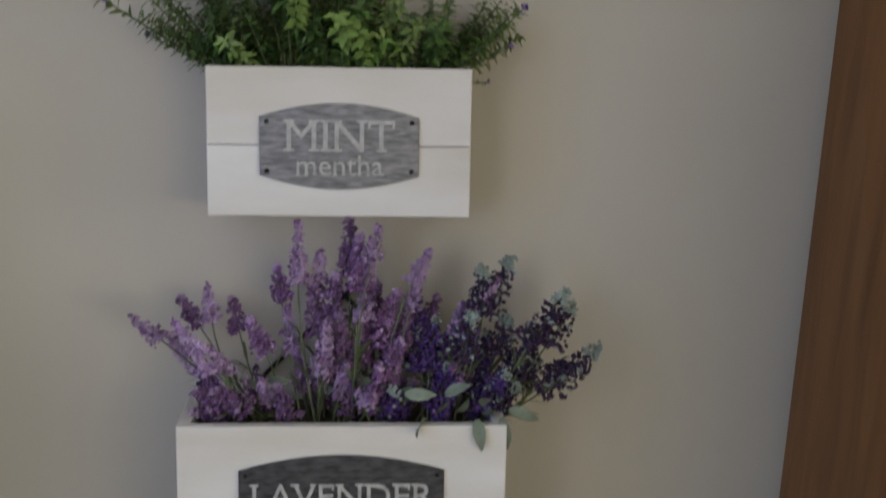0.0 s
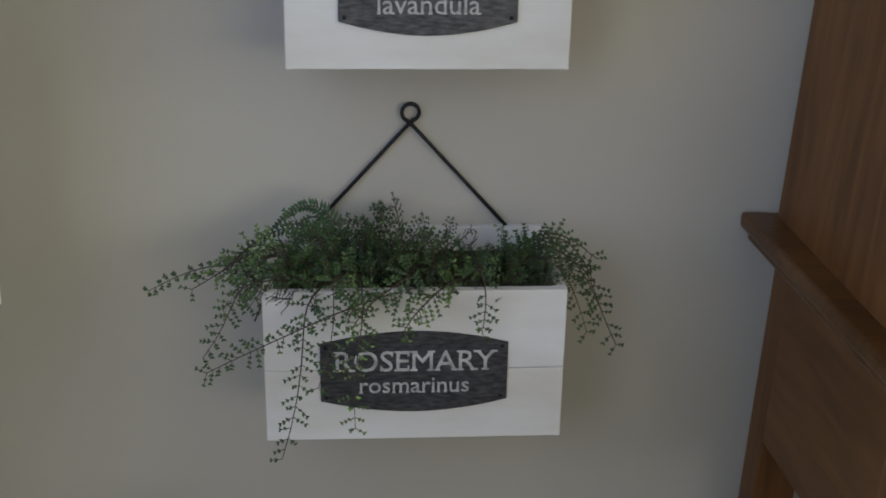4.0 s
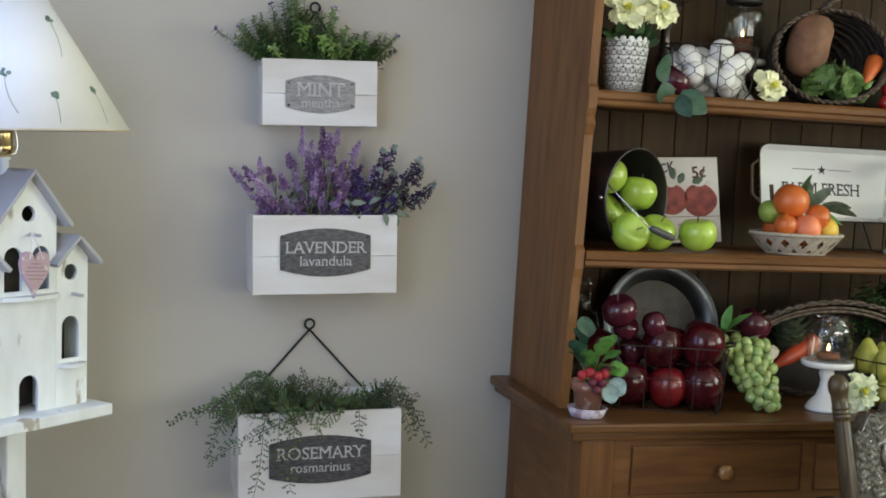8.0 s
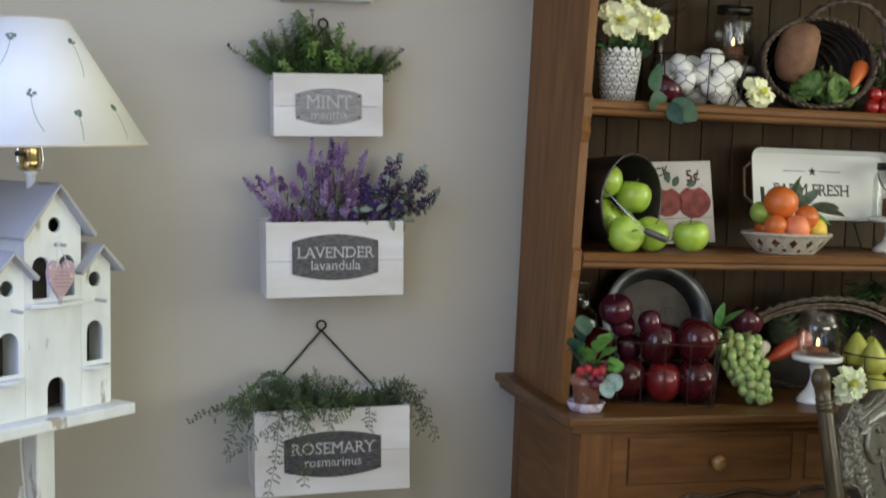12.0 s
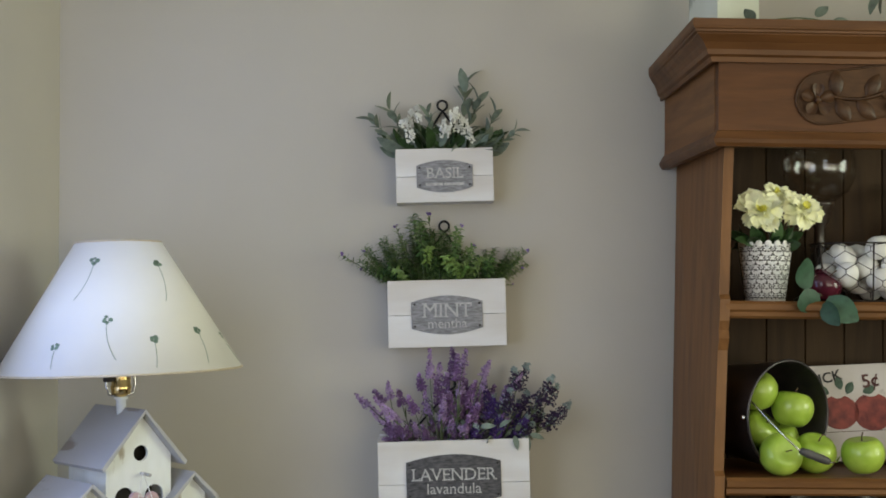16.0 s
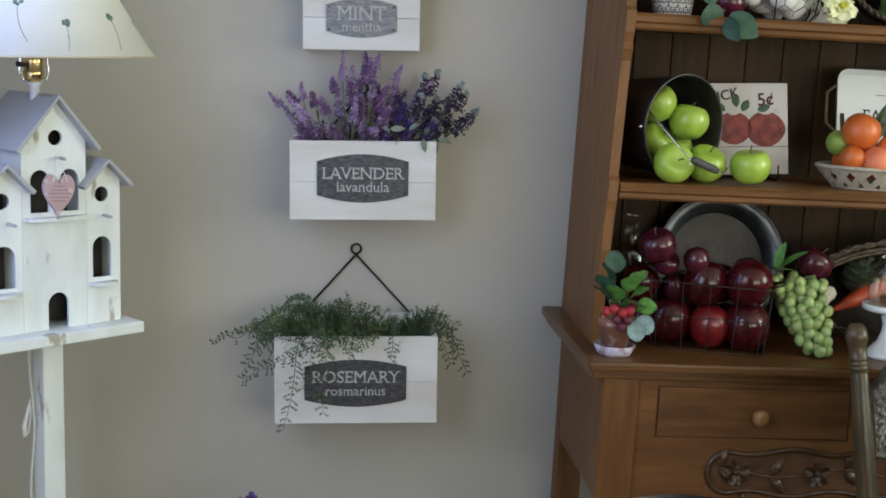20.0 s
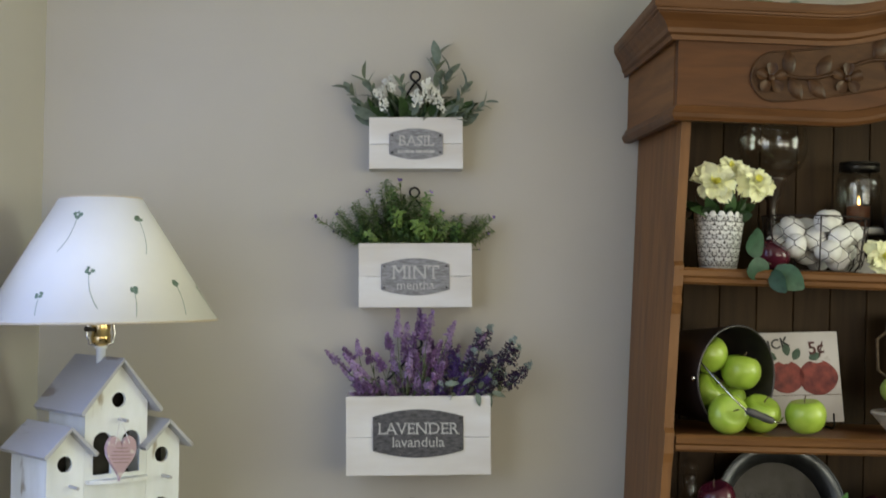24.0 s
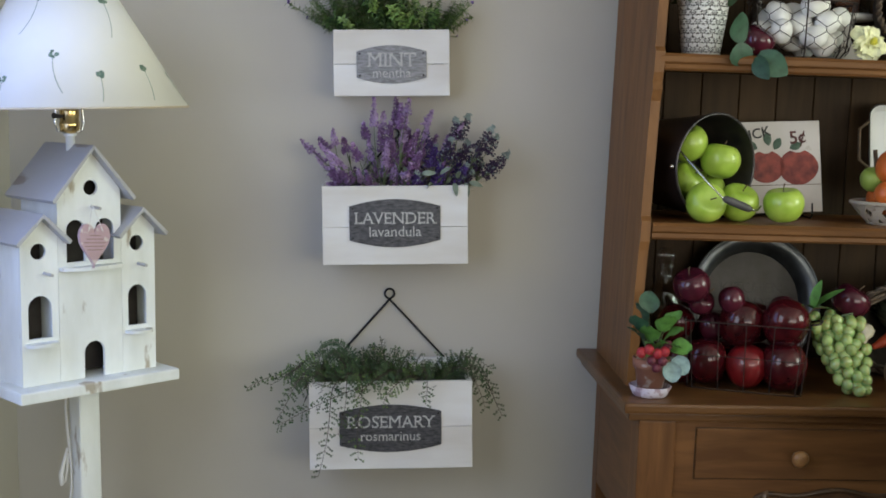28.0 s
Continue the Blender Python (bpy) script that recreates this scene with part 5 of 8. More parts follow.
def build_rosemary():
    p = box_plant(rosemary_box, "fern_plant", "artificial trailing fern sprays spilling over the box", 0.309, 0.160, 0.169)
    rnd = random.Random(3)
    t = 0.169 / 2
    dark, fresh = [GREEN_DEEP, FERN], [FERN, GREEN_LIME]
    trails = [  # foot x, tip (x, y, z), bow (y, z), fresh
        (-0.10, (-0.274, -0.10, -0.020), (0.0, 0.022), 2), (-0.10, (-0.215, -0.17, -0.062), (-0.03, 0.050), 0), (-0.08, (-0.225, -0.12, -0.012), (0.0, 0.040), 1),
        (-0.10, (-0.205, -0.13, 0.004), (0.0, 0.030), 1), (-0.10, (-0.195, -0.14, -0.024), (-0.01, 0.040), 1), (-0.11, (-0.165, -0.15, -0.02), (-0.02, 0.04), 0),
        (-0.07, (-0.138, -0.19, -0.168), (-0.045, 0.085), 0), (-0.06, (-0.098, -0.19, -0.088), (-0.045, 0.070), 0),
        (-0.05, (-0.058, -0.19, -0.138), (-0.045, 0.080), 1),
        (0.11, (-0.210, -0.196, -0.072), (-0.050, 0.038), 0), (0.07, (-0.020, -0.190, -0.040), (-0.045, 0.036), 1), (0.03, (-0.06, -0.186, -0.030), (-0.04, 0.045), 0), (0.06, (0.066, -0.186, -0.036), (-0.035, 0.050), 0),
        (0.10, (0.215, -0.14, -0.070), (0.0, 0.055), 0), (0.10, (0.203, -0.12, -0.045), (0.0, 0.050), 0), (0.09, (0.195, -0.10, 0.012), (0.0, 0.03), 0),
        (0.10, (0.180, -0.14, -0.055), (-0.01, 0.05), 0), (0.11, (0.19, -0.12, -0.01), (0.0, 0.045), 0), (-0.06, (-0.135, -0.10, 0.050), (0.0, 0.02), 0)]
    for fx, (x, y, z), (by, bz), new_ in trails:
        line = curve((fx, -0.08 + rnd.uniform(-0.02, 0.02), t - 0.016), (x, y, t + z), (rnd.uniform(-0.006, 0.006), by, bz), 13)
        wob, ph = rnd.uniform(0.002, 0.006), rnd.uniform(0, 6)
        line = [q + Vector((wob * math.sin(ph + 0.7 * i), -0.5 * wob * math.cos(ph + 0.9 * i), 0.7 * wob * math.sin(2 * ph + 0.8 * i))) * min(1, i / 4) for i, q in enumerate(line)]
        put("spray", spray_mesh("spray", line, 0.0082, 0.0038, fresh if new_ == 1 else dark, rnd, 0.010 if new_ == 2 else 0.023), None, p)
    tufts = [spray_mesh("spray", curve((0, 0, 0), (0.02, 0, 0.085), (0.006, 0, 0), 7), 0.0068, 0.0041, m, rnd, 0.020) for m in (dark, dark, fresh)]
    for i in range(200):
        x = rnd.uniform(-0.13, 0.13)
        z = rnd.uniform(0.12, 0.95 if x > -0.06 else 0.45)
        d = (x * 5 + rnd.uniform(-1.0, 0.8), rnd.uniform(-0.9, 0.5), z)
        put("spray", tufts[rnd.choice((0, 0, 0, 1, 1, 2, 2))], None, p, m=aim((x, -0.085 + rnd.uniform(-0.05, 0.035), t - 0.016), d, rnd.uniform(0, 360)) @ Matrix.Scale(rnd.uniform(0.55, 0.95) * (1.0 if x < 0.03 else 0.70), 4))
    # two true fern fronds that arch out over the left end
    for tip, bz in (((-0.200, -0.09, -0.005), 0.050), ((-0.165, -0.13, -0.045), 0.075), ((-0.150, -0.06, 0.030), 0.050)):
        line = curve((-0.05, -0.07, t - 0.016), (tip[0], tip[1], t + tip[2]), (0, 0, bz), 11)
        verts, faces, slots = [], [], []
        tube_lists(line, 0.0009, 4, True, verts, faces)
        slots += [0] * len(faces)
        for i in range(2, 30):
            f = i / 30 * 10
            j = min(9, int(f))
            p0, d = line[j].lerp(line[j + 1], f - j), (line[j + 1] - line[j]).normalized()
            for s in (-1, 1):
                k = len(faces)
                leaf_lists(verts, faces, p0, d.cross(Vector((0.1, -1, 0.1))) * s + d * 0.5, (0, -1, 0.3), 0.016 * (1.1 - i / 31), 0.0019, 0.2, n=2)
                slots += [1] * (len(faces) - k)
        put("fern_frond", mesh_of("fern_frond", verts, faces, [STEM_BROWN, GREEN_DEEP], slots), None, p)
    ring_stem = [Vector((-0.105 + 0.022 * math.cos(a), -0.03, t + 0.012 + 0.022 * math.sin(a))) for a in [k * 0.42 for k in range(14)]]
    part("curled_stem", tube(ring_stem, 0.0011, 5), STEM_BROWN, p)


build_rosemary()

# ---- fruit, jars and baskets on the hutch ----
APPLE_GREEN = material("green_apple_skin", (0.30, 0.47, 0.04), 0.32, vary=0.16, scale=22, bump=0.05, bump_scale=300, coat=0.25, piece=0.10, second=(0.42, 0.56, 0.09))
APPLE_RED = material("glossy_red_apple_skin", (0.0396, 0.0036, 0.00648), 0.17, vary=0.35, scale=26, bump=0.03, bump_scale=200, coat=0.2, spec=0.35, piece=0.2, second=(0.0756, 0.00576, 0.00864))
APPLE_BRIGHT = material("bright_red_apple_skin", (0.17, 0.00765, 0.0102), 0.34, vary=0.2, scale=24, bump=0.04, bump_scale=200, coat=0.4)
PLUM = material("dark_plum_skin", (0.036, 0.006, 0.013), 0.18, vary=0.4, scale=18, bump=0.03, bump_scale=200, coat=0.2, spec=0.4, second=(0.085, 0.012, 0.024))
ORANGE = material("orange_skin", (0.60, 0.135, 0.024), 0.36, vary=0.16, scale=14, bump=0.25, bump_scale=420, piece=0.08, coat=0.1)
APRICOT = material("apricot_skin", (0.76, 0.22, 0.10), 0.45, vary=0.2, scale=12, bump=0.06, bump_scale=300)
LEMON = material("yellow_fruit_skin", (0.70, 0.46, 0.06), 0.45, vary=0.15, scale=14, bump=0.1, bump_scale=300)
LIME = material("lime_fruit_skin", (0.28, 0.38, 0.07), 0.45, vary=0.2, scale=14, bump=0.1, bump_scale=300)
PEAR = material("pear_skin", (0.34, 0.36, 0.05), 0.42, vary=0.2, scale=18, bump=0.06, bump_scale=300, second=(0.50, 0.48, 0.09), piece=0.12)
TOMATO = material("tomato_skin", (0.30, 0.012, 0.010), 0.2, vary=0.12, scale=20, bump=0.02, coat=0.5)
CARROT = material("carrot_skin", (0.60, 0.13, 0.025), 0.45, vary=0.15, scale=16, bump=0.35, bump_scale=160, stretch=(1, 1, 4))
CARROT_RED = material("red_carrot_skin", (0.50, 0.060, 0.018), 0.5, vary=0.2, scale=16, bump=0.25, bump_scale=160)
POTATO = material("brown_potato_skin", (0.20, 0.095, 0.050), 0.75, vary=0.3, scale=26, bump=0.4, bump_scale=120)
EGG = material("white_egg_shell", (0.84, 0.83, 0.80), 0.5, vary=0.04, scale=20, bump=0.06, bump_scale=400, piece=0.06)
GRAPE = material("green_grape_skin", (0.235, 0.325, 0.085), 0.2, vary=0.16, scale=30, bump=0.02, coat=0.35, piece=0.16, second=(0.34, 0.43, 0.16))
skin = GRAPE.node_tree.nodes["Principled BSDF"]
skin.inputs["Subsurface Weight"].default_value, skin.inputs["Subsurface Scale"].default_value = 0.35, 0.008
GARLIC = material("cream_garlic_skin", (0.50, 0.44, 0.32), 0.5, vary=0.15, scale=60, bump=0.1)
TWIG = material("brown_twig", (0.10, 0.065, 0.035), 0.8, vary=0.3, scale=80, bump=0.3)
BLACK_TIN = material("black_bucket_enamel", (0.020, 0.017, 0.018), 0.38, 0.2, vary=0.35, scale=18, bump=0.08, coat=0.2, second=(0.045, 0.034, 0.034))
TIN = material("dull_pie_tin", (0.1275, 0.135, 0.1387), 0.42, 0.9, vary=0.25, scale=20, bump=0.1, second=(0.2025, 0.2137, 0.225))
TIN_FLOOR = material("rusty_pie_tin_floor", (0.09, 0.078, 0.06), 0.55, 0.4, vary=0.4, scale=26, bump=0.2, second=(0.09, 0.081, 0.072))
WIRE = material("rusty_dark_wire", (0.035, 0.025, 0.022), 0.5, 0.6, vary=0.4, scale=90, bump=0.2)
ENAMEL = material("white_enamel", (0.7744, 0.7832, 0.7656), 0.3, vary=0.03, scale=10, bump=0.02, coat=0.3)
CREAM_METAL = material("white_cutwork_metal", (0.80, 0.79, 0.77), 0.5, vary=0.04, scale=20, bump=0.04)
MILK = material("milk_glass", (0.80, 0.79, 0.75), 0.2, vary=0.02, scale=10, bump=0.02, coat=0.4)
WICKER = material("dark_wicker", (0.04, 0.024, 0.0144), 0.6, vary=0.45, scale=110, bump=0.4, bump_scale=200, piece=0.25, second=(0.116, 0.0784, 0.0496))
# darker copy of the wicker: shade in the baskets put into its colour
WICKER_SHADED = material("wicker_inside_shaded", (0.024, 0.015, 0.010), 0.8, vary=0.4, scale=70, bump=0.5, bump_scale=160)
LATTICE = chipped_paint("white_lattice_slip", (0.44, 0.39, 0.32), (0.30, 0.25, 0.20), 0.40, scale=50)
GLASS = glass_material("moulded_jar_glass", (0.94, 0.945, 0.94), 0.03, 0.1, 0.06)
WINE_GLASS = glass_material("clear_thin_glass", (0.96, 0.96, 0.955))
DARK_TURNED = material("dark_turned_wood", (0.03, 0.018, 0.012), 0.3, vary=0.3, scale=30, bump=0.05, coat=0.4)
LID = material("dark_jar_lid", (0.05, 0.045, 0.04), 0.35, 0.8, vary=0.2, scale=60, bump=0.05)
WAX = material("brown_candle_wax", (0.24, 0.085, 0.04), 0.5, vary=0.1, scale=20, bump=0.05)
FLAME = glow_material("candle_flame", (1.0, 0.55, 0.18), 14.0)
TERRA = chipped_paint("whitewashed_terracotta", (0.27, 0.115, 0.075), (0.42, 0.34, 0.31), 0.47, rough=0.8, scale=40)
SAUCER = chipped_paint("lilac_washed_clay", (0.56, 0.51, 0.60), (0.34, 0.24, 0.28), 0.48, rough=0.8, scale=50)
PETAL = material("pale_yellow_petal", (0.93, 0.925, 0.60), 0.55, vary=0.1, scale=70, bump=0.1, piece=0.06)
PETAL_DEEP = material("yellow_petal_heart", (0.80, 0.76, 0.14), 0.6, vary=0.2, scale=90, bump=0.1)
PETAL_LIME = material("white_lime_petal", (0.84, 0.88, 0.62), 0.55, vary=0.12, scale=70, bump=0.1)
BERRY = material("raspberry", (0.36, 0.02, 0.03), 0.5, vary=0.3, scale=200, bump=0.8, bump_scale=700, piece=0.2)
BERRY_DARK = material("dark_raspberry", (0.12, 0.015, 0.03), 0.5, vary=0.3, scale=200, bump=0.8, bump_scale=700)
LEAF_BIG = leaf_mat("broad_leaf_green", (0.105, 0.25, 0.05))
LEAF_BLUE = leaf_mat("blue_green_leaf", (0.032, 0.085, 0.046))
LEAF_PALE = leaf_mat("pale_leaf_underside", (0.26, 0.37, 0.36))
LETTUCE = leaf_mat("lettuce_green", (0.10, 0.20, 0.04), second=(0.22, 0.34, 0.10))
SIGN_BOARD = chipped_paint("white_sign_board", (0.595, 0.5483, 0.527), (0.34, 0.289, 0.255), 0.35, scale=34)
BLACK_INK = material("black_sign_ink", (0.03, 0.028, 0.028), 0.7, vary=0.2, scale=100, bump=0)
RED_INK = material("dark_red_sign_paint", (0.20, 0.022, 0.022), 0.6, vary=0.45, scale=60, bump=0.05, second=(0.30, 0.05, 0.035))
MAROON_INK = material("maroon_black_ink", (0.07, 0.018, 0.016), 0.7, vary=0.3, scale=100, bump=0)
GREEN_INK = material("dark_green_sign_paint", (0.045, 0.085, 0.055), 0.6, vary=0.3, scale=100, bump=0)


def fruit_profile(r, tall=0.92, dip=0.16, low=0.10, shoulder=0.12):
    """A round fruit's outline from its base dimple to its stem dimple."""
    pts = []
    for i in range(15):
        a = math.pi * i / 14
        rad = r * math.sin(a) ** 0.86 * (1 + shoulder * math.cos(math.pi - a) * 0.6)
        z = -r * tall * math.cos(a)
        if i < 3:
            z += r * low * (1 - i / 3)
        if i > 11:
            z -= r * dip * (i - 11) / 3 * 1.6
        pts.append((max(0.0, rad), z))
    return pts


MESHES = {}


def shared(name, key, make, mat, smooth=True):
    """One mesh for all alike pieces."""
    if key not in MESHES:
        me = bpy.data.meshes.new(name)
        bm = make()
        bm.to_mesh(me)
        bm.free()
        me.materials.append(mat)
        if smooth:
            me.polygons.foreach_set("use_smooth", [True] * len(me.polygons))
        MESHES[key] = me
    return MESHES[key]


def lone(name, me, m, label, category, group=""):
    ob = new(name, me)
    ob.matrix_basis = m
    return tagged(ob, label, category, group)


def fruit(name, mat, r, x, y, z, label, group="", tilt=(0, 0, 0), stem=True, shape=(0.92, 0.16, 0.10, 0.12)):
    me = shared(name, (name, mat.name, round(r, 4)), lambda: lathe(fruit_profile(r, *shape), 22), mat)
    ob = lone(name, me, on_hutch(x, y, z) @ pose(0, 0, 0, *tilt), label, name.split("_")[-1], group)
    if stem:
        top = r * shape[0] * (1 - shape[1] * 1.5)
        put("stem", shared("stem", ("stem", round(r, 4)), lambda: tube([(0, 0, top - 0.003), (0.001, 0, top + 0.006), (0.004, 0.001, top + 0.013)], [0.0013, 0.001, 0.0013], 6), TWIG), None, ob)
    return ob


def single_leaf(mat, length, wide, bend=0.3, n=6):
    verts, faces = [], []
    leaf_lists(verts, faces, (0, 0, 0), (0, 0, 1), (0, 1, 0), length, wide, bend, 0.2, n)
    return mesh_of("leaf", verts, faces, [mat], smooth=True)


def jar_profile(r, h, neck=0.72, t=0.0024):
    """An outline of a jar with its wall, shoulder and neck; outside up, inside down."""
    out = [(0, 0), (r * 0.9, 0), (r, 0.006), (r, h * 0.70), (r * 0.96, h * 0.78), (r * neck, h * 0.86), (r * neck, h)]
    ins = [(max(0, a - t), b if b > 0 else 0.004) for a, b in out]
    ins[0] = (0, 0.004)
    return out + [(r * neck - t, h)] + ins[-2::-1]


def candle_jar(m, r, h, lid, label, wax=0.3, neck=0.78):
    j = thing("candle_jar", m, label, "candle jar", "candle jars on the hutch")
    part("jar", lathe(jar_profile(r, h, neck), 32), GLASS, j, smooth=True)
    part("candle", lathe([(0, 0.005), (r * 0.5, 0.005), (r * 0.5, h * wax), (r * 0.42, h * wax + 0.001), (0, h * wax)], 20), WAX, j, "small brown candle", smooth=True)
    part("wick", tube([(0, 0, h * wax), (0.0006, 0, h * wax + 0.006)], 0.0006, 5), BLACK_INK, j)
    part("flame", lathe([(0, h * wax + 0.004), (0.0026, h * wax + 0.008), (0.0018, h * wax + 0.014), (0, h * wax + 0.020)], 10), FLAME, j, "lit candle flame", smooth=True)
    band = part("jar_ring", lathe([(r * neck + 0.0005, h * 0.885), (r * neck + 0.003, h * 0.885), (r * neck + 0.003, h * 0.97), (r * neck + 0.0005, h * 0.975), (r * neck + 0.0005, h * 0.885)], 32), LID if lid else GLASS, j, smooth=True)
    for k in range(2):
        part("jar_thread", ring(0, 0, h * (0.91 + 0.035 * k), r * neck + 0.0032, 0.0008, m=5), LID if lid else GLASS, band, smooth=True)
    if lid:
        part("lid", lathe([(r * neck + 0.0034, h * 0.976), (r * neck + 0.0034, h + 0.002), (r * neck - 0.004, h + 0.003), (r * neck - 0.004, h + 0.0012), (r * neck + 0.001, h + 0.0008), (r * neck + 0.0034, h * 0.976)], 32), LID, j, "dark metal lid ring", smooth=True)
    return j


def wire_bail(parent, r, z, drop, mat=IRON):
    pts = [(r * math.cos(a), -r * 0.4 * math.sin(a) - 0.004, z - drop * math.sin(a)) for a in [math.pi * i / 14 for i in range(15)]]
    part("bail", tube(pts, 0.0012, 6), mat, parent, "thin wire bail", smooth=True)


def pedestal(m, r, h, label):
    s = thing("cake_stand", m, label, "cake stand", "white pedestal stands")
    part("foot", lathe([(0, 0), (r * 0.72, 0), (r * 0.74, h * 0.05), (r * 0.60, h * 0.16), (r * 0.36, h * 0.30), (r * 0.24, h * 0.48), (r * 0.22, h * 0.62), (r * 0.30, h * 0.74), (r * 0.26, h * 0.80), (r * 0.36, h * 0.865), (0, h * 0.865)], 28), MILK, s, smooth=True)
    part("plate", lathe([(0, h * 0.868), (r * 0.9, h * 0.868), (r, h * 0.90), (r, h * 0.99), (r * 0.96, h), (r * 0.9, h * 0.975), (0, h * 0.975)], 36), MILK, s, smooth=True)
    return s


def blossom(parent, m, r, petals=12, mats=(PETAL, PETAL_DEEP), rnd=random.Random(2)):
    """A full, ruffled blossom opening along z, in rings of petals."""
    head = part("blossom", ball(r * 0.16, pose(0, 0, r * 0.10), 10, 6), mats[1], parent, m=m, smooth=True)
    verts, faces = [], []
    for i in range(7):
        t = i / 6
        wide = r * 0.40 * math.sin(math.pi * (0.10 + 0.62 * t)) ** 0.8 * (1.0 if i < 6 else 0.72)
        for q in range(7):
            u = q / 3 - 1
            ruffle = 0.10 * r * t * t * math.sin(u * 7.0 + 1.3) + 0.05 * r * t * math.cos(u * 11.0)
            verts.append((r * (0.06 + 0.98 * t) - 0.05 * r * t * math.cos(u * 8.0), wide * u, 0.10 * r * t - 0.18 * r * t * t + 0.10 * r * u * u + ruffle))
    for i in range(6):
        for q in range(6):
            a = i * 7 + q
            faces.append((a, a + 1, a + 8, a + 7))
    key = ("petal", round(r, 4), mats[0].name)
    if key not in MESHES:
        MESHES[key] = mesh_of("petal", verts, faces, [mats[0]], smooth=True)
        MESHES[key + ("heart",)] = mesh_of("petal", verts, faces, [mats[1]], smooth=True)
    for layer, (n, tilt, s) in enumerate(((petals - 3, 6, 1.0), (petals - 4, -18, 0.80), (5, -42, 0.52), (5, -64, 0.36))):
        for k in range(n):
            put("petal", MESHES[key + ("heart",) if layer == 3 else key], None, head, m=pose(0, 0, layer * r * 0.05, 0, 0, 360 * k / n + rnd.uniform(-9, 9) + layer * 13) @ pose(0, 0, 0, rnd.uniform(-26, 26), tilt + rnd.uniform(-14, 14), 0) @ Matrix.Scale(s * rnd.uniform(0.78, 1.15), 4))
    return head


# -- top shelf --
S1 = 1.4387


def build_flower_pot():
    m = on_hutch(0.107, -0.205, S1)
    pot = thing("flower_pot", m, "small white cutwork metal flower pot on the shelf", "pot")
    prof = [(0.0, 0.0), (0.034, 0.0), (0.046, 0.098), (0.0452, 0.098), (0.0332, 0.0012), (0.0, 0.0012)]
    part("wall", lathe(prof, 40), CREAM_METAL, pot, smooth=True)
    # the pierced pattern: rings of dark blossoms set into the wall
    verts, faces = [], []
    up = Vector((0, 0, 1))
    for row in range(6):
        z = 0.010 + row * 0.0160
        r = 0.034 + 0.012 * z / 0.098 + 0.0003
        for k in range(14):
            a = 2 * math.pi * (k + 0.5 * (row % 2)) / 14
            c, tx = Vector((r * math.cos(a), r * math.sin(a), z)), Vector((-math.sin(a), math.cos(a), 0))
            cuts = [(0.0046, j * math.pi / 4, 0.0028, 0.0014) for j in range(8)] + [(0.0, 0.0, 0.0012, 0.0012)] + [(0.0092, math.pi / 6 + j * math.pi / 3, 0.0019, 0.0019) for j in range(6)]
            for far, b, lu, lw in cuts:
                u, w = math.cos(b) * tx + math.sin(b) * up, -math.sin(b) * tx + math.cos(b) * up
                e = c + far * u
                if 0.002 < e.z < 0.096:
                    base = len(verts)
                    verts += [tuple(e - lu * u), tuple(e + lw * w), tuple(e + lu * u), tuple(e - lw * w)]
                    faces.append((base, base + 1, base + 2, base + 3))
    part("pierced_pattern", from_lists(verts, faces), DARK, pot, "dark pierced blossom pattern")
    for k in range(18):
        a = 2 * math.pi * k / 18
        part("scallop", ball(0.0062, pose(0.0455 * math.cos(a), 0.0455 * math.sin(a), 0.0985) @ pose(0, 0, 0, 0, 0, math.degrees(a)) @ Matrix.Diagonal((0.14, 1, 1, 1)), 8, 6), CREAM_METAL, pot, smooth=True)
    b = thing("flower_bunch", m, "pale yellow artificial blossoms with dark green leaves", "flowers")
    rnd = random.Random(12)
    for x, y, z, tx, ty, r in ((-0.016, -0.030, 0.152, 62, -10, 0.042), (0.062, -0.014, 0.160, 58, 24, 0.033), (0.022, 0.010, 0.184, 40, 5, 0.031), (0.048, 0.004, 0.176, 48, 12, 0.026)):
        part("flower_stem", tube(curve((x * 0.2, 0, 0.05), (x, y, z), (0, 0, 0.004), 5), 0.0013, 5), STEM, b)
        blossom(b, pose(x, y, z, tx, ty, 0), r, rnd=rnd)
    lf = single_leaf(GREEN_DEEP, 0.052, 0.013)
    for i in range(34):
        a = rnd.uniform(0, 6.28)
        put("leaf", lf, None, b, m=aim((0.02 * math.cos(a), 0.02 * math.sin(a), 0.092), (math.cos(a), math.sin(a), rnd.uniform(0.2, 1.4)), rnd.uniform(0, 360)) @ Matrix.Scale(rnd.uniform(0.7, 1.1), 4))
    part("moss", lathe([(0.0, 0.09), (0.043, 0.09), (0.03, 0.098), (0.0, 0.1)], 16), MOSS, b)


def build_goblet():
    g = thing("hurricane_glass", on_hutch(0.2395, -0.10, S1), "large clear glass bowl on dark turned stem", "glass")
    part("stem", lathe([(0, 0), (0.045, 0), (0.046, 0.006), (0.030, 0.014), (0.012, 0.030), (0.010, 0.060), (0.015, 0.080), (0.010, 0.100), (0.010, 0.135), (0.018, 0.150), (0.020, 0.170), (0.026, 0.178), (0.026, 0.184), (0, 0.184)], 24), DARK_TURNED, g, "dark turned wooden stem", smooth=True)
    bowl = [(0.012, 0.1845), (0.030, 0.187), (0.052, 0.202), (0.064, 0.228), (0.066, 0.252), (0.061, 0.280), (0.052, 0.304), (0.0505, 0.304), (0.0595, 0.280), (0.0645, 0.252), (0.0625, 0.228), (0.051, 0.2035), (0.030, 0.1885), (0.012, 0.186)]
    part("bowl", lathe(bowl, 40), WINE_GLASS, g, smooth=True)


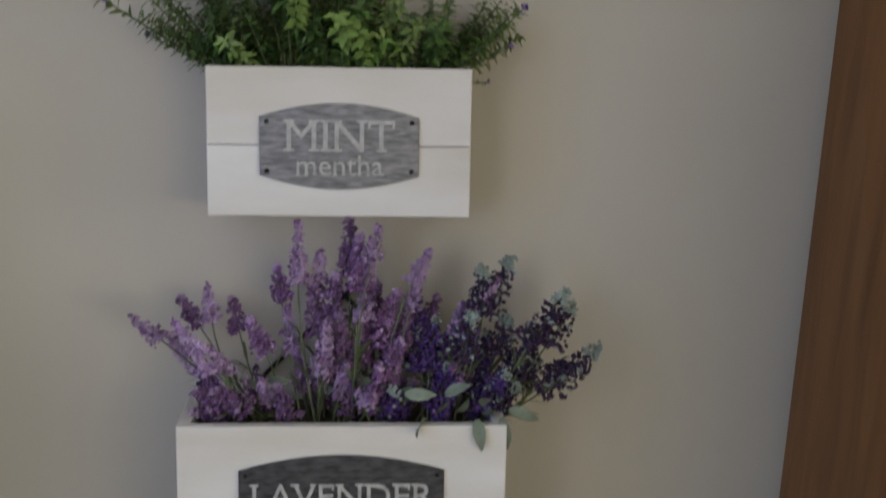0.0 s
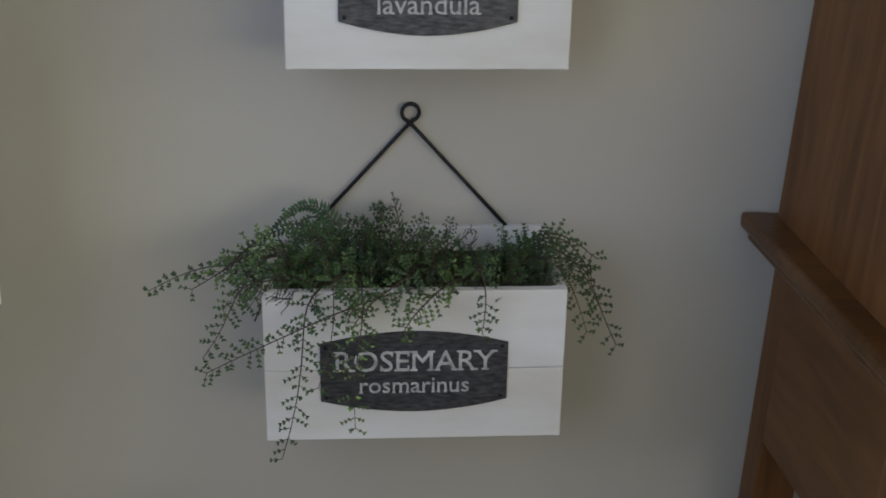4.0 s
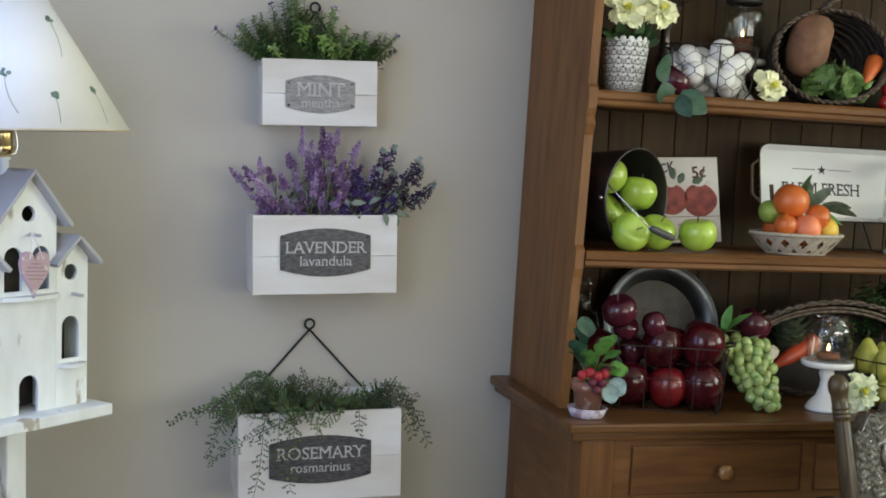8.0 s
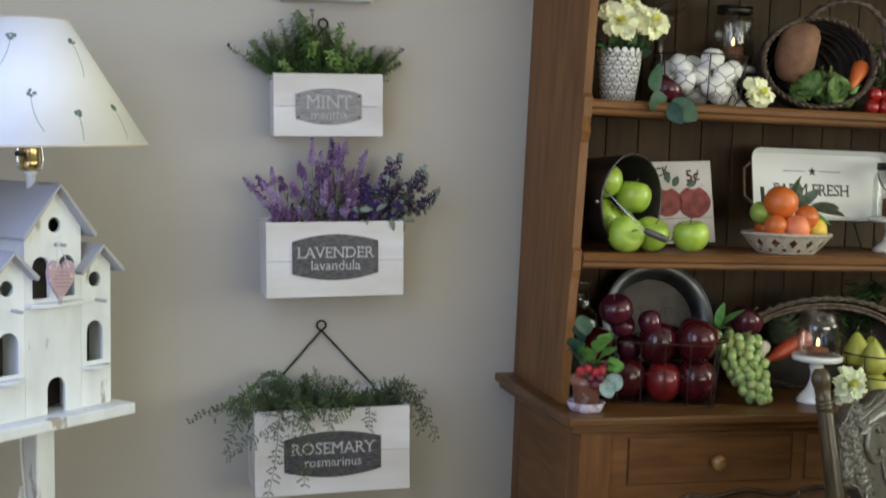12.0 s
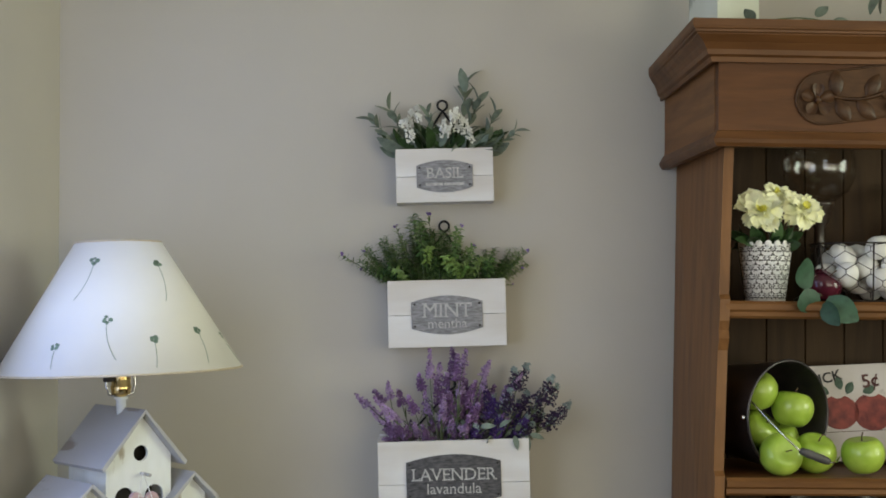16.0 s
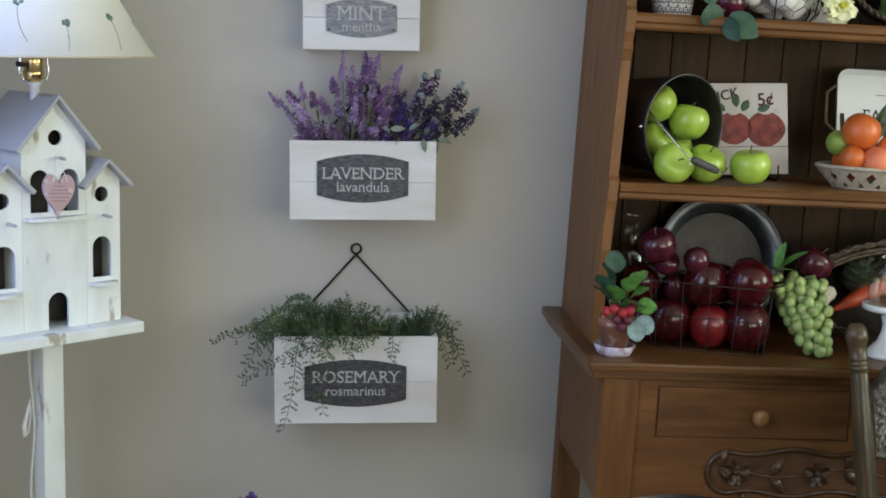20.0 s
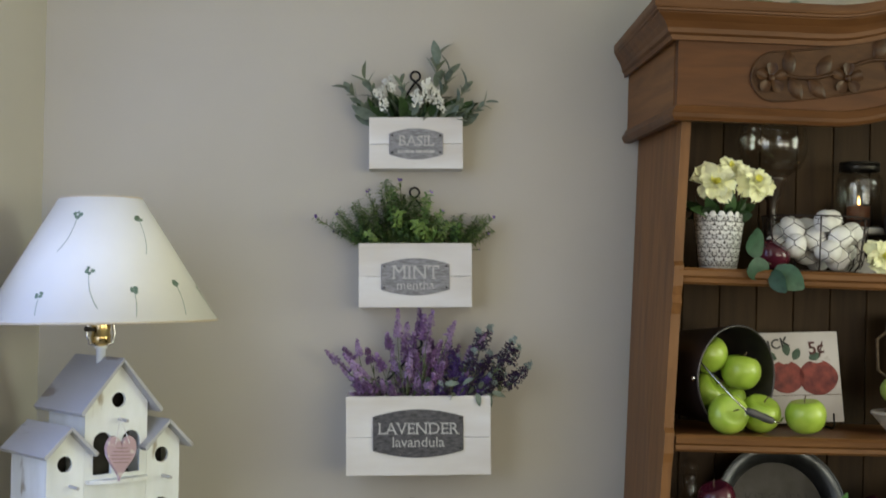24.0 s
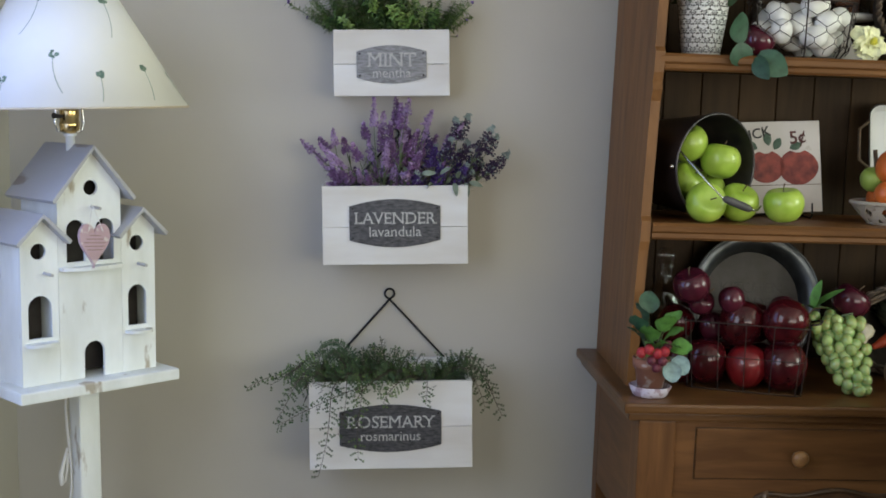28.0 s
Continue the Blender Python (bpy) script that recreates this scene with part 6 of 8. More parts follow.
def build_egg_basket():
    cx, cy = 0.297, -0.178
    b = thing("wire_basket", on_hutch(cx, cy, S1), "round chicken wire basket filled with white eggs", "basket")
    R0, R1, HT = 0.084, 0.099, 0.100
    sq = 0.80
    def at(a, t):
        r = R0 + (R1 - R0) * t ** 0.6
        if t < 0.12:
            r *= 0.93 + 0.07 * t / 0.12
        return Vector((r * math.cos(a), sq * r * math.sin(a), 0.002 + HT * t))
    for t in (0.0, 1.0):
        pts = [at(2 * math.pi * k / 40, t) for k in range(41)]
        part("hoop", tube(pts, 0.0017, 6, ends=False), WIRE, b, smooth=True)
    for k in range(6):
        a = 2 * math.pi * k / 6 + 0.35
        part("rib", tube([at(a, t / 8) for t in range(9)], 0.0015, 6), WIRE, b, smooth=True)
    # hexagonal netting
    verts, faces = [], []
    N, M = 14, 5
    for row in range(M):
        for k in range(N):
            da = 2 * math.pi / N
            a = (k + 0.5 * (row % 2)) * da
            t0 = row / M
            tube_lists([at(a, t0 + 0.06), at(a, t0 + 0.14)], 0.0008, 3, False, verts, faces)
            for s in (-0.5, 0.5):
                tube_lists([at(a, t0 + 0.14), at(a + s * da, min(1.0, t0 + 0.26))], 0.0008, 3, False, verts, faces)
    part("netting", from_lists(verts, faces), WIRE, b, "fine hexagonal chicken wire")
    part("base_mesh", merge(*[tube([(-0.08, y, 0.002), (0.08, y, 0.002)], 0.0008, 4) for y in (-0.03, -0.01, 0.01, 0.03)]), WIRE, b)
    rnd = random.Random(4)
    egg = shared("egg", "egg", lambda: lathe([(0.0208 * math.sin(math.pi * i / 12) * (1 - 0.10 * math.cos(math.pi - math.pi * i / 12)), -0.0252 * math.cos(math.pi * i / 12)) for i in range(13)], 18), EGG)
    spots, tries = [], 0
    while len(spots) < 26 and tries < 6000:
        tries += 1
        z = 0.023 + 0.080 * rnd.random() ** 1.3
        r, t = (0.058 if z < 0.04 else 0.070 if z < 0.075 else 0.054) * rnd.random() ** 0.5, rnd.uniform(0, 6.28)
        p = Vector((r * math.cos(t), sq * r * math.sin(t), z))
        if all((p - q).length > 0.0385 for q in spots):
            spots.append(p)
    for x, y, z in spots:
        lone("egg", egg, on_hutch(cx + x, cy + y, S1 + z) @ pose(0, 0, 0, rnd.uniform(30, 120), rnd.uniform(-40, 40), rnd.uniform(0, 360)), "plain white egg heaped in a wire basket", "egg", "eggs in the wire basket")


def knobbly(bm):
    """Dents and swells over a root, and a slight bend."""
    for v in bm.verts:
        k = 1 + 0.03 * math.sin(v.co.x * 95 + v.co.z * 60) * math.cos(v.co.z * 88 + v.co.y * 70) + 0.012 * math.sin(v.co.z * 240)
        v.co.x, v.co.y = v.co.x * k + 0.9 * v.co.z ** 2, v.co.y * k
    return bm


def build_top_shelf():
    build_flower_pot()
    build_goblet()
    build_egg_basket()
    fruit("plum", PLUM, 0.0305, 0.203, -0.225, S1 + 0.0282, "dark red plum beside the egg basket", tilt=(20, 30, 0))
    sprig = thing("leaf_sprig", on_hutch(0.190, -0.262, S1), "dark green leaf sprig hanging over the shelf edge", "leaves")
    part("twig", tube(curve((0.0, 0.04, 0.006), (-0.010, -0.020, 0.010), (0, 0, 0.006), 6), 0.0014, 6), TWIG, sprig)
    lf = single_leaf(LEAF_BLUE, 0.056, 0.022, 0.25)
    for x, y, z, d, s in ((-0.030, -0.018, 0.022, (-0.35, -0.25, 0.9), 1.0), (-0.012, -0.02, 0.004, (-0.8, -0.2, -0.1), 0.95), (-0.004, -0.026, 0.002, (0.75, -0.5, -0.55), 1.05), (-0.008, -0.028, -0.002, (0.15, -0.4, -0.6), 0.8)):
        put("leaf", lf, None, sprig, m=aim((x, y, z), d, 78) @ Matrix.Scale(s, 4))
    pedestal(on_hutch(0.413, -0.095, S1), 0.052, 0.091, "small white pedestal stand under a candle jar")
    candle_jar(on_hutch(0.413, -0.095, S1 + 0.0895), 0.044, 0.127, True, "glass jar with dark lid and lit candle", wax=0.34)
    f = thing("loose_blossom", on_hutch(0.405, -0.232, S1), "pale yellow blossom lying on the shelf", "flower")
    blossom(f, pose(0, 0, 0.030, 72, 0, 10), 0.034, 11)
    # the round wicker basket on its side
    bx, by, bz, br = 0.553, -0.205, S1 + 0.1005, 0.110
    bk = thing("wicker_basket", on_hutch(bx, by, bz, rx=-6, rz=-10), "dark round wicker basket on its side", "basket")
    sx, sz = 1.08, 0.84
    def rim(a, k, y):
        return (sx * br * k * math.cos(a), y, sz * br * k * math.sin(a))
    for i in range(9):
        t = i / 8
        k = (1 - t ** 2.6 * 0.55)
        pts = [rim(2 * math.pi * j / 44, k * (1 + 0.012 * math.sin(j * 11 + i * math.pi)), 0.125 * t) for j in range(45)]
        part("weave_ring", tube(pts, 0.0045 if i else 0.0050, 6, ends=False), WICKER if i == 0 else WICKER_SHADED, bk, smooth=True)
    verts, faces = [], []
    n, rows = 44, 10
    for i in range(rows + 1):
        t = i / rows
        for j in range(n):
            verts.append(rim(2 * math.pi * j / n, (1 - t ** 2.6 * 0.55) * 1.035, 0.128 * t))
    for i in range(rows):
        for j in range(n):
            faces.append((i * n + j, i * n + (j + 1) % n, (i + 1) * n + (j + 1) % n, (i + 1) * n + j))
    faces.append(tuple(rows * n + j for j in range(n)))
    part("basket_wall", from_lists(verts, faces), WICKER_SHADED, bk, smooth=True)
    for k in (0, 1):  # the twisted braid of the rim
        pts = []
        for j in range(133):
            a = 2 * math.pi * j / 132
            tw = a * 24 + math.pi * k
            pts.append(rim(a, 1 + 0.028 * math.cos(tw), -0.004 + 0.0036 * math.sin(tw)))
        part("rim_braid", tube(pts, 0.0034, 5, ends=False), WICKER, bk, smooth=True)
    for k in (0, 1):
        pts = []
        for j in range(70):
            t = j / 69
            a = radians(108 - 108 * t)
            lift = 1 + 0.34 * math.sin(math.pi * t)
            tw = t * 40 + math.pi * k
            pts.append(((sx * br * math.cos(a) * lift * 0.98 + 0.0035 * math.cos(tw) + 0.006), -0.006 - 0.020 * math.sin(math.pi * t) + 0.0035 * math.sin(tw), sz * br * math.sin(a) * (1 + 0.52 * math.sin(math.pi * t)) + 0.003 * math.sin(tw)))
        part("handle_strand", tube(pts, 0.0045, 6), WICKER, bk, smooth=True)
    rnd = random.Random(6)
    lone("potato", shared("potato", "potato", lambda: knobbly(lathe([(0, -0.063), (0.020, -0.0615), (0.034, -0.053), (0.0415, -0.036), (0.044, -0.012), (0.0445, 0.014), (0.042, 0.036), (0.034, 0.053), (0.021, 0.0615), (0, 0.064)], 24, Matrix.Diagonal((1, 0.82, 1, 1)))), POTATO), on_hutch(0.520, -0.172, S1 + 0.122) @ pose(0, 0, 0, 8, 6, 0), "large brown potato inside the wicker basket", "potato")
    lt = thing("lettuce", on_hutch(0.578, -0.208, S1 + 0.020), "crumpled green lettuce head in the basket", "lettuce")
    verts, faces = [], []
    nn = 7
    for a in range(nn + 1):
        for b in range(nn + 1):
            u, v = a / nn - 0.5, b / nn
            verts.append((u * 0.05 * math.sin(math.pi * (0.2 + 0.7 * v)), 0.006 * math.sin(u * 19 + v * 7) + 0.02 * v * v, 0.045 * v + 0.004 * math.sin(u * 23)))
    for a in range(nn):
        for b in range(nn):
            q = a * (nn + 1) + b
            faces.append((q, q + 1, q + nn + 2, q + nn + 1))
    lf = mesh_of("lettuce_leaf", verts, faces, [LETTUCE], smooth=True)
    for i in range(26):
        put("lettuce_leaf", lf, None, lt, m=pose(rnd.uniform(-0.05, 0.05), rnd.uniform(-0.02, 0.03), rnd.uniform(0.0, 0.028), rnd.uniform(-70, 50), rnd.uniform(-50, 50), rnd.uniform(0, 360)) @ Matrix.Scale(rnd.uniform(0.7, 1.1), 4))
    def carrot(p0, p1, r, mat, label):
        p0, p1 = Vector(p0), Vector(p1)
        c = thing("carrot", on_hutch(*p0), label, "carrot")
        d = p1 - p0
        ln = d.length
        part("root", lathe([(0, 0), (r * 0.18, 0.002), (r * 0.55, ln * 0.3), (r * 0.92, ln * 0.72), (r, ln * 0.9), (r * 0.6, ln * 0.985), (0, ln)], 18, aim((0, 0, 0), d)), mat, c, smooth=True)
        for k in range(4):
            e = d.normalized() * ln
            part("green_top", tube([e - d * 0.03, e + d.normalized() * 0.02 + Vector((0.006 * (k - 1.5), 0.004 * k, 0.006)), e + d.normalized() * 0.045 + Vector((0.012 * (k - 1.5), 0.01 * k, 0.014))], 0.0012, 5), STEM, c)
    carrot((0.614, -0.228, S1 + 0.046), (0.664, -0.195, S1 + 0.104), 0.0185, CARROT, "orange carrot leaning in the wicker basket")
    for x, y, z in ((0.664, -0.236, 0), (0.692, -0.240, 0), (0.716, -0.228, 0), (0.744, -0.236, 0), (0.690, -0.205, 0), (0.676, -0.226, 0.026), (0.704, -0.222, 0.026), (0.728, -0.206, 0.004), (0.770, -0.232, 0)):
        fruit("cherry_tomato", TOMATO, 0.0150, x, y, S1 + 0.0142 + z, "small glossy red cherry tomato", "cherry tomatoes", tilt=(rnd.uniform(-60, 60), rnd.uniform(-40, 40), 0), stem=False, shape=(0.95, 0.08, 0.04, 0.0))
    for x, y in ((0.80, -0.15), (0.86, -0.19), (0.91, -0.14)):
        fruit("beet", PLUM, 0.036, x, y, S1 + 0.033, "dark red beet among green tops", "beets", tilt=(20, 10, 0), stem=False)
    greens(on_hutch(0.80, -0.10, S1), 0.21, 60, GREEN_DEEP, "curly dark green parsley behind the basket", rnd)
    greens(on_hutch(0.78, -0.17, S1), 0.10, 50, GREEN_DEEP, "dark green beet tops on the shelf", rnd)


def greens(m, tall, count, mat, label, rnd):
    g = thing("leafy_greens", m, label, "greens")
    me = leafy_mesh("green_sprig", tall * 0.75, 26, 0.020, 0.006, [mat, GREEN], rnd, lean=0.5)
    for i in range(count // 3):
        a = rnd.uniform(0, 6.28)
        put("green_sprig", me, None, g, m=aim((rnd.uniform(-0.02, 0.02), rnd.uniform(-0.012, 0.012), 0.0), (0.45 * math.cos(a), 0.25 * math.sin(a), 1), rnd.uniform(0, 360)) @ Matrix.Scale(rnd.uniform(0.7, 1.25), 4))


build_top_shelf()

# -- middle shelf --
S2 = 1.1447


def easel(m, w, h, label):
    e = thing("plate_easel", m, label, "easel")
    for s in (-1, 1):
        pts = [(s * w, -0.030, 0.030), (s * w, -0.034, 0.008), (s * w, -0.026, 0.0013), (s * w, 0.018, 0.0013), (s * w * 0.8, 0.030, h * 0.5), (s * w * 0.15, 0.036, h)]
        part("easel_wire", tube(pts, 0.0017, 6), IRON, e, smooth=True)
    part("easel_bar", tube([(-w, 0.014, 0.0031), (w, 0.014, 0.0031)], 0.0016, 6), IRON, e)
    return e


def build_middle_shelf():
    rnd = random.Random(17)
    # the bucket lies on its side, its mouth to the right
    mouth = on_hutch(0.142, -0.222, S2 + 0.0970) @ pose(0, 0, 0, 0, 0, 28) @ pose(0, 0, 0, 90)
    b = thing("bucket", mouth, "black tin bucket lying on its side, spilling apples", "bucket")
    prof = [(0.0, -0.128), (0.076, -0.128), (0.079, -0.124), (0.0915, -0.003), (0.0935, 0.0), (0.0925, 0.002), (0.0905, 0.001), (0.0895, -0.003), (0.077, -0.122), (0.074, -0.1255), (0.0, -0.1255)]
    prof = [(r * 1.03, z * 1.08) for r, z in prof]
    part("bucket_body", lathe(prof, 48), BLACK_TIN, b, smooth=True)
    part("bucket_rim", ring(0, 0, 0, 0.0948, 0.0026, n=48, m=8), BLACK_TIN, b, smooth=True)
    for s in (-1, 1):
        part("bail_ear", ball(0.005, pose(s * 0.0968, 0, -0.008), 10, 6), STEEL, b, smooth=True)
    # bail: hangs from the upper left ear, down across the mouth to the grip
    back = mouth.inverted() @ HUTCH
    pts = [(0.063, -0.236, 1.278), (0.075, -0.250, 1.262), (0.088, -0.268, 1.244), (0.114, -0.294, 1.212), (0.134, -0.302, 1.192), (0.190, -0.296, 1.171), (0.204, -0.282, 1.170), (0.216, -0.262, 1.176)]
    part("bail", tube(pts, 0.0016, 6), STEEL, b, "bent steel wire bail", m=back, smooth=True)
    d = Vector(pts[5]) - Vector(pts[4])
    grip = [Vector(pts[4]) + d * k for k in (0.04, 0.12, 0.3, 0.5, 0.7, 0.88, 0.96)]
    part("grip", tube(grip, [0.0045, 0.0065, 0.0075, 0.0070, 0.0075, 0.0065, 0.0045], 12), material("grey_grip_wood", (0.07, 0.065, 0.065), 0.5, vary=0.3, scale=60, bump=0.4), b, "dark turned handle grip", m=back, smooth=True)
    g = "green apples by the bucket"
    for x, y, z, t in ((0.118, -0.254, 0.034, (70, 20, 0)), (0.186, -0.226, 0.0335, (25, 10, 0)), (0.263, -0.246, 0.0335, (6, -8, 0)), (0.160, -0.188, 0.106, (-8, 12, 0)), (0.100, -0.180, 0.136, (15, -20, 0)), (0.102, -0.172, 0.066, (30, 40, 0)), (0.150, -0.135, 0.050, (20, 0, 0))):
        fruit("apple", APPLE_GREEN, 0.0365, x, y, S2 + z, "shiny green apple beside the tipped bucket", g, tilt=t)
    # apple sign on its easel
    easel(on_hutch(0.300, -0.110, S2), 0.055, 0.10, "black wire easel holding the apple sign")
    s = thing("sign", on_hutch(0.304, -0.112, S2 + 0.0075, rx=-9, ry=-3), "white painted board with two red apples", "sign")
    part("board", block(-0.080, 0.080, -0.009, 0.0, 0.0, 0.174, 0.0015), SIGN_BOARD, s)
    part("board_joint", block(-0.080, 0.080, -0.0096, -0.0091, 0.052, 0.0532), TWIG, s)
    for x, z, r in ((-0.026, 0.088, 0.034), (0.036, 0.086, 0.037)):
        part("painted_apple", prism([(x + r * 1.02 * math.cos(a) * (1 + 0.04 * math.cos(3 * a)), z + r * 0.92 * math.sin(a) - (0.006 if abs(a - math.pi / 2) < 0.3 else 0)) for a in [2 * math.pi * k / 26 for k in range(26)]], -0.0098, -0.0092), RED_INK, s)
    for x, z, a in ((-0.042, 0.122, 150), (-0.010, 0.120, 60), (0.020, 0.122, 20), (-0.020, 0.128, 100)):
        lf = carved_leaf(0.026, 0.008, a)
        lf.transform(Matrix.Diagonal((1, 0.12, 1, 1)))
        part("painted_leaf", lf, GREEN_INK, s, m=pose(x, -0.0095, z))
    bm = words("PICK", 0.027, 0.0003, bold=0.0004)
    bm.transform(pose(-0.044, -0.0096, 0.150, 0, -12, 0))
    part("lettering", bm, BLACK_INK, s)
    bm = words("5\u00a2", 0.034, 0.0003, bold=0.0006)
    bm.transform(pose(0.036, -0.0096, 0.142, 0, -6, 0))
    part("lettering", bm, MAROON_INK, s)
    # enamel tray on a larger easel
    easel(on_hutch(0.655, -0.086, S2), 0.120, 0.15, "black wire easel holding the enamel tray")
    tr = thing("enamel_tray", on_hutch(0.650, -0.092, S2 + 0.060, rx=-10), "white enamel tray with worn rim and lettering", "tray")
    W, Ht, rr = 0.175, 0.158, 0.018
    def rounded(w, z0, z1, r, n=5):
        out = []
        for cx, cz, a0 in ((w - r, z0 + r, -90), (w - r, z1 - r, 0), (-w + r, z1 - r, 90), (-w + r, z0 + r, 180)):
            out += [(cx + r * math.cos(radians(a0 + 90 * k / n)), cz + r * math.sin(radians(a0 + 90 * k / n))) for k in range(n + 1)]
        return out
    part("tray_floor", prism(rounded(W - 0.010, 0.010, Ht - 0.010, rr), -0.002, 0.0), ENAMEL, tr)
    outer, inner = rounded(W, 0.0, Ht, rr + 0.006), rounded(W - 0.0102, 0.0102, Ht - 0.0102, rr)
    n = len(outer)
    verts = [(x, -0.020, z) for x, z in outer] + [(x, -0.0002, z) for x, z in inner]
    part("tray_wall", from_lists(verts, [(i, (i + 1) % n, (i + 1) % n + n, i + n) for i in range(n)]), ENAMEL, tr, smooth=True)
    edge = [(x, -0.020, z) for x, z in outer]
    part("tray_rim", tube(edge + [edge[0]], 0.0016, 6, ends=False), LID, tr, "dark worn enamel rim", smooth=True)
    for sgn in (-1, 1):
        pts = [(sgn * (W + 0.001), -0.020, Ht / 2 + 0.045), (sgn * (W + 0.022), -0.026, Ht / 2 + 0.030), (sgn * (W + 0.024), -0.028, Ht / 2 - 0.030), (sgn * (W + 0.001), -0.020, Ht / 2 - 0.045)]
        part("tray_handle", tube(pts, 0.003, 8), LID if sgn > 0 else TWIG, tr, "dark wire tray handle", smooth=True)
    bm = serif_words("FARM FRESH", 0.037, 0.0003)
    bm.transform(pose(-0.020, -0.0026, 0.068) @ Matrix.Diagonal((0.92, 1, 1, 1)))
    part("lettering", bm, BLACK_INK, tr)
    star = [((0.011 if k % 2 == 0 else 0.0045) * math.sin(math.pi * k / 5), (0.011 if k % 2 == 0 else 0.0045) * math.cos(math.pi * k / 5)) for k in range(10)]
    part("star", prism(star, -0.0028, -0.0022), BLACK_INK, tr, m=pose(-0.017, 0, 0.110))
    for x0, x1, z in ((-0.088, -0.033, 0.110), (-0.001, 0.054, 0.110), (-0.043, 0.037, 0.040)):
        part("printed_line", block(x0, x1, -0.0027, -0.0021, z, z + 0.0012), BLACK_INK, tr)
    # lattice bowl of oranges
    bx, by = 0.502, -0.205
    bowl = thing("lattice_bowl", on_hutch(bx, by, S2), "white woven lattice bowl full of oranges", "bowl")
    def wall(a, t):
        r = 0.062 + (0.095 - 0.062) * t ** 0.85
        return Vector((r * math.cos(a), 0.72 * r * math.sin(a), 0.003 + 0.036 * t))
    for k in range(14):
        a = 2 * math.pi * k / 14
        for lean in (-1, 1):
            verts, faces = [], []
            for i in range(6):
                t = i / 5
                c = a + lean * 0.42 * t
                for w in (-0.115, 0.115):
                    for o in (0.0, 0.0022):
                        v = wall(c + w, t)
                        verts.append(tuple(v + Vector((v.x, v.y, 0)).normalized() * (o + (0.0012 if lean > 0 else 0))))
            for i in range(5):
                q = i * 4
                faces += [(q, q + 2, q + 6, q + 4), (q + 1, q + 5, q + 7, q + 3), (q, q + 4, q + 5, q + 1), (q + 2, q + 3, q + 7, q + 6)]
            part("slip", from_lists(verts, faces), LATTICE, bowl)
    verts = [tuple(wall(2 * math.pi * j / 48, t) * k) for t, k in ((0.74, 0.985), (0.74, 1.035), (1.0, 1.03), (1.0, 0.985)) for j in range(48)]
    part("bowl_band", from_lists(verts, [(r * 48 + j, r * 48 + (j + 1) % 48, (r + 1) % 4 * 48 + (j + 1) % 48, (r + 1) % 4 * 48 + j) for r in range(4) for j in range(48)]), LATTICE, bowl, smooth=True)
    part("bowl_rim", tube([wall(2 * math.pi * j / 48, 1.0) for j in range(49)], 0.0042, 8, ends=False), LATTICE, bowl, smooth=True)
    part("bowl_floor", lathe([(0, 0.0), (0.064, 0.0), (0.066, 0.004), (0, 0.004)], 28, Matrix.Diagonal((1, 0.72, 1, 1))), LATTICE, bowl)
    o = "fruit in the lattice bowl"
    for nm, mat, r, x, y, z, lab in (("orange", ORANGE, 0.0375, -0.020, -0.020, 0.112, "large orange on top of the lattice bowl"), ("mandarin", ORANGE, 0.0265, 0.034, -0.036, 0.080, "small bright mandarin in the lattice bowl"), ("mandarin", ORANGE, 0.0245, -0.042, -0.040, 0.060, "small bright mandarin in the lattice bowl"), ("peach", APRICOT, 0.030, 0.004, -0.046, 0.054, "pinkish orange peach in the lattice bowl"), ("lemon", LEMON, 0.0255, 0.060, -0.032, 0.052, "yellow lemon in the lattice bowl"), ("lime", LIME, 0.025, -0.050, 0.008, 0.086, "green lime in the lattice bowl"), ("orange", ORANGE, 0.034, -0.02, 0.02, 0.045, "orange low in the lattice bowl"), ("orange", ORANGE, 0.034, 0.042, 0.02, 0.046, "orange low in the lattice bowl")):
        fruit(nm, mat, r * 0.93, bx - 0.010 + x * 0.95, by + y, S2 + 0.004 + z * 0.90, lab, o, tilt=(rnd.uniform(-40, 40), rnd.uniform(-40, 40), 0), stem=False, shape=(0.97, 0.04, 0.02, 0.0))
    sp = thing("orange_leaves", on_hutch(bx + 0.014, by, S2 + 0.090), "dull green leaves tucked behind the oranges", "leaves")
    part("twig", tube([(0.0, 0.01, -0.02), (0.01, 0.01, 0.03), (0.05, 0.0, 0.028)], 0.0014, 5), TWIG, sp)
    lf = single_leaf(GREEN_GREY, 0.060, 0.015, 0.15)
    lf2 = single_leaf(GREEN, 0.060, 0.016, 0.2)
    for x, y, z, d, q in ((-0.004, 0.0, 0.010, (0.05, 0, 1), lf2), (0.012, 0.0, 0.002, (0.55, -0.2, 0.75), lf), (0.03, -0.01, 0.006, (1, -0.25, 0.12), lf), (0.02, -0.01, -0.006, (0.9, -0.3, -0.22), lf2), (0.0, 0.006, 0.004, (0.3, 0.2, 1), lf), (0.046, -0.01, 0.0, (1, -0.2, -0.05), lf)):
        put("leaf", q, None, sp, m=aim((x, y, z), d, rnd.uniform(-40, 40)))
    part("brown_stick", tube([(-0.058, 0.01, -0.05), (-0.063, 0.016, 0.01), (-0.066, 0.02, 0.045)], 0.0042, 8), TWIG, sp, "thick brown cane end")
    pedestal(on_hutch(0.790, -0.150, S2), 0.050, 0.075, "small white pedestal stand under a candle jar")
    j = candle_jar(on_hutch(0.790, -0.150, S2 + 0.0735), 0.043, 0.118, True, "glass jar with dark rim and lit candle", wax=0.36, neck=0.80)
    wire_bail(j, 0.045, 0.098, 0.05)
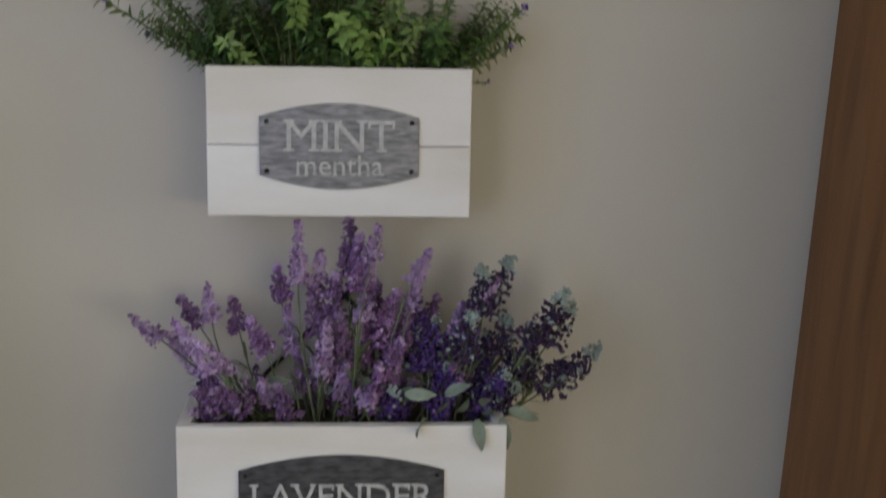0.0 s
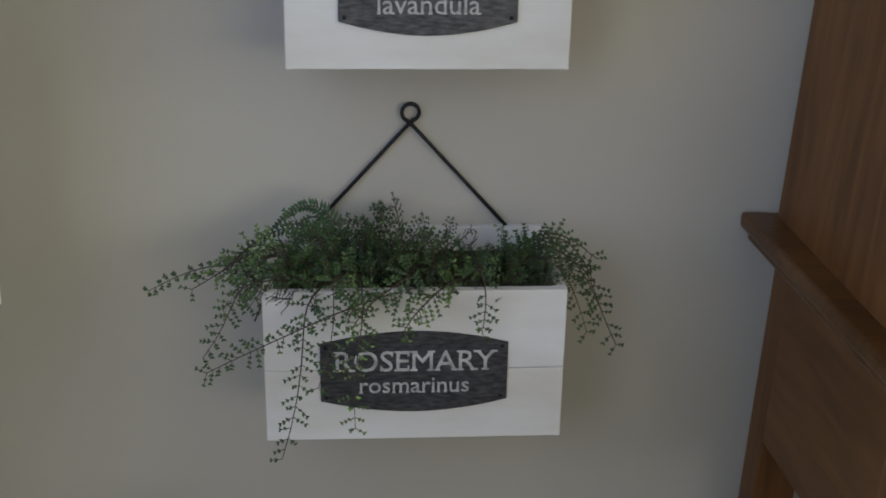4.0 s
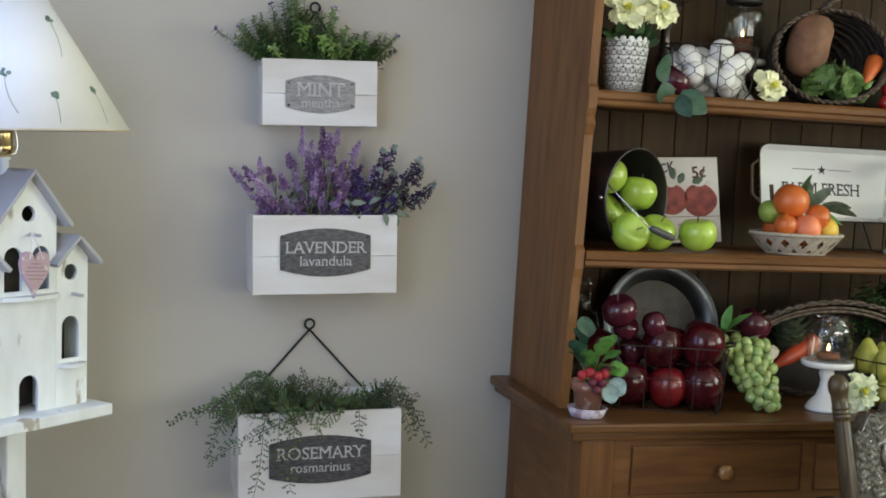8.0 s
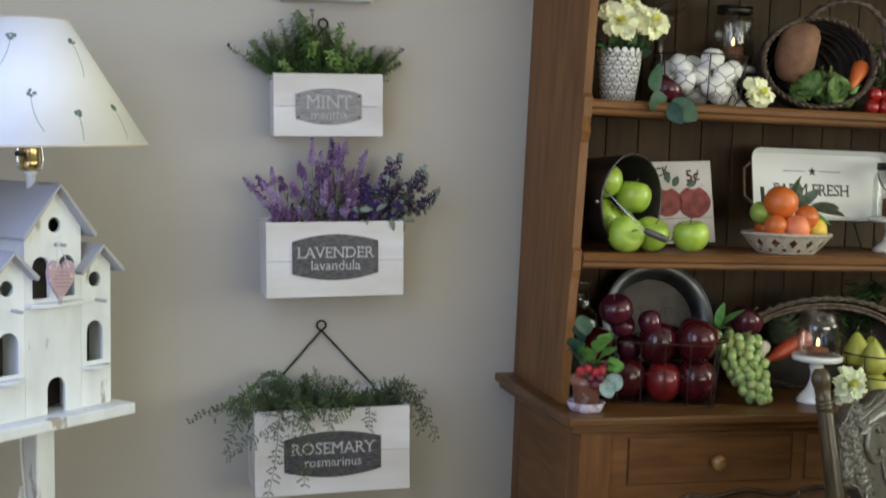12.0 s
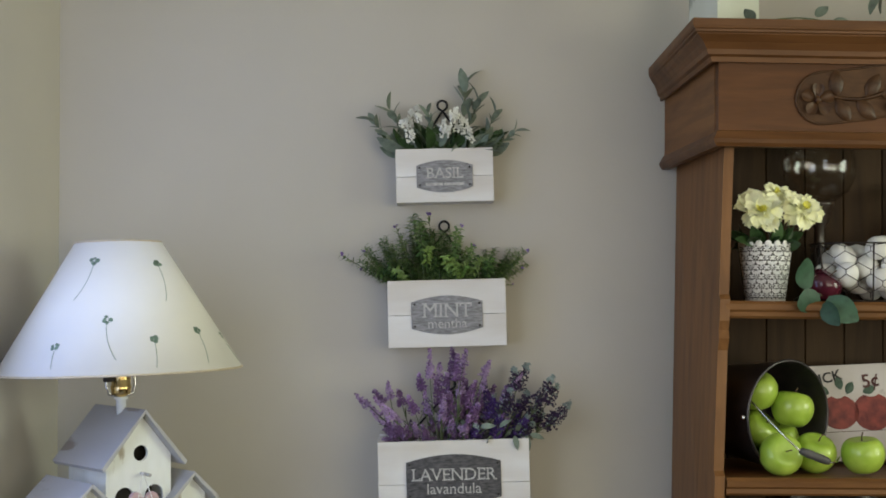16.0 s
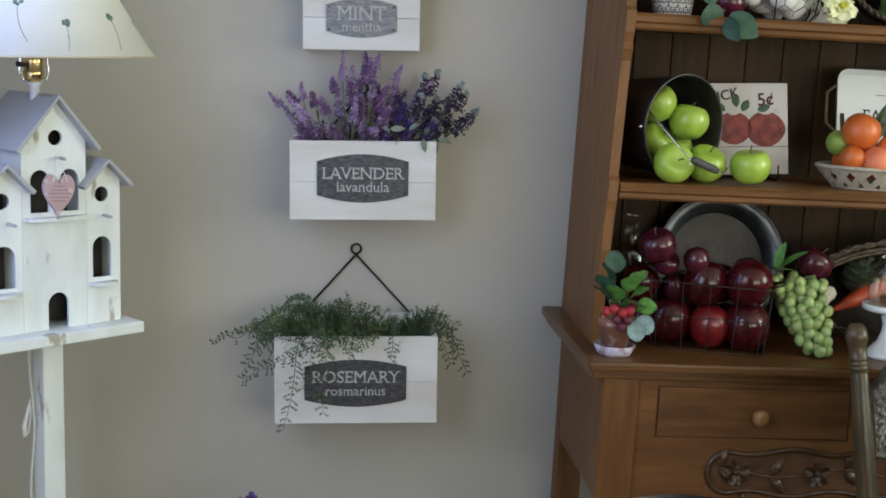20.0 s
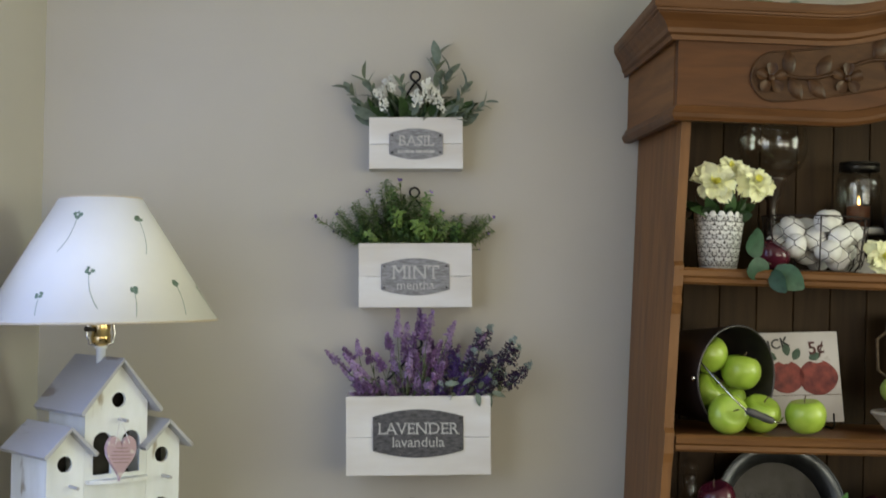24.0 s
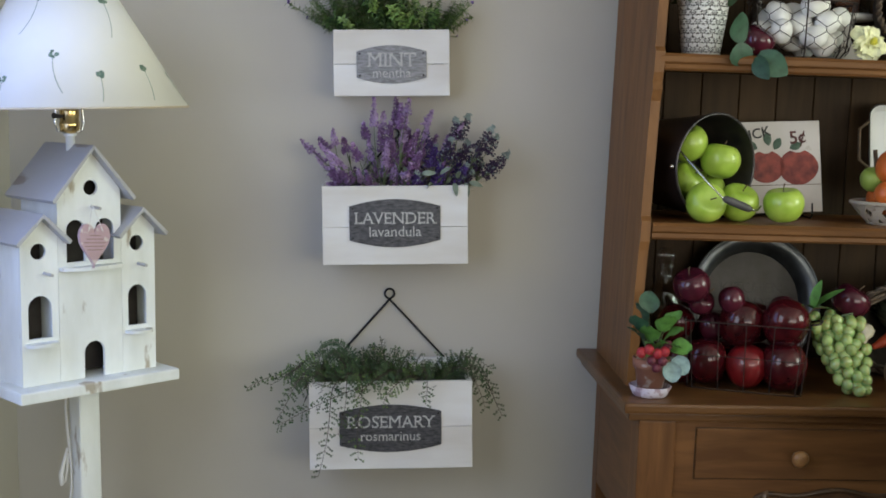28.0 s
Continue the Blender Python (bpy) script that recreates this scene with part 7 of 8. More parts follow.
    fruit("strawberry", BERRY, 0.024, 0.822, -0.235, S2 + 0.0235, "plump red strawberry on the middle shelf", tilt=(150, 20, 0), shape=(1.25, 0.04, 0.02, -0.5))


build_middle_shelf()

# -- countertop --
S3 = 0.8503


def build_counter():
    rnd = random.Random(9)
    bt = thing("glass_bottle", on_hutch(0.082, -0.140, S3), "clear glass bottle with round stopper", "bottle")
    part("bottle", lathe([(0, 0), (0.030, 0), (0.034, 0.005), (0.034, 0.135), (0.026, 0.158), (0.0135, 0.172), (0.0135, 0.196), (0.016, 0.200), (0.0135, 0.202), (0.0115, 0.202), (0.0115, 0.172), (0.024, 0.156), (0.0315, 0.134), (0.0315, 0.008), (0, 0.006)], 28), GLASS, bt, smooth=True)
    part("stopper", lathe([(0, 0.196), (0.010, 0.197), (0.011, 0.206), (0.017, 0.214), (0.017, 0.222), (0.011, 0.232), (0, 0.235)], 20), GLASS, bt, smooth=True)
    # pie tin leaning on the back
    tin = thing("pie_tin", on_hutch(0.272, -0.098, S3 + 0.002, rx=-13), "large dull metal pie tin leaning upright", "pie tin")
    R = 0.1275
    up = pose(0, 0, R) @ pose(0, 0, 0, 90)
    part("tin_wall", lathe([(R, 0.030), (R - 0.002, 0.0315), (R - 0.016, 0.030), (R - 0.034, 0.002), (R - 0.033, 0.0006), (R - 0.014, 0.0285), (R, 0.030)], 56, up), TIN, tin, smooth=True)
    part("tin_rim", ring(0, 0, 0.031, R - 0.001, 0.0022, n=56, m=8), TIN, tin, m=up, smooth=True)
    part("tin_floor", lathe([(0, 0.0), (R - 0.0336, 0.0), (R - 0.0336, 0.0016), (0, 0.0016)], 48, up), TIN_FLOOR, tin, "rust-spotted stamped tin floor")
    for body, size, z in (("KITCHEN", 0.030, 0.150), ("MADE", 0.030, 0.121)):
        bm = words(body, size, 0.0004)
        bm.transform(pose(0, -0.0022, z))
        part("lettering", bm, LID, tin)
    for x0, x1, z in ((-0.06, -0.036, 0.121), (0.036, 0.06, 0.121), (-0.05, 0.05, 0.094), (-0.05, 0.05, 0.070)):
        part("stamped_bar", block(x0, x1, -0.0026, -0.0018, z, z + 0.0035 if abs(z - 0.121) < 0.01 else z + 0.003), LID, tin)
    part("stamped_bar", block(-0.042, 0.042, -0.0026, -0.0018, 0.077, 0.090), LID, tin)
    # berry plant in a clay pot
    pm = on_hutch(0.012, -0.350, S3)
    lone("saucer", shared("saucer", "saucer", lambda: lathe([(0, 0), (0.027, 0), (0.030, 0.003), (0.037, 0.018), (0.0345, 0.019), (0.0275, 0.005), (0, 0.004)], 32), SAUCER), pm, "lilac washed clay saucer under the pot", "saucer")
    pot = thing("clay_pot", pm @ pose(0, 0, 0.0045), "small weathered terracotta pot on its saucer", "pot")
    part("pot_wall", lathe([(0, 0), (0.020, 0), (0.0275, 0.044), (0.031, 0.045), (0.0325, 0.062), (0.0295, 0.062), (0.027, 0.050), (0, 0.050)], 28), TERRA, pot, smooth=True)
    plant = thing("berry_plant", pm @ pose(0, 0, 0.054), "raspberry plant with broad leaves and red berries", "plant")
    part("soil", lathe([(0, 0.0012), (0.0265, 0.0012), (0.018, 0.006), (0, 0.008)], 14), MOSS, plant)
    verts, faces = [], []
    n = 6
    for i in range(n + 1):
        t = i / n
        w = 0.0235 * math.sin(math.pi * min(1, 0.06 + 0.9 * t)) ** 0.6
        for s in (-1, -0.5, 0, 0.5, 1):
            verts.append((s * w, 0.0035 * math.cos(s * 9 + t * 8) * abs(s) + 0.005 * abs(s) - 0.010 * t * t, 0.048 * t))
    for i in range(n):
        for k in range(4):
            a = i * 5 + k
            faces.append((a, a + 1, a + 6, a + 5))
    leaves = [mesh_of("leaf", verts, faces, [q], smooth=True) for q in (LEAF_BIG, LEAF_BLUE, LEAF_PALE)]
    for x, y, z, d, roll, k in ((-0.004, -0.006, 0.042, (-0.3, -0.5, 1), 0, 0), (0.020, -0.010, 0.048, (0.6, -0.5, 0.7), 20, 0), (0.028, -0.012, 0.032, (0.9, -0.5, 0.2), 40, 0), (0.012, -0.012, 0.060, (0.35, -0.4, 1), -30, 0), (0.0, -0.018, 0.034, (-0.2, -1, 0.6), 0, 0), (0.022, 0.0, 0.066, (0.7, 0, 1), 15, 0), (-0.014, 0.004, 0.072, (-0.3, 0, 1), 10, 1), (-0.018, 0.0, 0.055, (-0.5, -0.1, 1), 30, 1), (-0.006, 0.012, 0.088, (0, 0.2, 1), 0, 1), (-0.018, 0.0, 0.044, (-0.7, -0.3, 0.8), -10, 1), (0.036, -0.020, 0.018, (0.5, -0.5, -0.8), 60, 2), (0.027, -0.026, 0.010, (0.1, -0.5, -1), 20, 2), (0.014, -0.016, 0.036, (0.5, -0.8, 0.3), -20, 0)):
        put("leaf", leaves[k], None, plant, m=aim((x, y, z), d, roll) @ Matrix.Scale(0.70 if k == 2 else 0.78, 4))
        part("leaf_stalk", tube(curve((x * 0.2, y * 0.2, 0.004), (x, y, z), (0, 0, 0.004), 4), 0.0010, 4), STEM, plant)
    berry = shared("berry", "berry", lambda: ball(0.0088, Matrix.Diagonal((1, 1, 1.08, 1)), 12, 8), BERRY)
    berry2 = shared("berry", "berry_dark", lambda: ball(0.0085, None, 12, 8), BERRY_DARK)
    for x, y, z, q in ((-0.024, -0.026, 0.016, berry), (0.002, -0.034, 0.016, berry), (0.014, -0.034, 0.020, berry), (0.020, -0.030, 0.030, berry2), (-0.008, -0.034, 0.004, berry2), (0.010, -0.038, 0.004, berry2), (0.0, -0.038, -0.008, berry2), (-0.012, -0.03, 0.022, berry)):
        put("berry", q, None, plant, m=pose(x, y, z + 0.010))
    tiny = single_leaf(GREEN_LIME, 0.016, 0.004)
    for i in range(22):
        a = rnd.uniform(0, 6.28)
        put("leaf", tiny, None, plant, m=aim((rnd.uniform(-0.02, 0.02), -0.022 + rnd.uniform(-0.008, 0.008), 0.018 + rnd.uniform(-0.006, 0.012)), (math.cos(a), -0.8, math.sin(a) + 0.4), rnd.uniform(0, 360)))
    # wire basket of red apples, turned a little
    bm_ = on_hutch(0.206, -0.264, S3, rz=-20)
    bk = thing("wire_basket", bm_, "rusty wire basket heaped with red apples", "basket")
    L2, D2, H2 = 0.107, 0.066, 0.122
    def hoop(l, d, z):
        c = [(-l, -d, z), (l, -d, z), (l, d, z), (-l, d, z)]
        out = []
        for i in range(4):
            p, q = Vector(c[i]), Vector(c[(i + 1) % 4])
            out += [p.lerp(q, 0.06), p.lerp(q, 0.94)]
        return out + [out[0]]
    for z, k, w in ((0.002, 0.92, 0.0012), (0.062, 0.96, 0.0008), (H2, 1.0, 0.0014)):
        part("hoop", tube(hoop(L2 * k, D2 * k, z), w, 6, ends=False), WIRE, bk, smooth=True)
    for i in range(5):
        x = -0.9 + 1.8 * i / 4
        for s in (-1, 1):
            part("upright_wire", tube([(x * L2 * 0.92, s * D2 * 0.92, 0.002), (x * L2, s * D2, H2)], 0.0009, 5), WIRE, bk)
        part("floor_wire", tube([(x * L2 * 0.92, -D2 * 0.92, 0.002), (x * L2 * 0.92, D2 * 0.92, 0.002)], 0.0012, 5), WIRE, bk)
    for i in range(4):
        y = -0.7 + 1.4 * i / 3
        for s in (-1, 1):
            part("upright_wire", tube([(s * L2 * 0.92, y * D2 * 0.92, 0.002), (s * L2, y * D2, H2)], 0.0012, 5), WIRE, bk)
    part("curled_handle", tube([(L2, -0.02, H2), (L2 + 0.016, -0.020, H2 + 0.004), (L2 + 0.020, 0.0, H2 + 0.006), (L2 + 0.016, 0.02, H2 + 0.004), (L2, 0.02, H2)], 0.0022, 6), WIRE, bk, smooth=True)
    g = "red apples in the wire basket"
    inv = HUTCH.inverted()
    for nm, mat, r, x, y, z, lab in (("apple", APPLE_RED, 0.039, -0.070, -0.018, 0.043, "glossy dark red apple in the wire basket"), ("apple", APPLE_BRIGHT, 0.0365, 0.002, -0.022, 0.040, "bright matt red apple in the wire basket"), ("apple", APPLE_RED, 0.0415, 0.066, -0.016, 0.0445, "glossy dark red apple in the wire basket"), ("apple", APPLE_RED, 0.036, -0.048, 0.026, 0.038, "glossy dark red apple in the wire basket"), ("apple", APPLE_RED, 0.036, 0.03, 0.028, 0.038, "glossy dark red apple in the wire basket"), ("apple", APPLE_RED, 0.040, -0.012, -0.012, 0.115, "glossy dark red apple in the wire basket"), ("apple", APPLE_RED, 0.041, 0.064, -0.016, 0.122, "large dark red apple heaped in the basket"), ("plum", PLUM, 0.0235, -0.030, -0.026, 0.158, "small dark plum heaped on the apples"), ("plum", PLUM, 0.026, -0.066, 0.020, 0.100, "small dark plum heaped on the apples"), ("apple", APPLE_RED, 0.034, 0.014, 0.030, 0.112, "glossy dark red apple in the wire basket"), ("plum", PLUM, 0.023, 0.058, 0.028, 0.140, "small dark plum heaped on the apples")):
        q = (inv @ bm_) @ Vector((x, y, z))
        fruit(nm, mat, r, q.x, q.y, q.z, lab, g, tilt=(rnd.uniform(-14, 14), rnd.uniform(-14, 14), 0), stem=False, shape=(1.08, 0.02, 0.06, 0.12))
    fruit("plum", PLUM, 0.0335, 0.094, -0.282, S3 + 0.183, "large dark plum on top of the pile", tilt=(15, -20, 0))
    fruit("apple", APPLE_RED, 0.034, 0.092, -0.236, S3 + 0.034, "dark red apple beside the wire basket", tilt=(10, 0, 0))
    fruit("apple", APPLE_RED, 0.034, 0.084, -0.222, S3 + 0.104, "dark red apple beside the wire basket", tilt=(10, 20, 0))
    fruit("plum", PLUM, 0.024, 0.118, -0.262, S3 + 0.150, "small dark plum on the pile", tilt=(40, 20, 0))
    # grapes
    gr = thing("grape_bunch", on_hutch(0.363, -0.275, S3), "bunch of pale green grapes hanging down", "grapes")
    grape = shared("grape", "grape", lambda: ball(0.0104, Matrix.Diagonal((1, 1, 1.16, 1)), 12, 8), GRAPE)
    spots = []
    tries = 0
    while len(spots) < 140 and tries < 9000:
        tries += 1
        t = rnd.random() ** 0.8
        wide = 0.046 * (1 - 0.66 * t ** 1.6)
        a = rnd.uniform(0, 6.28)
        k = rnd.random() ** 0.4
        p = Vector((0.002 + 0.020 * t + wide * k * math.cos(a), 0.012 - 0.072 * t + 0.034 * (1 - 0.5 * t) * k * math.sin(a), 0.118 - 0.107 * t + rnd.uniform(-0.012, 0.012)))
        if p.z > 0.0112 and all((p - s).length > 0.0158 for s in spots):
            spots.append(p)
    for p in spots:
        put("grape", grape, None, gr, m=pose(p.x, p.y, p.z, rnd.uniform(-40, 40), rnd.uniform(-40, 40)))
    part("grape_stem", tube([(-0.012, 0.0, 0.06), (-0.010, 0.004, 0.110), (0.012, 0.0, 0.134), (0.03, 0.0, 0.138)], 0.0018, 6), STEM, gr)
    part("bulb", lathe([(0, 0), (0.010, 0.001), (0.0155, 0.009), (0.014, 0.019), (0.007, 0.029), (0.0045, 0.040), (0, 0.041)], 18, pose(0, 0, 0, 150, 25, 0)), GARLIC, thing("garlic_bulb", on_hutch(0.418, -0.285, S3 + 0.118) @ Matrix.Scale(0.9, 4), "pale cream garlic bulb behind the grapes", "garlic"), smooth=True)
    # plum with leaves, behind the grapes
    fruit("plum", PLUM, 0.035, 0.408, -0.225, S3 + 0.152, "dark plum resting against the wicker basket", tilt=(10, 30, 0))
    sp = thing("leaf_sprig", on_hutch(0.318, -0.262, S3 + 0.140), "bright green leaf sprig among the fruit", "leaves")
    lf = single_leaf(LEAF_BIG, 0.062, 0.0135, 0.15)
    part("twig", tube([(-0.01, 0.0, -0.02), (0.006, -0.004, 0.004), (0.03, 0.0, 0.006)], 0.0013, 5), TWIG, sp)
    for d, roll, s in (((0.10, -0.1, 1), 70, 0.85), ((0.75, -0.2, 0.75), 10, 1.05), ((-0.6, -0.5, 0.35), 0, 0.6), ((1, 0, 0.15), 0, 0.6)):
        put("leaf", lf, None, sp, m=aim((0.004, -0.004, 0.004), d, roll) @ Matrix.Scale(s, 4))
    # oval wicker tray basket tipped on the back wall
    wk = thing("wicker_basket", on_hutch(0.610, -0.112, S3 + 0.044, rx=26), "dark oval wicker basket tipped up behind", "basket")
    A_, B_ = 0.205, 0.150
    for k in range(4):
        pts = []
        for j in range(121):
            a = 2 * math.pi * j / 120
            tw = a * 22 + math.pi * k
            e = 1 + (0.022 * math.cos(tw) if k < 2 else -0.02 * (k - 1))
            pts.append((A_ * e * math.cos(a), -0.052 + 0.0 + (B_ * 0.62) * e * math.sin(a) * 0.35, 0.088 + (B_ * 0.62) * e * math.sin(a) + (0.003 * math.sin(tw) if k < 2 else -0.006 * k)))
        part("rim_braid", tube(pts, 0.0042, 5, ends=False), WICKER, wk, smooth=True)
    verts, faces = [], []
    n, rows = 48, 7
    for i in range(rows + 1):
        t = i / rows
        k = 1 - 0.5 * t ** 2
        for j in range(n):
            a = 2 * math.pi * j / n
            verts.append((A_ * k * math.cos(a), -0.052 + 0.06 * t + 0.0326 * k * math.sin(a), 0.088 + 0.093 * k * math.sin(a) - 0.012 * t))
    for i in range(rows):
        for j in range(n):
            faces.append((i * n + j, i * n + (j + 1) % n, (i + 1) * n + (j + 1) % n, (i + 1) * n + j))
    faces.append(tuple(rows * n + j for j in range(n)))
    part("basket_wall", from_lists(verts, faces), WICKER_SHADED, wk, smooth=True)
    art = thing("artichoke", on_hutch(0.519, -0.172, S3 + 0.125), "dull green artichoke in the wicker basket", "artichoke")
    scale_ = single_leaf(leaf_mat("artichoke_scale", (0.085, 0.105, 0.06)), 0.026, 0.011, 0.5, 4)
    for i in range(70):
        z = 1 - 2 * (i + 0.5) / 70
        a = i * 2.4
        r = math.sqrt(1 - z * z)
        v = Vector((r * math.cos(a), r * math.sin(a), z))
        put("scale", scale_, None, art, m=aim(v * 0.032, v * 0.5 + Vector((0, 0, 1)), 0))
    part("artichoke_heart", ball(0.034, None, 14, 10), leaf_mat("artichoke_core", (0.075, 0.09, 0.05)), art, smooth=True)
    for p0, p1, r in (((0.452, -0.232, S3 + 0.068), (0.588, -0.168, S3 + 0.112), 0.022),):
        p0, p1 = Vector(p0), Vector(p1)
        c = thing("carrot", on_hutch(*p0), "orange red carrot lying in the wicker basket", "carrot")
        d = p1 - p0
        part("root", lathe([(0, 0), (r * 0.2, 0.002), (r * 0.6, d.length * 0.3), (r * 0.95, d.length * 0.75), (r, d.length * 0.92), (0, d.length)], 16, aim((0, 0, 0), d)), CARROT_RED, c, smooth=True)
    greens(on_hutch(0.73, -0.14, S3 + 0.10), 0.15, 66, GREEN_DEEP, "curly dark green parsley in the basket", rnd)
    greens(on_hutch(0.66, -0.13, S3 + 0.09), 0.09, 40, GREEN_DEEP, "curly dark green parsley in the basket", rnd)
    # pedestal with candle jar, and a blossom before it
    pedestal(on_hutch(0.522, -0.315, S3), 0.050, 0.098, "white milk glass pedestal on the counter")
    j = candle_jar(on_hutch(0.522, -0.315, S3 + 0.0963), 0.043, 0.088, False, "squat clear glass jar with lit candle", wax=0.17, neck=0.80)
    wire_bail(j, 0.045, 0.074, 0.035)
    f = thing("loose_blossom", on_hutch(0.582, -0.338, S3), "white and lime blossom lying on the counter", "flower")
    blossom(f, pose(0, 0, 0.042, 76, 0, 12), 0.044, 12, (PETAL_LIME, PETAL_DEEP))
    # wire basket of pears
    gb = thing("wire_basket", on_hutch(0.705, -0.28, S3), "dark wire basket of yellow green pears", "basket")
    for z, r in ((0.002, 0.075), (0.05, 0.088), (0.095, 0.095)):
        part("hoop", ring(0, 0, z, r, 0.0016, n=36, m=6), WIRE, gb, smooth=True)
    for k in range(12):
        a = 2 * math.pi * k / 12
        part("upright_wire", tube([(0.075 * math.cos(a), 0.075 * math.sin(a), 0.002), (0.095 * math.cos(a), 0.095 * math.sin(a), 0.095)], 0.0012, 5), WIRE, gb)
    for x, y, z in ((-0.04, -0.02, 0.03), (0.02, -0.035, 0.03), (0.03, 0.03, 0.03), (-0.045, -0.025, 0.082), (0.004, -0.03, 0.085), (-0.01, 0.03, 0.08), (0.05, 0.0, 0.08), (-0.055, 0.02, 0.09)):
        fruit("pear", PEAR, 0.026, 0.705 + x, -0.28 + y, S3 + z + 0.008, "yellow green pear in the wire basket", "pears in the basket", tilt=(rnd.uniform(-22, 22), rnd.uniform(-22, 22), 0), shape=(1.42, 0.02, 0.05, -0.85))


build_counter()

# ---- the pressed-back chair before the hutch ----
PRESSED = material("dark_pressed_ground", (0.065, 0.0559, 0.0442), 0.36, vary=0.35, scale=40, bump=0.4, bump_scale=260, coat=0.45, depth=0.002)
# relief is greyer and lighter than the ground: sheen put into its colour
RELIEF = material("pressed_relief_sheen", (0.085, 0.077, 0.066), 0.30, vary=0.3, scale=60, bump=0.2, coat=0.3, second=(0.15, 0.138, 0.12))


LEAF_CUT = []
for ln, wd in ((0.015, 0.0018), (0.021, 0.0022), (0.030, 0.0028)):
    me = bpy.data.meshes.new("carved_leaf")
    bm = carved_leaf(ln, wd, 0)
    bm.to_mesh(me)
    bm.free()
    me.materials.append(RELIEF)
    me.polygons.foreach_set("use_smooth", [True] * len(me.polygons))
    LEAF_CUT.append(me)


def build_chair():
    c = thing("dining_chair", pose(0.773, -0.805, 0, 0, 0, 35.5), "dark wooden pressed-back dining chair with carved panel", "chair")
    # the frame of the back: x across, z up along the posts
    back = pose(0, 0, 0.414, -9.7)
    W = 0.46
    post = [(0, -0.03), (0.0150, -0.03), (0.0160, 0.05), (0.0165, 0.16), (0.0185, 0.20), (0.0185, 0.206), (0.0150, 0.212), (0.0185, 0.218), (0.0185, 0.226), (0.0155, 0.24), (0.0150, 0.36), (0.0128, 0.515), (0.0120, 0.5195), (0.0138, 0.5215), (0.0138, 0.5245), (0.0120, 0.5265), (0.0138, 0.5285), (0.0138, 0.5315), (0.0120, 0.5335), (0.0138, 0.5355), (0.0138, 0.5385), (0.0126, 0.541), (0.0132, 0.555), (0.0142, 0.560), (0.0158, 0.565), (0.0162, 0.572), (0.0150, 0.579), (0.0110, 0.586), (0.0085, 0.5885), (0, 0.589)]
    for x in (0.0, W):
        part("post", lathe(post, 20), CHAIR_WOOD, c, m=back @ pose(x, 0, 0), smooth=True)
    # the pressed panel: a tab at each post, cut in above and below it
    half = [(0.230, 0.318), (0.190, 0.312), (0.150, 0.318), (0.120, 0.334), (0.098, 0.352), (0.083, 0.372), (0.068, 0.395), (0.042, 0.404), (0.016, 0.412), (0.016, 0.508), (0.036, 0.513), (0.060, 0.523), (0.078, 0.535), (0.090, 0.539), (0.108, 0.533), (0.135, 0.528), (0.165, 0.531), (0.195, 0.540), (0.230, 0.544)]
    outline = half + [(W - x, z) for x, z in half[-2:0:-1]]
    panel = part("carved_panel", prism(outline, -0.009, 0.009, 0.002), PRESSED, c, "pressed wooden panel with leaf carving", m=back @ pose(0, 0, -0.021))
    rnd = random.Random(44)

    def inside(x, z):
        low = 0.318 if x > 0.15 else 0.318 + (0.15 - x) * 0.92 if x > 0.068 else 0.406
        high = 0.526 if x > 0.085 else 0.505 + max(0.0, x - 0.03) * 0.42
        return low + 0.008 < z < high - 0.006
    for s in (1, -1):
        def at(x, z, y=-0.0100):
            return (x if s > 0 else W - x, y, z)
        # a double bead along the upper edge, and one along the lower
        part("edge_bead", tube([at(x, z - 0.004) for x, z in half[10:]], 0.0026, 6), RELIEF, panel, smooth=True)
        part("edge_bead", tube([at(x + 0.002, z - 0.012) for x, z in half[11:]], 0.0020, 6), RELIEF, panel, smooth=True)
        part("edge_bead", tube([at(x + 0.002, z + 0.004) for x, z in half[1:8]], 0.0026, 6), RELIEF, panel, smooth=True)
        # a bold C scroll with rolled ends, doubled by a finer one inside
        for k, rad in ((1.0, 0.0055), (0.80, 0.0030)):
            pts = []
            for i in range(49):
                a = radians(60 + 240 * i / 48)
                pts.append(at(0.168 + 0.046 * k * math.cos(a), 0.458 + 0.032 * k * math.sin(a), -0.0110))
            part("scroll", tube(pts, [rad * (0.7 + 0.3 * math.sin(math.pi * i / 48)) for i in range(49)], 8), RELIEF, panel, smooth=True)
        for zc, way in ((0.478, 1), (0.438, -1)):
            pts = [at(0.186 + 0.010 * math.exp(-0.09 * i) * math.cos(0.5 * i), zc + way * 0.010 * math.exp(-0.09 * i) * math.sin(0.5 * i), -0.0115) for i in range(26)]
            part("scroll", tube(pts, 0.0030, 8), RELIEF, panel, smooth=True)
        # the rim of the plain cartouche in the middle
        part("scroll", tube([at(x, z, -0.0105) for x, z in ((0.196, 0.476), (0.210, 0.470), (0.230, 0.469))], 0.0030, 6), RELIEF, panel, smooth=True)
        part("scroll", tube([at(x, z, -0.0105) for x, z in ((0.196, 0.440), (0.186, 0.420), (0.186, 0.396), (0.198, 0.376), (0.214, 0.366), (0.230, 0.363))], 0.0030, 6), RELIEF, panel, smooth=True)
        pts = [at(0.104 + 0.013 * math.exp(-0.10 * i) * math.cos(0.5 * i), 0.372 + 0.013 * math.exp(-0.10 * i) * math.sin(0.5 * i), -0.0110) for i in range(26)]
        part("scroll", tube(pts, 0.0030, 8), RELIEF, panel, smooth=True)
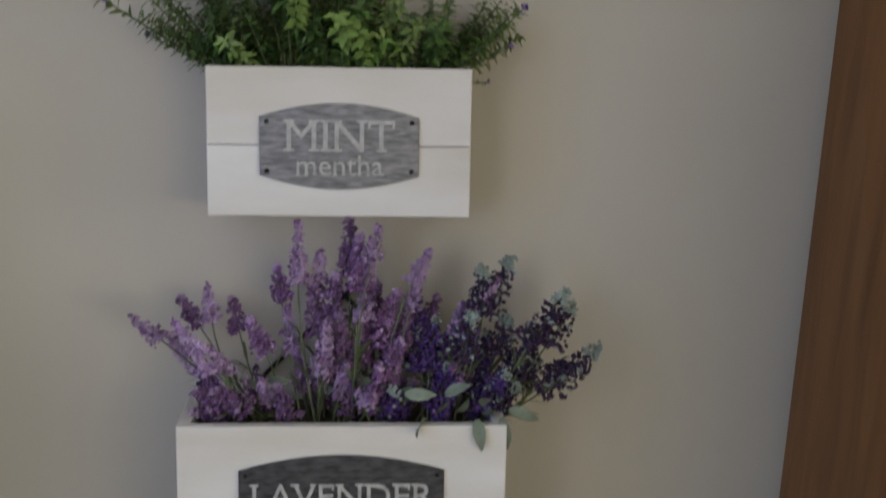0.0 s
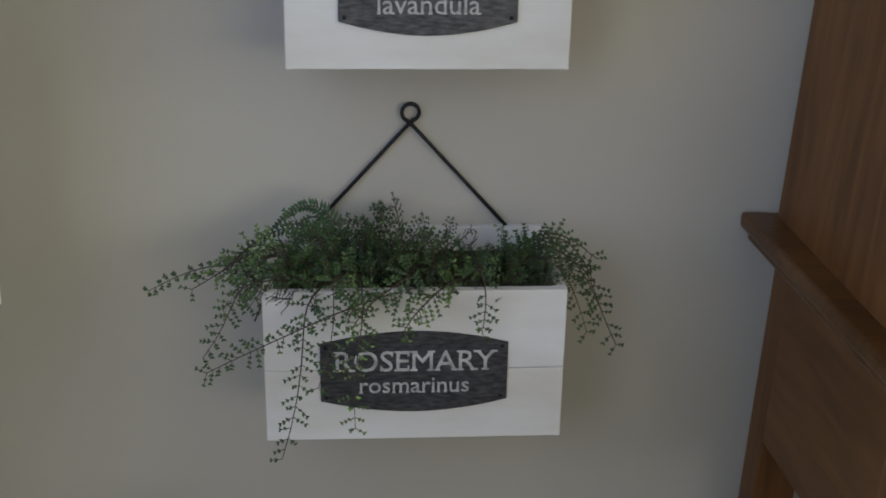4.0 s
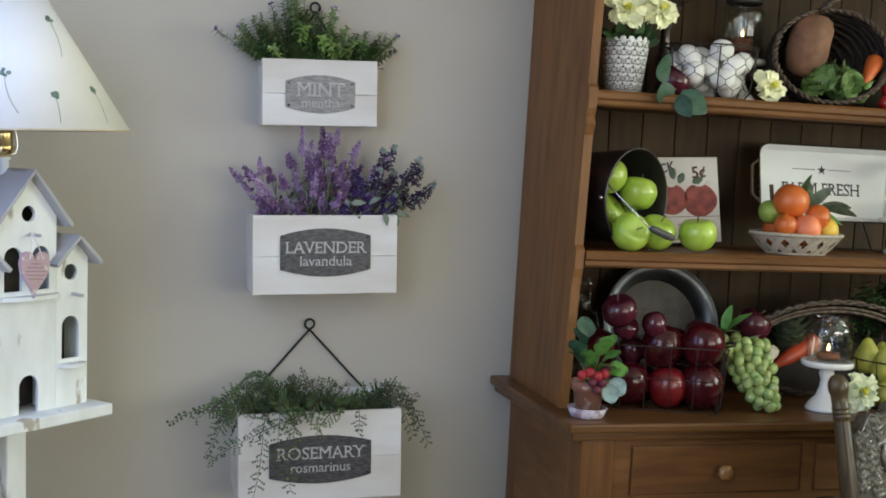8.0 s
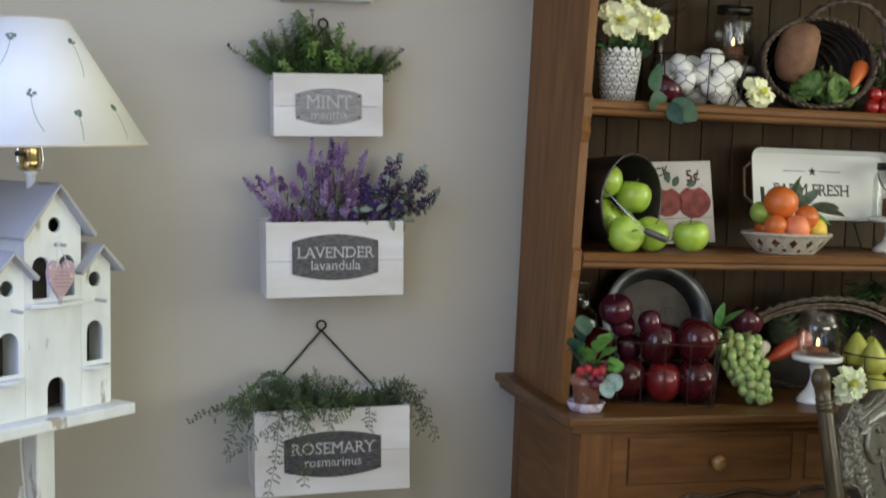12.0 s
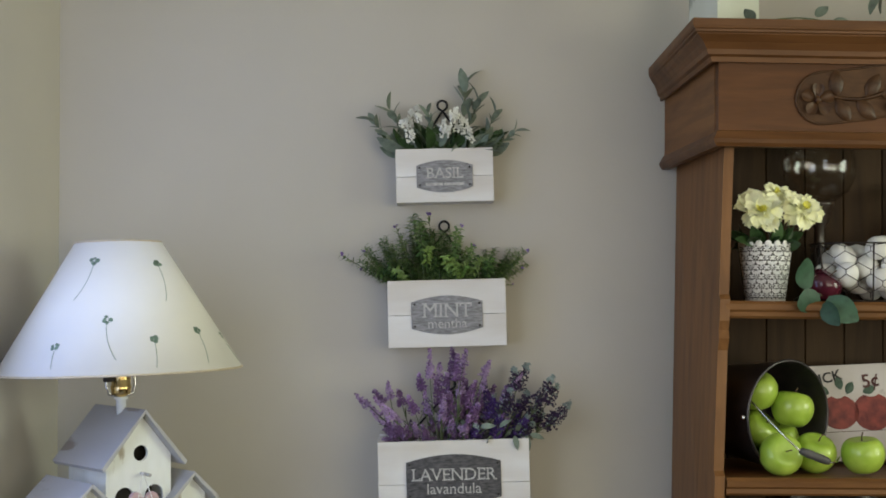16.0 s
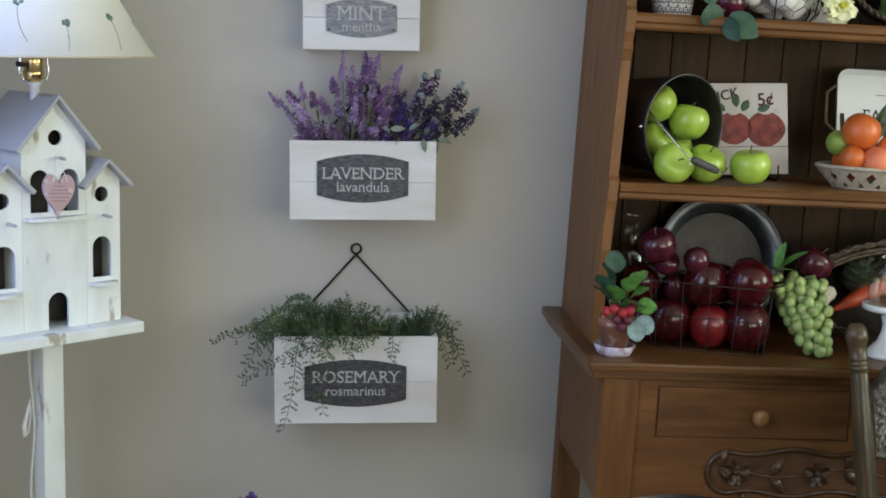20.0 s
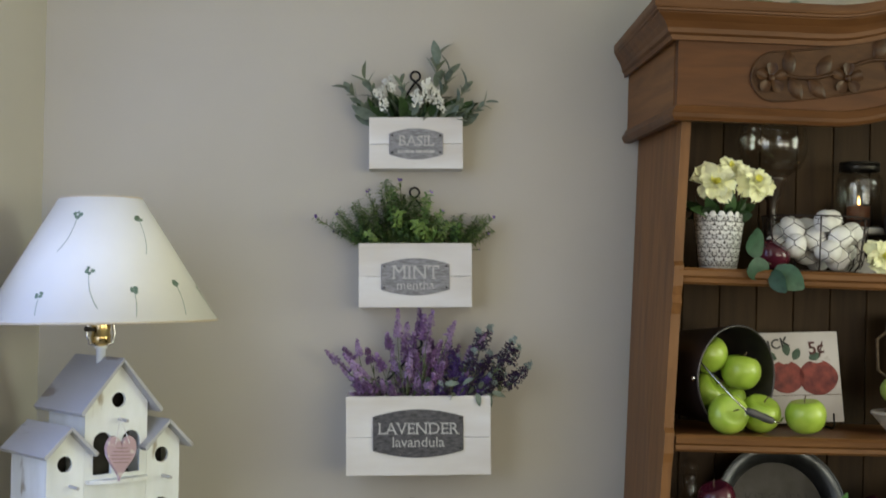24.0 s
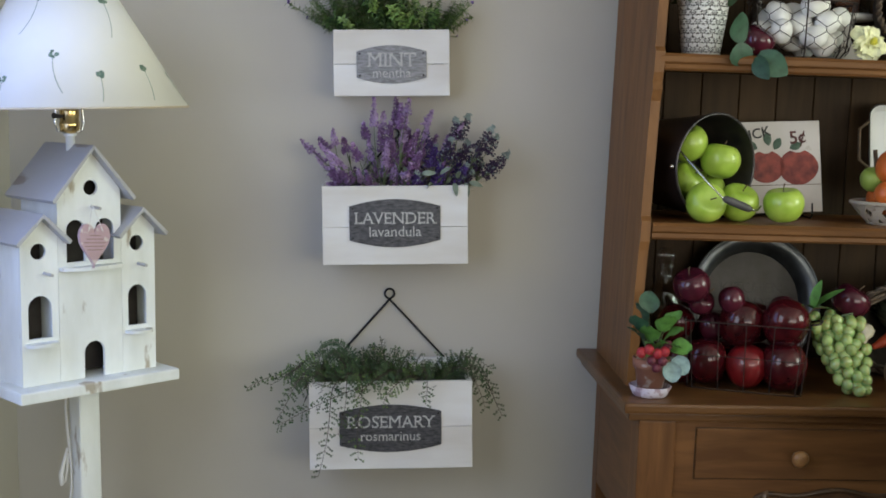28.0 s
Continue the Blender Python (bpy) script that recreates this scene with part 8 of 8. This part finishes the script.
        # acanthus strokes that stream up the side
        for col in range(17):
            x0 = 0.024 + 0.0068 * col
            for row in range(19):
                x, z = x0 + rnd.uniform(-0.0025, 0.0025), 0.328 + 0.0108 * row + rnd.uniform(-0.004, 0.004)
                if not inside(x, z) or (x > 0.112 and abs(z - 0.458) < 0.042) or (x > 0.172 and z > 0.36):
                    continue
                turn = 90 + 30 * math.sin(col * 0.8 + row * 0.42) + rnd.uniform(-14, 14)
                put("carved_leaf", LEAF_CUT[rnd.randrange(2)], None, panel, m=pose(*at(x, z, -0.0094)) @ pose(0, 0, 0, 0, -turn if s > 0 else -(180 - turn), 0))
        # gadroons fanned under the upper edge
        for k in range(19):
            x = 0.100 + 0.0070 * k
            put("carved_leaf", LEAF_CUT[0], None, panel, m=pose(*at(x, 0.503 + 0.0009 * k, -0.0094)) @ pose(0, 0, 0, 0, -(38 + 2 * k) if s > 0 else -(142 - 2 * k), 0))
            put("carved_leaf", LEAF_CUT[2], None, panel, m=pose(*at(x, 0.478 if x < 0.13 else 0.490, -0.0094)) @ pose(0, 0, 0, 0, -(28 + 2 * k) if s > 0 else -(152 - 2 * k), 0))
    part("lower_rail", block(0.016, W - 0.016, -0.010, 0.010, 0.035, 0.070, 0.003), CHAIR_WOOD, c, m=back)
    for i in range(7):
        x = 0.05 + 0.06 * i
        part("spindle", lathe([(0, 0.07), (0.006, 0.07), (0.005, 0.10), (0.009, 0.13), (0.006, 0.16), (0.009, 0.19), (0.005, 0.25), (0.006, 0.313), (0, 0.313)], 12), CHAIR_WOOD, c, m=back @ pose(x, 0, 0), smooth=True)
    part("seat", block(-0.02, W + 0.02, -0.40, 0.03, 0.389, 0.419, 0.012, 3), CHAIR_WOOD, c)
    for x in (0.0, W):
        for y in (-0.36, 0.0):
            part("leg", lathe([(0, 0), (0.013, 0), (0.017, 0.06), (0.014, 0.10), (0.020, 0.22), (0.016, 0.30), (0.020, 0.33), (0.018, 0.389), (0, 0.389)], 16, pose(x, y, 0)), CHAIR_WOOD, c, smooth=True)
        part("stretcher", tube([(x, -0.345, 0.18), (x, -0.18, 0.18), (x, -0.015, 0.18)], [0.008, 0.012, 0.008], 10), CHAIR_WOOD, c, smooth=True)
    part("stretcher", tube([(0.014, -0.36, 0.24), (W / 2, -0.36, 0.24), (W - 0.014, -0.36, 0.24)], [0.008, 0.013, 0.008], 10), CHAIR_WOOD, c, smooth=True)


build_chair()


# ---- on top of the hutch ----
LANTERN = chipped_paint("weathered_green_white_wood", (0.58, 0.61, 0.52), (0.30, 0.33, 0.26), 0.42, scale=30, along=(1, 1, 0.3))
IVY_DARK = leaf_mat("dark_ivy_green", (0.020, 0.040, 0.022))
IVY_TEAL = leaf_mat("dusty_teal_ivy", (0.13, 0.21, 0.18))
ST = 1.8625


def ivy_leaf(mat, size):
    pts = [(0, 0), (0.34, -0.10), (0.55, 0.18), (0.30, 0.34), (0.36, 0.66), (0.10, 0.60), (0.0, 1.0), (-0.10, 0.60), (-0.36, 0.66), (-0.30, 0.34), (-0.55, 0.18), (-0.34, -0.10)]
    verts = [(0, 0, 0.36 * size)] + [(x * size, 0.10 * size * abs(x) - 0.08 * size * z * z, z * size) for x, z in pts]
    k = len(pts)
    return mesh_of("ivy_leaf", verts, [(0, 1 + i, 1 + (i + 1) % k) for i in range(k)], [mat])


def build_top():
    b = thing("wooden_birdhouse", on_hutch(0.042, -0.175, ST, rz=24), "weathered pale green wooden birdhouse with dark opening", "birdhouse")
    t = 0.007
    part("front_board", pierced([(-0.046, 0.0), (0.046, 0.0), (0.046, 0.22), (-0.046, 0.22)], [[(-0.030, 0.118), (0.030, 0.118), (0.030, 0.185), (-0.030, 0.185)]], -0.040, -0.040 + t), LANTERN, b)
    for s in (-1, 1):
        part("side_board", block(s * 0.046 - (t if s > 0 else 0), s * 0.046 + (t if s < 0 else 0), -0.0328, 0.040, 0.0, 0.22), LANTERN, b)
    part("back_board", block(-0.0388, 0.0388, 0.0330, 0.040, 0.0, 0.22), DARK, b)
    part("roof_board", block(-0.056, 0.056, -0.052, 0.050, 0.2203, 0.229, 0.002), LANTERN, b)
    # dark block added for the shade behind the opening
    part("hollow", block(-0.0388, 0.0388, 0.020, 0.0325, 0.001, 0.219), DARK, b)
    v = thing("ivy_garland", on_hutch(0, 0, ST), "artificial ivy trailing along the hutch top", "ivy")
    rnd = random.Random(14)
    dark, teal, sage = ivy_leaf(IVY_DARK, 0.052), ivy_leaf(IVY_TEAL, 0.055), single_leaf(GREEN_GREY, 0.036, 0.010)
    vine = curve((0.06, -0.24, 0.052), (0.24, -0.22, 0.060), (0, -0.02, 0.010), 7)
    part("vine", tube(vine, 0.0012, 5), STEM, v)
    rl = mesh_of("leaf", *(lambda q: (q[0], q[1]))((lambda vs, fs: (leaf_lists(vs, fs, (0, 0, 0), (0, 0, 1), (0, 1, 0), 0.026, 0.012, 0.1, 0.15, 5) or vs, fs))([], [])), [GREEN_GREY], smooth=True)
    for x, z, d in ((0.115, 0.058, (0.1, -0.3, -1)), (0.165, 0.066, (0.2, -0.4, -1)), (0.215, 0.062, (1, -0.3, 0.05)), (0.185, 0.070, (0.6, -0.2, 0.6)), (0.075, 0.060, (-0.6, -0.2, 0.8))):
        put("leaf", rl, None, v, m=aim((x, -0.245, z), d, rnd.uniform(0, 60)))
    part("vine", tube(curve((0.315, -0.20, 0.124), (0.352, -0.19, 0.150), (0, 0, 0.004), 6), 0.001, 5), STEM, v)
    put("ivy_leaf", sage, None, v, m=aim((0.328, -0.205, 0.138), (-0.60, -0.1, -0.9), 20) @ Matrix.Scale(1.5, 4))
    put("ivy_leaf", sage, None, v, m=aim((0.316, -0.205, 0.126), (-0.7, -0.1, -0.8), -20) @ Matrix.Scale(1.2, 4))
    part("vine", tube(curve((0.46, -0.20, 0.085), (1.0, -0.16, 0.09), (0, -0.03, 0.035), 12), 0.0016, 5), STEM_BROWN, v)
    for x, y, z, d, s in ((0.490, -0.225, 0.120, (-0.1, -0.4, -1), 1.15), (0.512, -0.22, 0.118, (0.9, -0.3, -0.35), 0.9), (0.530, -0.21, 0.130, (0.2, -0.5, 0.6), 1.1), (0.565, -0.22, 0.135, (0.5, -0.6, -0.4), 1.25), (0.550, -0.20, 0.150, (-0.3, -0.5, 0.8), 1.1), (0.60, -0.2, 0.12, (0.1, -0.5, 0.8), 1.2), (0.47, -0.20, 0.118, (-0.9, -0.3, -0.2), 0.9)):
        put("ivy_leaf", dark, None, v, m=aim((x, y, z), d, rnd.uniform(-20, 20)) @ Matrix.Scale(s, 4))
    for i in range(20):
        x = rnd.uniform(0.535, 0.61)
        put("ivy_leaf", teal, None, v, m=aim((x, -0.330 + rnd.uniform(-0.03, 0.04), 0.120 + rnd.uniform(-0.03, 0.05)), (rnd.uniform(-0.5, 0.5), -0.3, rnd.uniform(-1.4, -0.5)), rnd.uniform(-30, 30)) @ Matrix.Scale(rnd.uniform(0.5, 0.85), 4))
    for i in range(26):
        put("ivy_leaf", rnd.choice((dark, teal, dark)), None, v, m=aim((rnd.uniform(0.62, 1.15), -0.20 + rnd.uniform(-0.08, 0.04), 0.115 + rnd.uniform(0, 0.10)), (rnd.uniform(-1, 1), rnd.uniform(-1, 0), rnd.uniform(-0.4, 1)), rnd.uniform(-30, 30)) @ Matrix.Scale(rnd.uniform(0.8, 1.2), 4))


build_top()

# ---- below: glazed jars under the hutch, and the pot of purple flowers ----
def glazed_blue():
    m = material("blue_white_glaze", (0.03, 0.05, 0.16), 0.15, vary=0.4, scale=9, bump=0.02, coat=0.5, second=(0.42, 0.46, 0.58))
    return m


BLUE = glazed_blue()
COBALT = material("dark_cobalt_glaze", (0.012, 0.020, 0.075), 0.15, vary=0.4, scale=14, bump=0.02, coat=0.5, second=(0.05, 0.075, 0.20))


def build_jars():
    for x, y, r, mat, lab in ((0.36, -0.17, 0.10, COBALT, "dark cobalt blue glazed floor jar"), (0.56, -0.19, 0.115, BLUE, "blue and white glazed ceramic floor jar"), (0.80, -0.18, 0.11, BLUE, "blue and white glazed ceramic floor jar")):
        j = thing("floor_jar", HUTCH @ pose(x, y, 0.012 if x > 0.5 else 0.002), lab, "jar", "glazed jars under the hutch")
        part("jar_wall", lathe([(0, 0), (r * 0.7, 0), (r * 0.85, 0.10), (r, 0.30), (r, 0.46), (r * 0.9, 0.545), (r * 0.62, 0.575), (r * 0.60, 0.60), (r * 0.55, 0.60), (r * 0.55, 0.575), (r * 0.82, 0.54), (r * 0.92, 0.46), (0, 0.02)], 36), mat, j, smooth=True)
        part("jar_collar", ring(0, 0, 0.60, r * 0.575, 0.006, n=36, m=8), mat, j, smooth=True)


build_jars()


def build_purple_pot():
    p = thing("flower_planter", pose(-0.197, -0.236, 0), "low clay planter with purple flowers on stems", "planter")
    part("pot_wall", lathe([(0, 0), (0.060, 0), (0.082, 0.25), (0.090, 0.255), (0.090, 0.285), (0.079, 0.285), (0.076, 0.26), (0, 0.25)], 32), TERRA, p, smooth=True)
    part("soil", lathe([(0, 0.252), (0.074, 0.262), (0.04, 0.270), (0, 0.272)], 20), MOSS, p)
    rnd = random.Random(19)
    blue = leaf_mat("blue_lilac_petal", (0.20, 0.20, 0.55), second=(0.45, 0.42, 0.70))
    sp = [leafy_mesh("flower_sprig", ln, 30, 0.016, 0.003, [GREEN, GREEN_LIME, blue], rnd, lean=1.4, bud=(None, 7, 0.005, 0.0036)) for ln in (0.20, 0.235)]
    for x, y, z in ((-0.075, -0.01, 0.268), (-0.105, 0.0, 0.225), (-0.125, -0.02, 0.205), (-0.055, 0.02, 0.215), (0.050, -0.01, 0.236), (0.030, 0.015, 0.210), (-0.02, 0.03, 0.215), (0.072, -0.01, 0.190), (-0.035, -0.02, 0.228), (0.015, -0.03, 0.205)):
        d = Vector((x * 0.75, y, z))
        k = int(z > 0.22)
        put("flower_sprig", sp[k], None, p, m=aim((x * 0.25, y * 0.5, 0.262), d, rnd.uniform(0, 360)) @ Matrix.Scale(d.length / (0.20, 0.235)[k], 4))
    violet = leaf_mat("royal_purple_petal", (0.085, 0.025, 0.18), second=(0.16, 0.06, 0.31))
    part("flower_stem", tube(curve((0.0, 0, 0.262), (0.0, -0.01, 0.545), (0.004, 0, 0), 6), 0.0018, 5), STEM, p)
    # one tall head of loose small blossoms
    for x, z, r in ((0.0, 0.541, 0.012), (-0.016, 0.534, 0.011), (0.015, 0.533, 0.012), (-0.024, 0.520, 0.010), (0.003, 0.524, 0.013), (0.022, 0.518, 0.010), (-0.010, 0.509, 0.012), (0.013, 0.504, 0.012), (-0.004, 0.492, 0.011), (0.016, 0.486, 0.011), (0.004, 0.474, 0.012)):
        blossom(p, pose(x, -0.012 + rnd.uniform(-0.006, 0.006), z, 55 + rnd.uniform(-25, 25), rnd.uniform(-30, 30), 0), r, 8, (violet, violet), rnd)


build_purple_pot()


def build_shell_bowl():
    """A scalloped bronze dish on a slim pedestal, before the jars."""
    b = thing("pedestal_bowl", pose(0.852, -0.565, 0, 0, 0, -20), "dark bronze scalloped dish on a slim pedestal", "bowl")
    bronze = material("dark_leaf_bronze", (0.050, 0.036, 0.026), 0.32, 0.5, vary=0.4, scale=40, bump=0.3, bump_scale=120, coat=0.2, second=(0.13, 0.085, 0.055))
    part("pedestal", lathe([(0, 0), (0.085, 0), (0.088, 0.015), (0.050, 0.035), (0.030, 0.08), (0.026, 0.36), (0.036, 0.52), (0.050, 0.552), (0, 0.552)], 24), bronze, b, smooth=True)
    verts, faces, n = [], [], 64
    rings = ((0.010, 0.4755, 0.0), (0.050, 0.480, 0.0), (0.085, 0.500, 0.02), (0.108, 0.540, 0.05), (0.118, 0.556, 0.06), (0.112, 0.558, 0.06), (0.100, 0.540, 0.05), (0.078, 0.508, 0.02), (0.045, 0.490, 0.0), (0.010, 0.487, 0.0))
    for r, z, wave in rings:
        for k in range(n):
            a = 2 * math.pi * k / n
            f = 1 + wave * math.cos(16 * a)
            verts.append((1.25 * r * f * math.cos(a), 0.85 * r * f * math.sin(a), z + 0.077 + 0.4 * wave * 0.1 * math.cos(16 * a)))
    for i in range(len(rings) - 1):
        for k in range(n):
            faces.append((i * n + k, i * n + (k + 1) % n, (i + 1) * n + (k + 1) % n, (i + 1) * n + k))
    faces += [tuple(range(n)), tuple((len(rings) - 1) * n + k for k in range(n))]
    part("dish", from_lists(verts, faces, pose(0.012, 0, 0.083) @ Matrix.Scale(0.85, 4)), bronze, b, "scalloped oval dish", smooth=True)


build_shell_bowl()
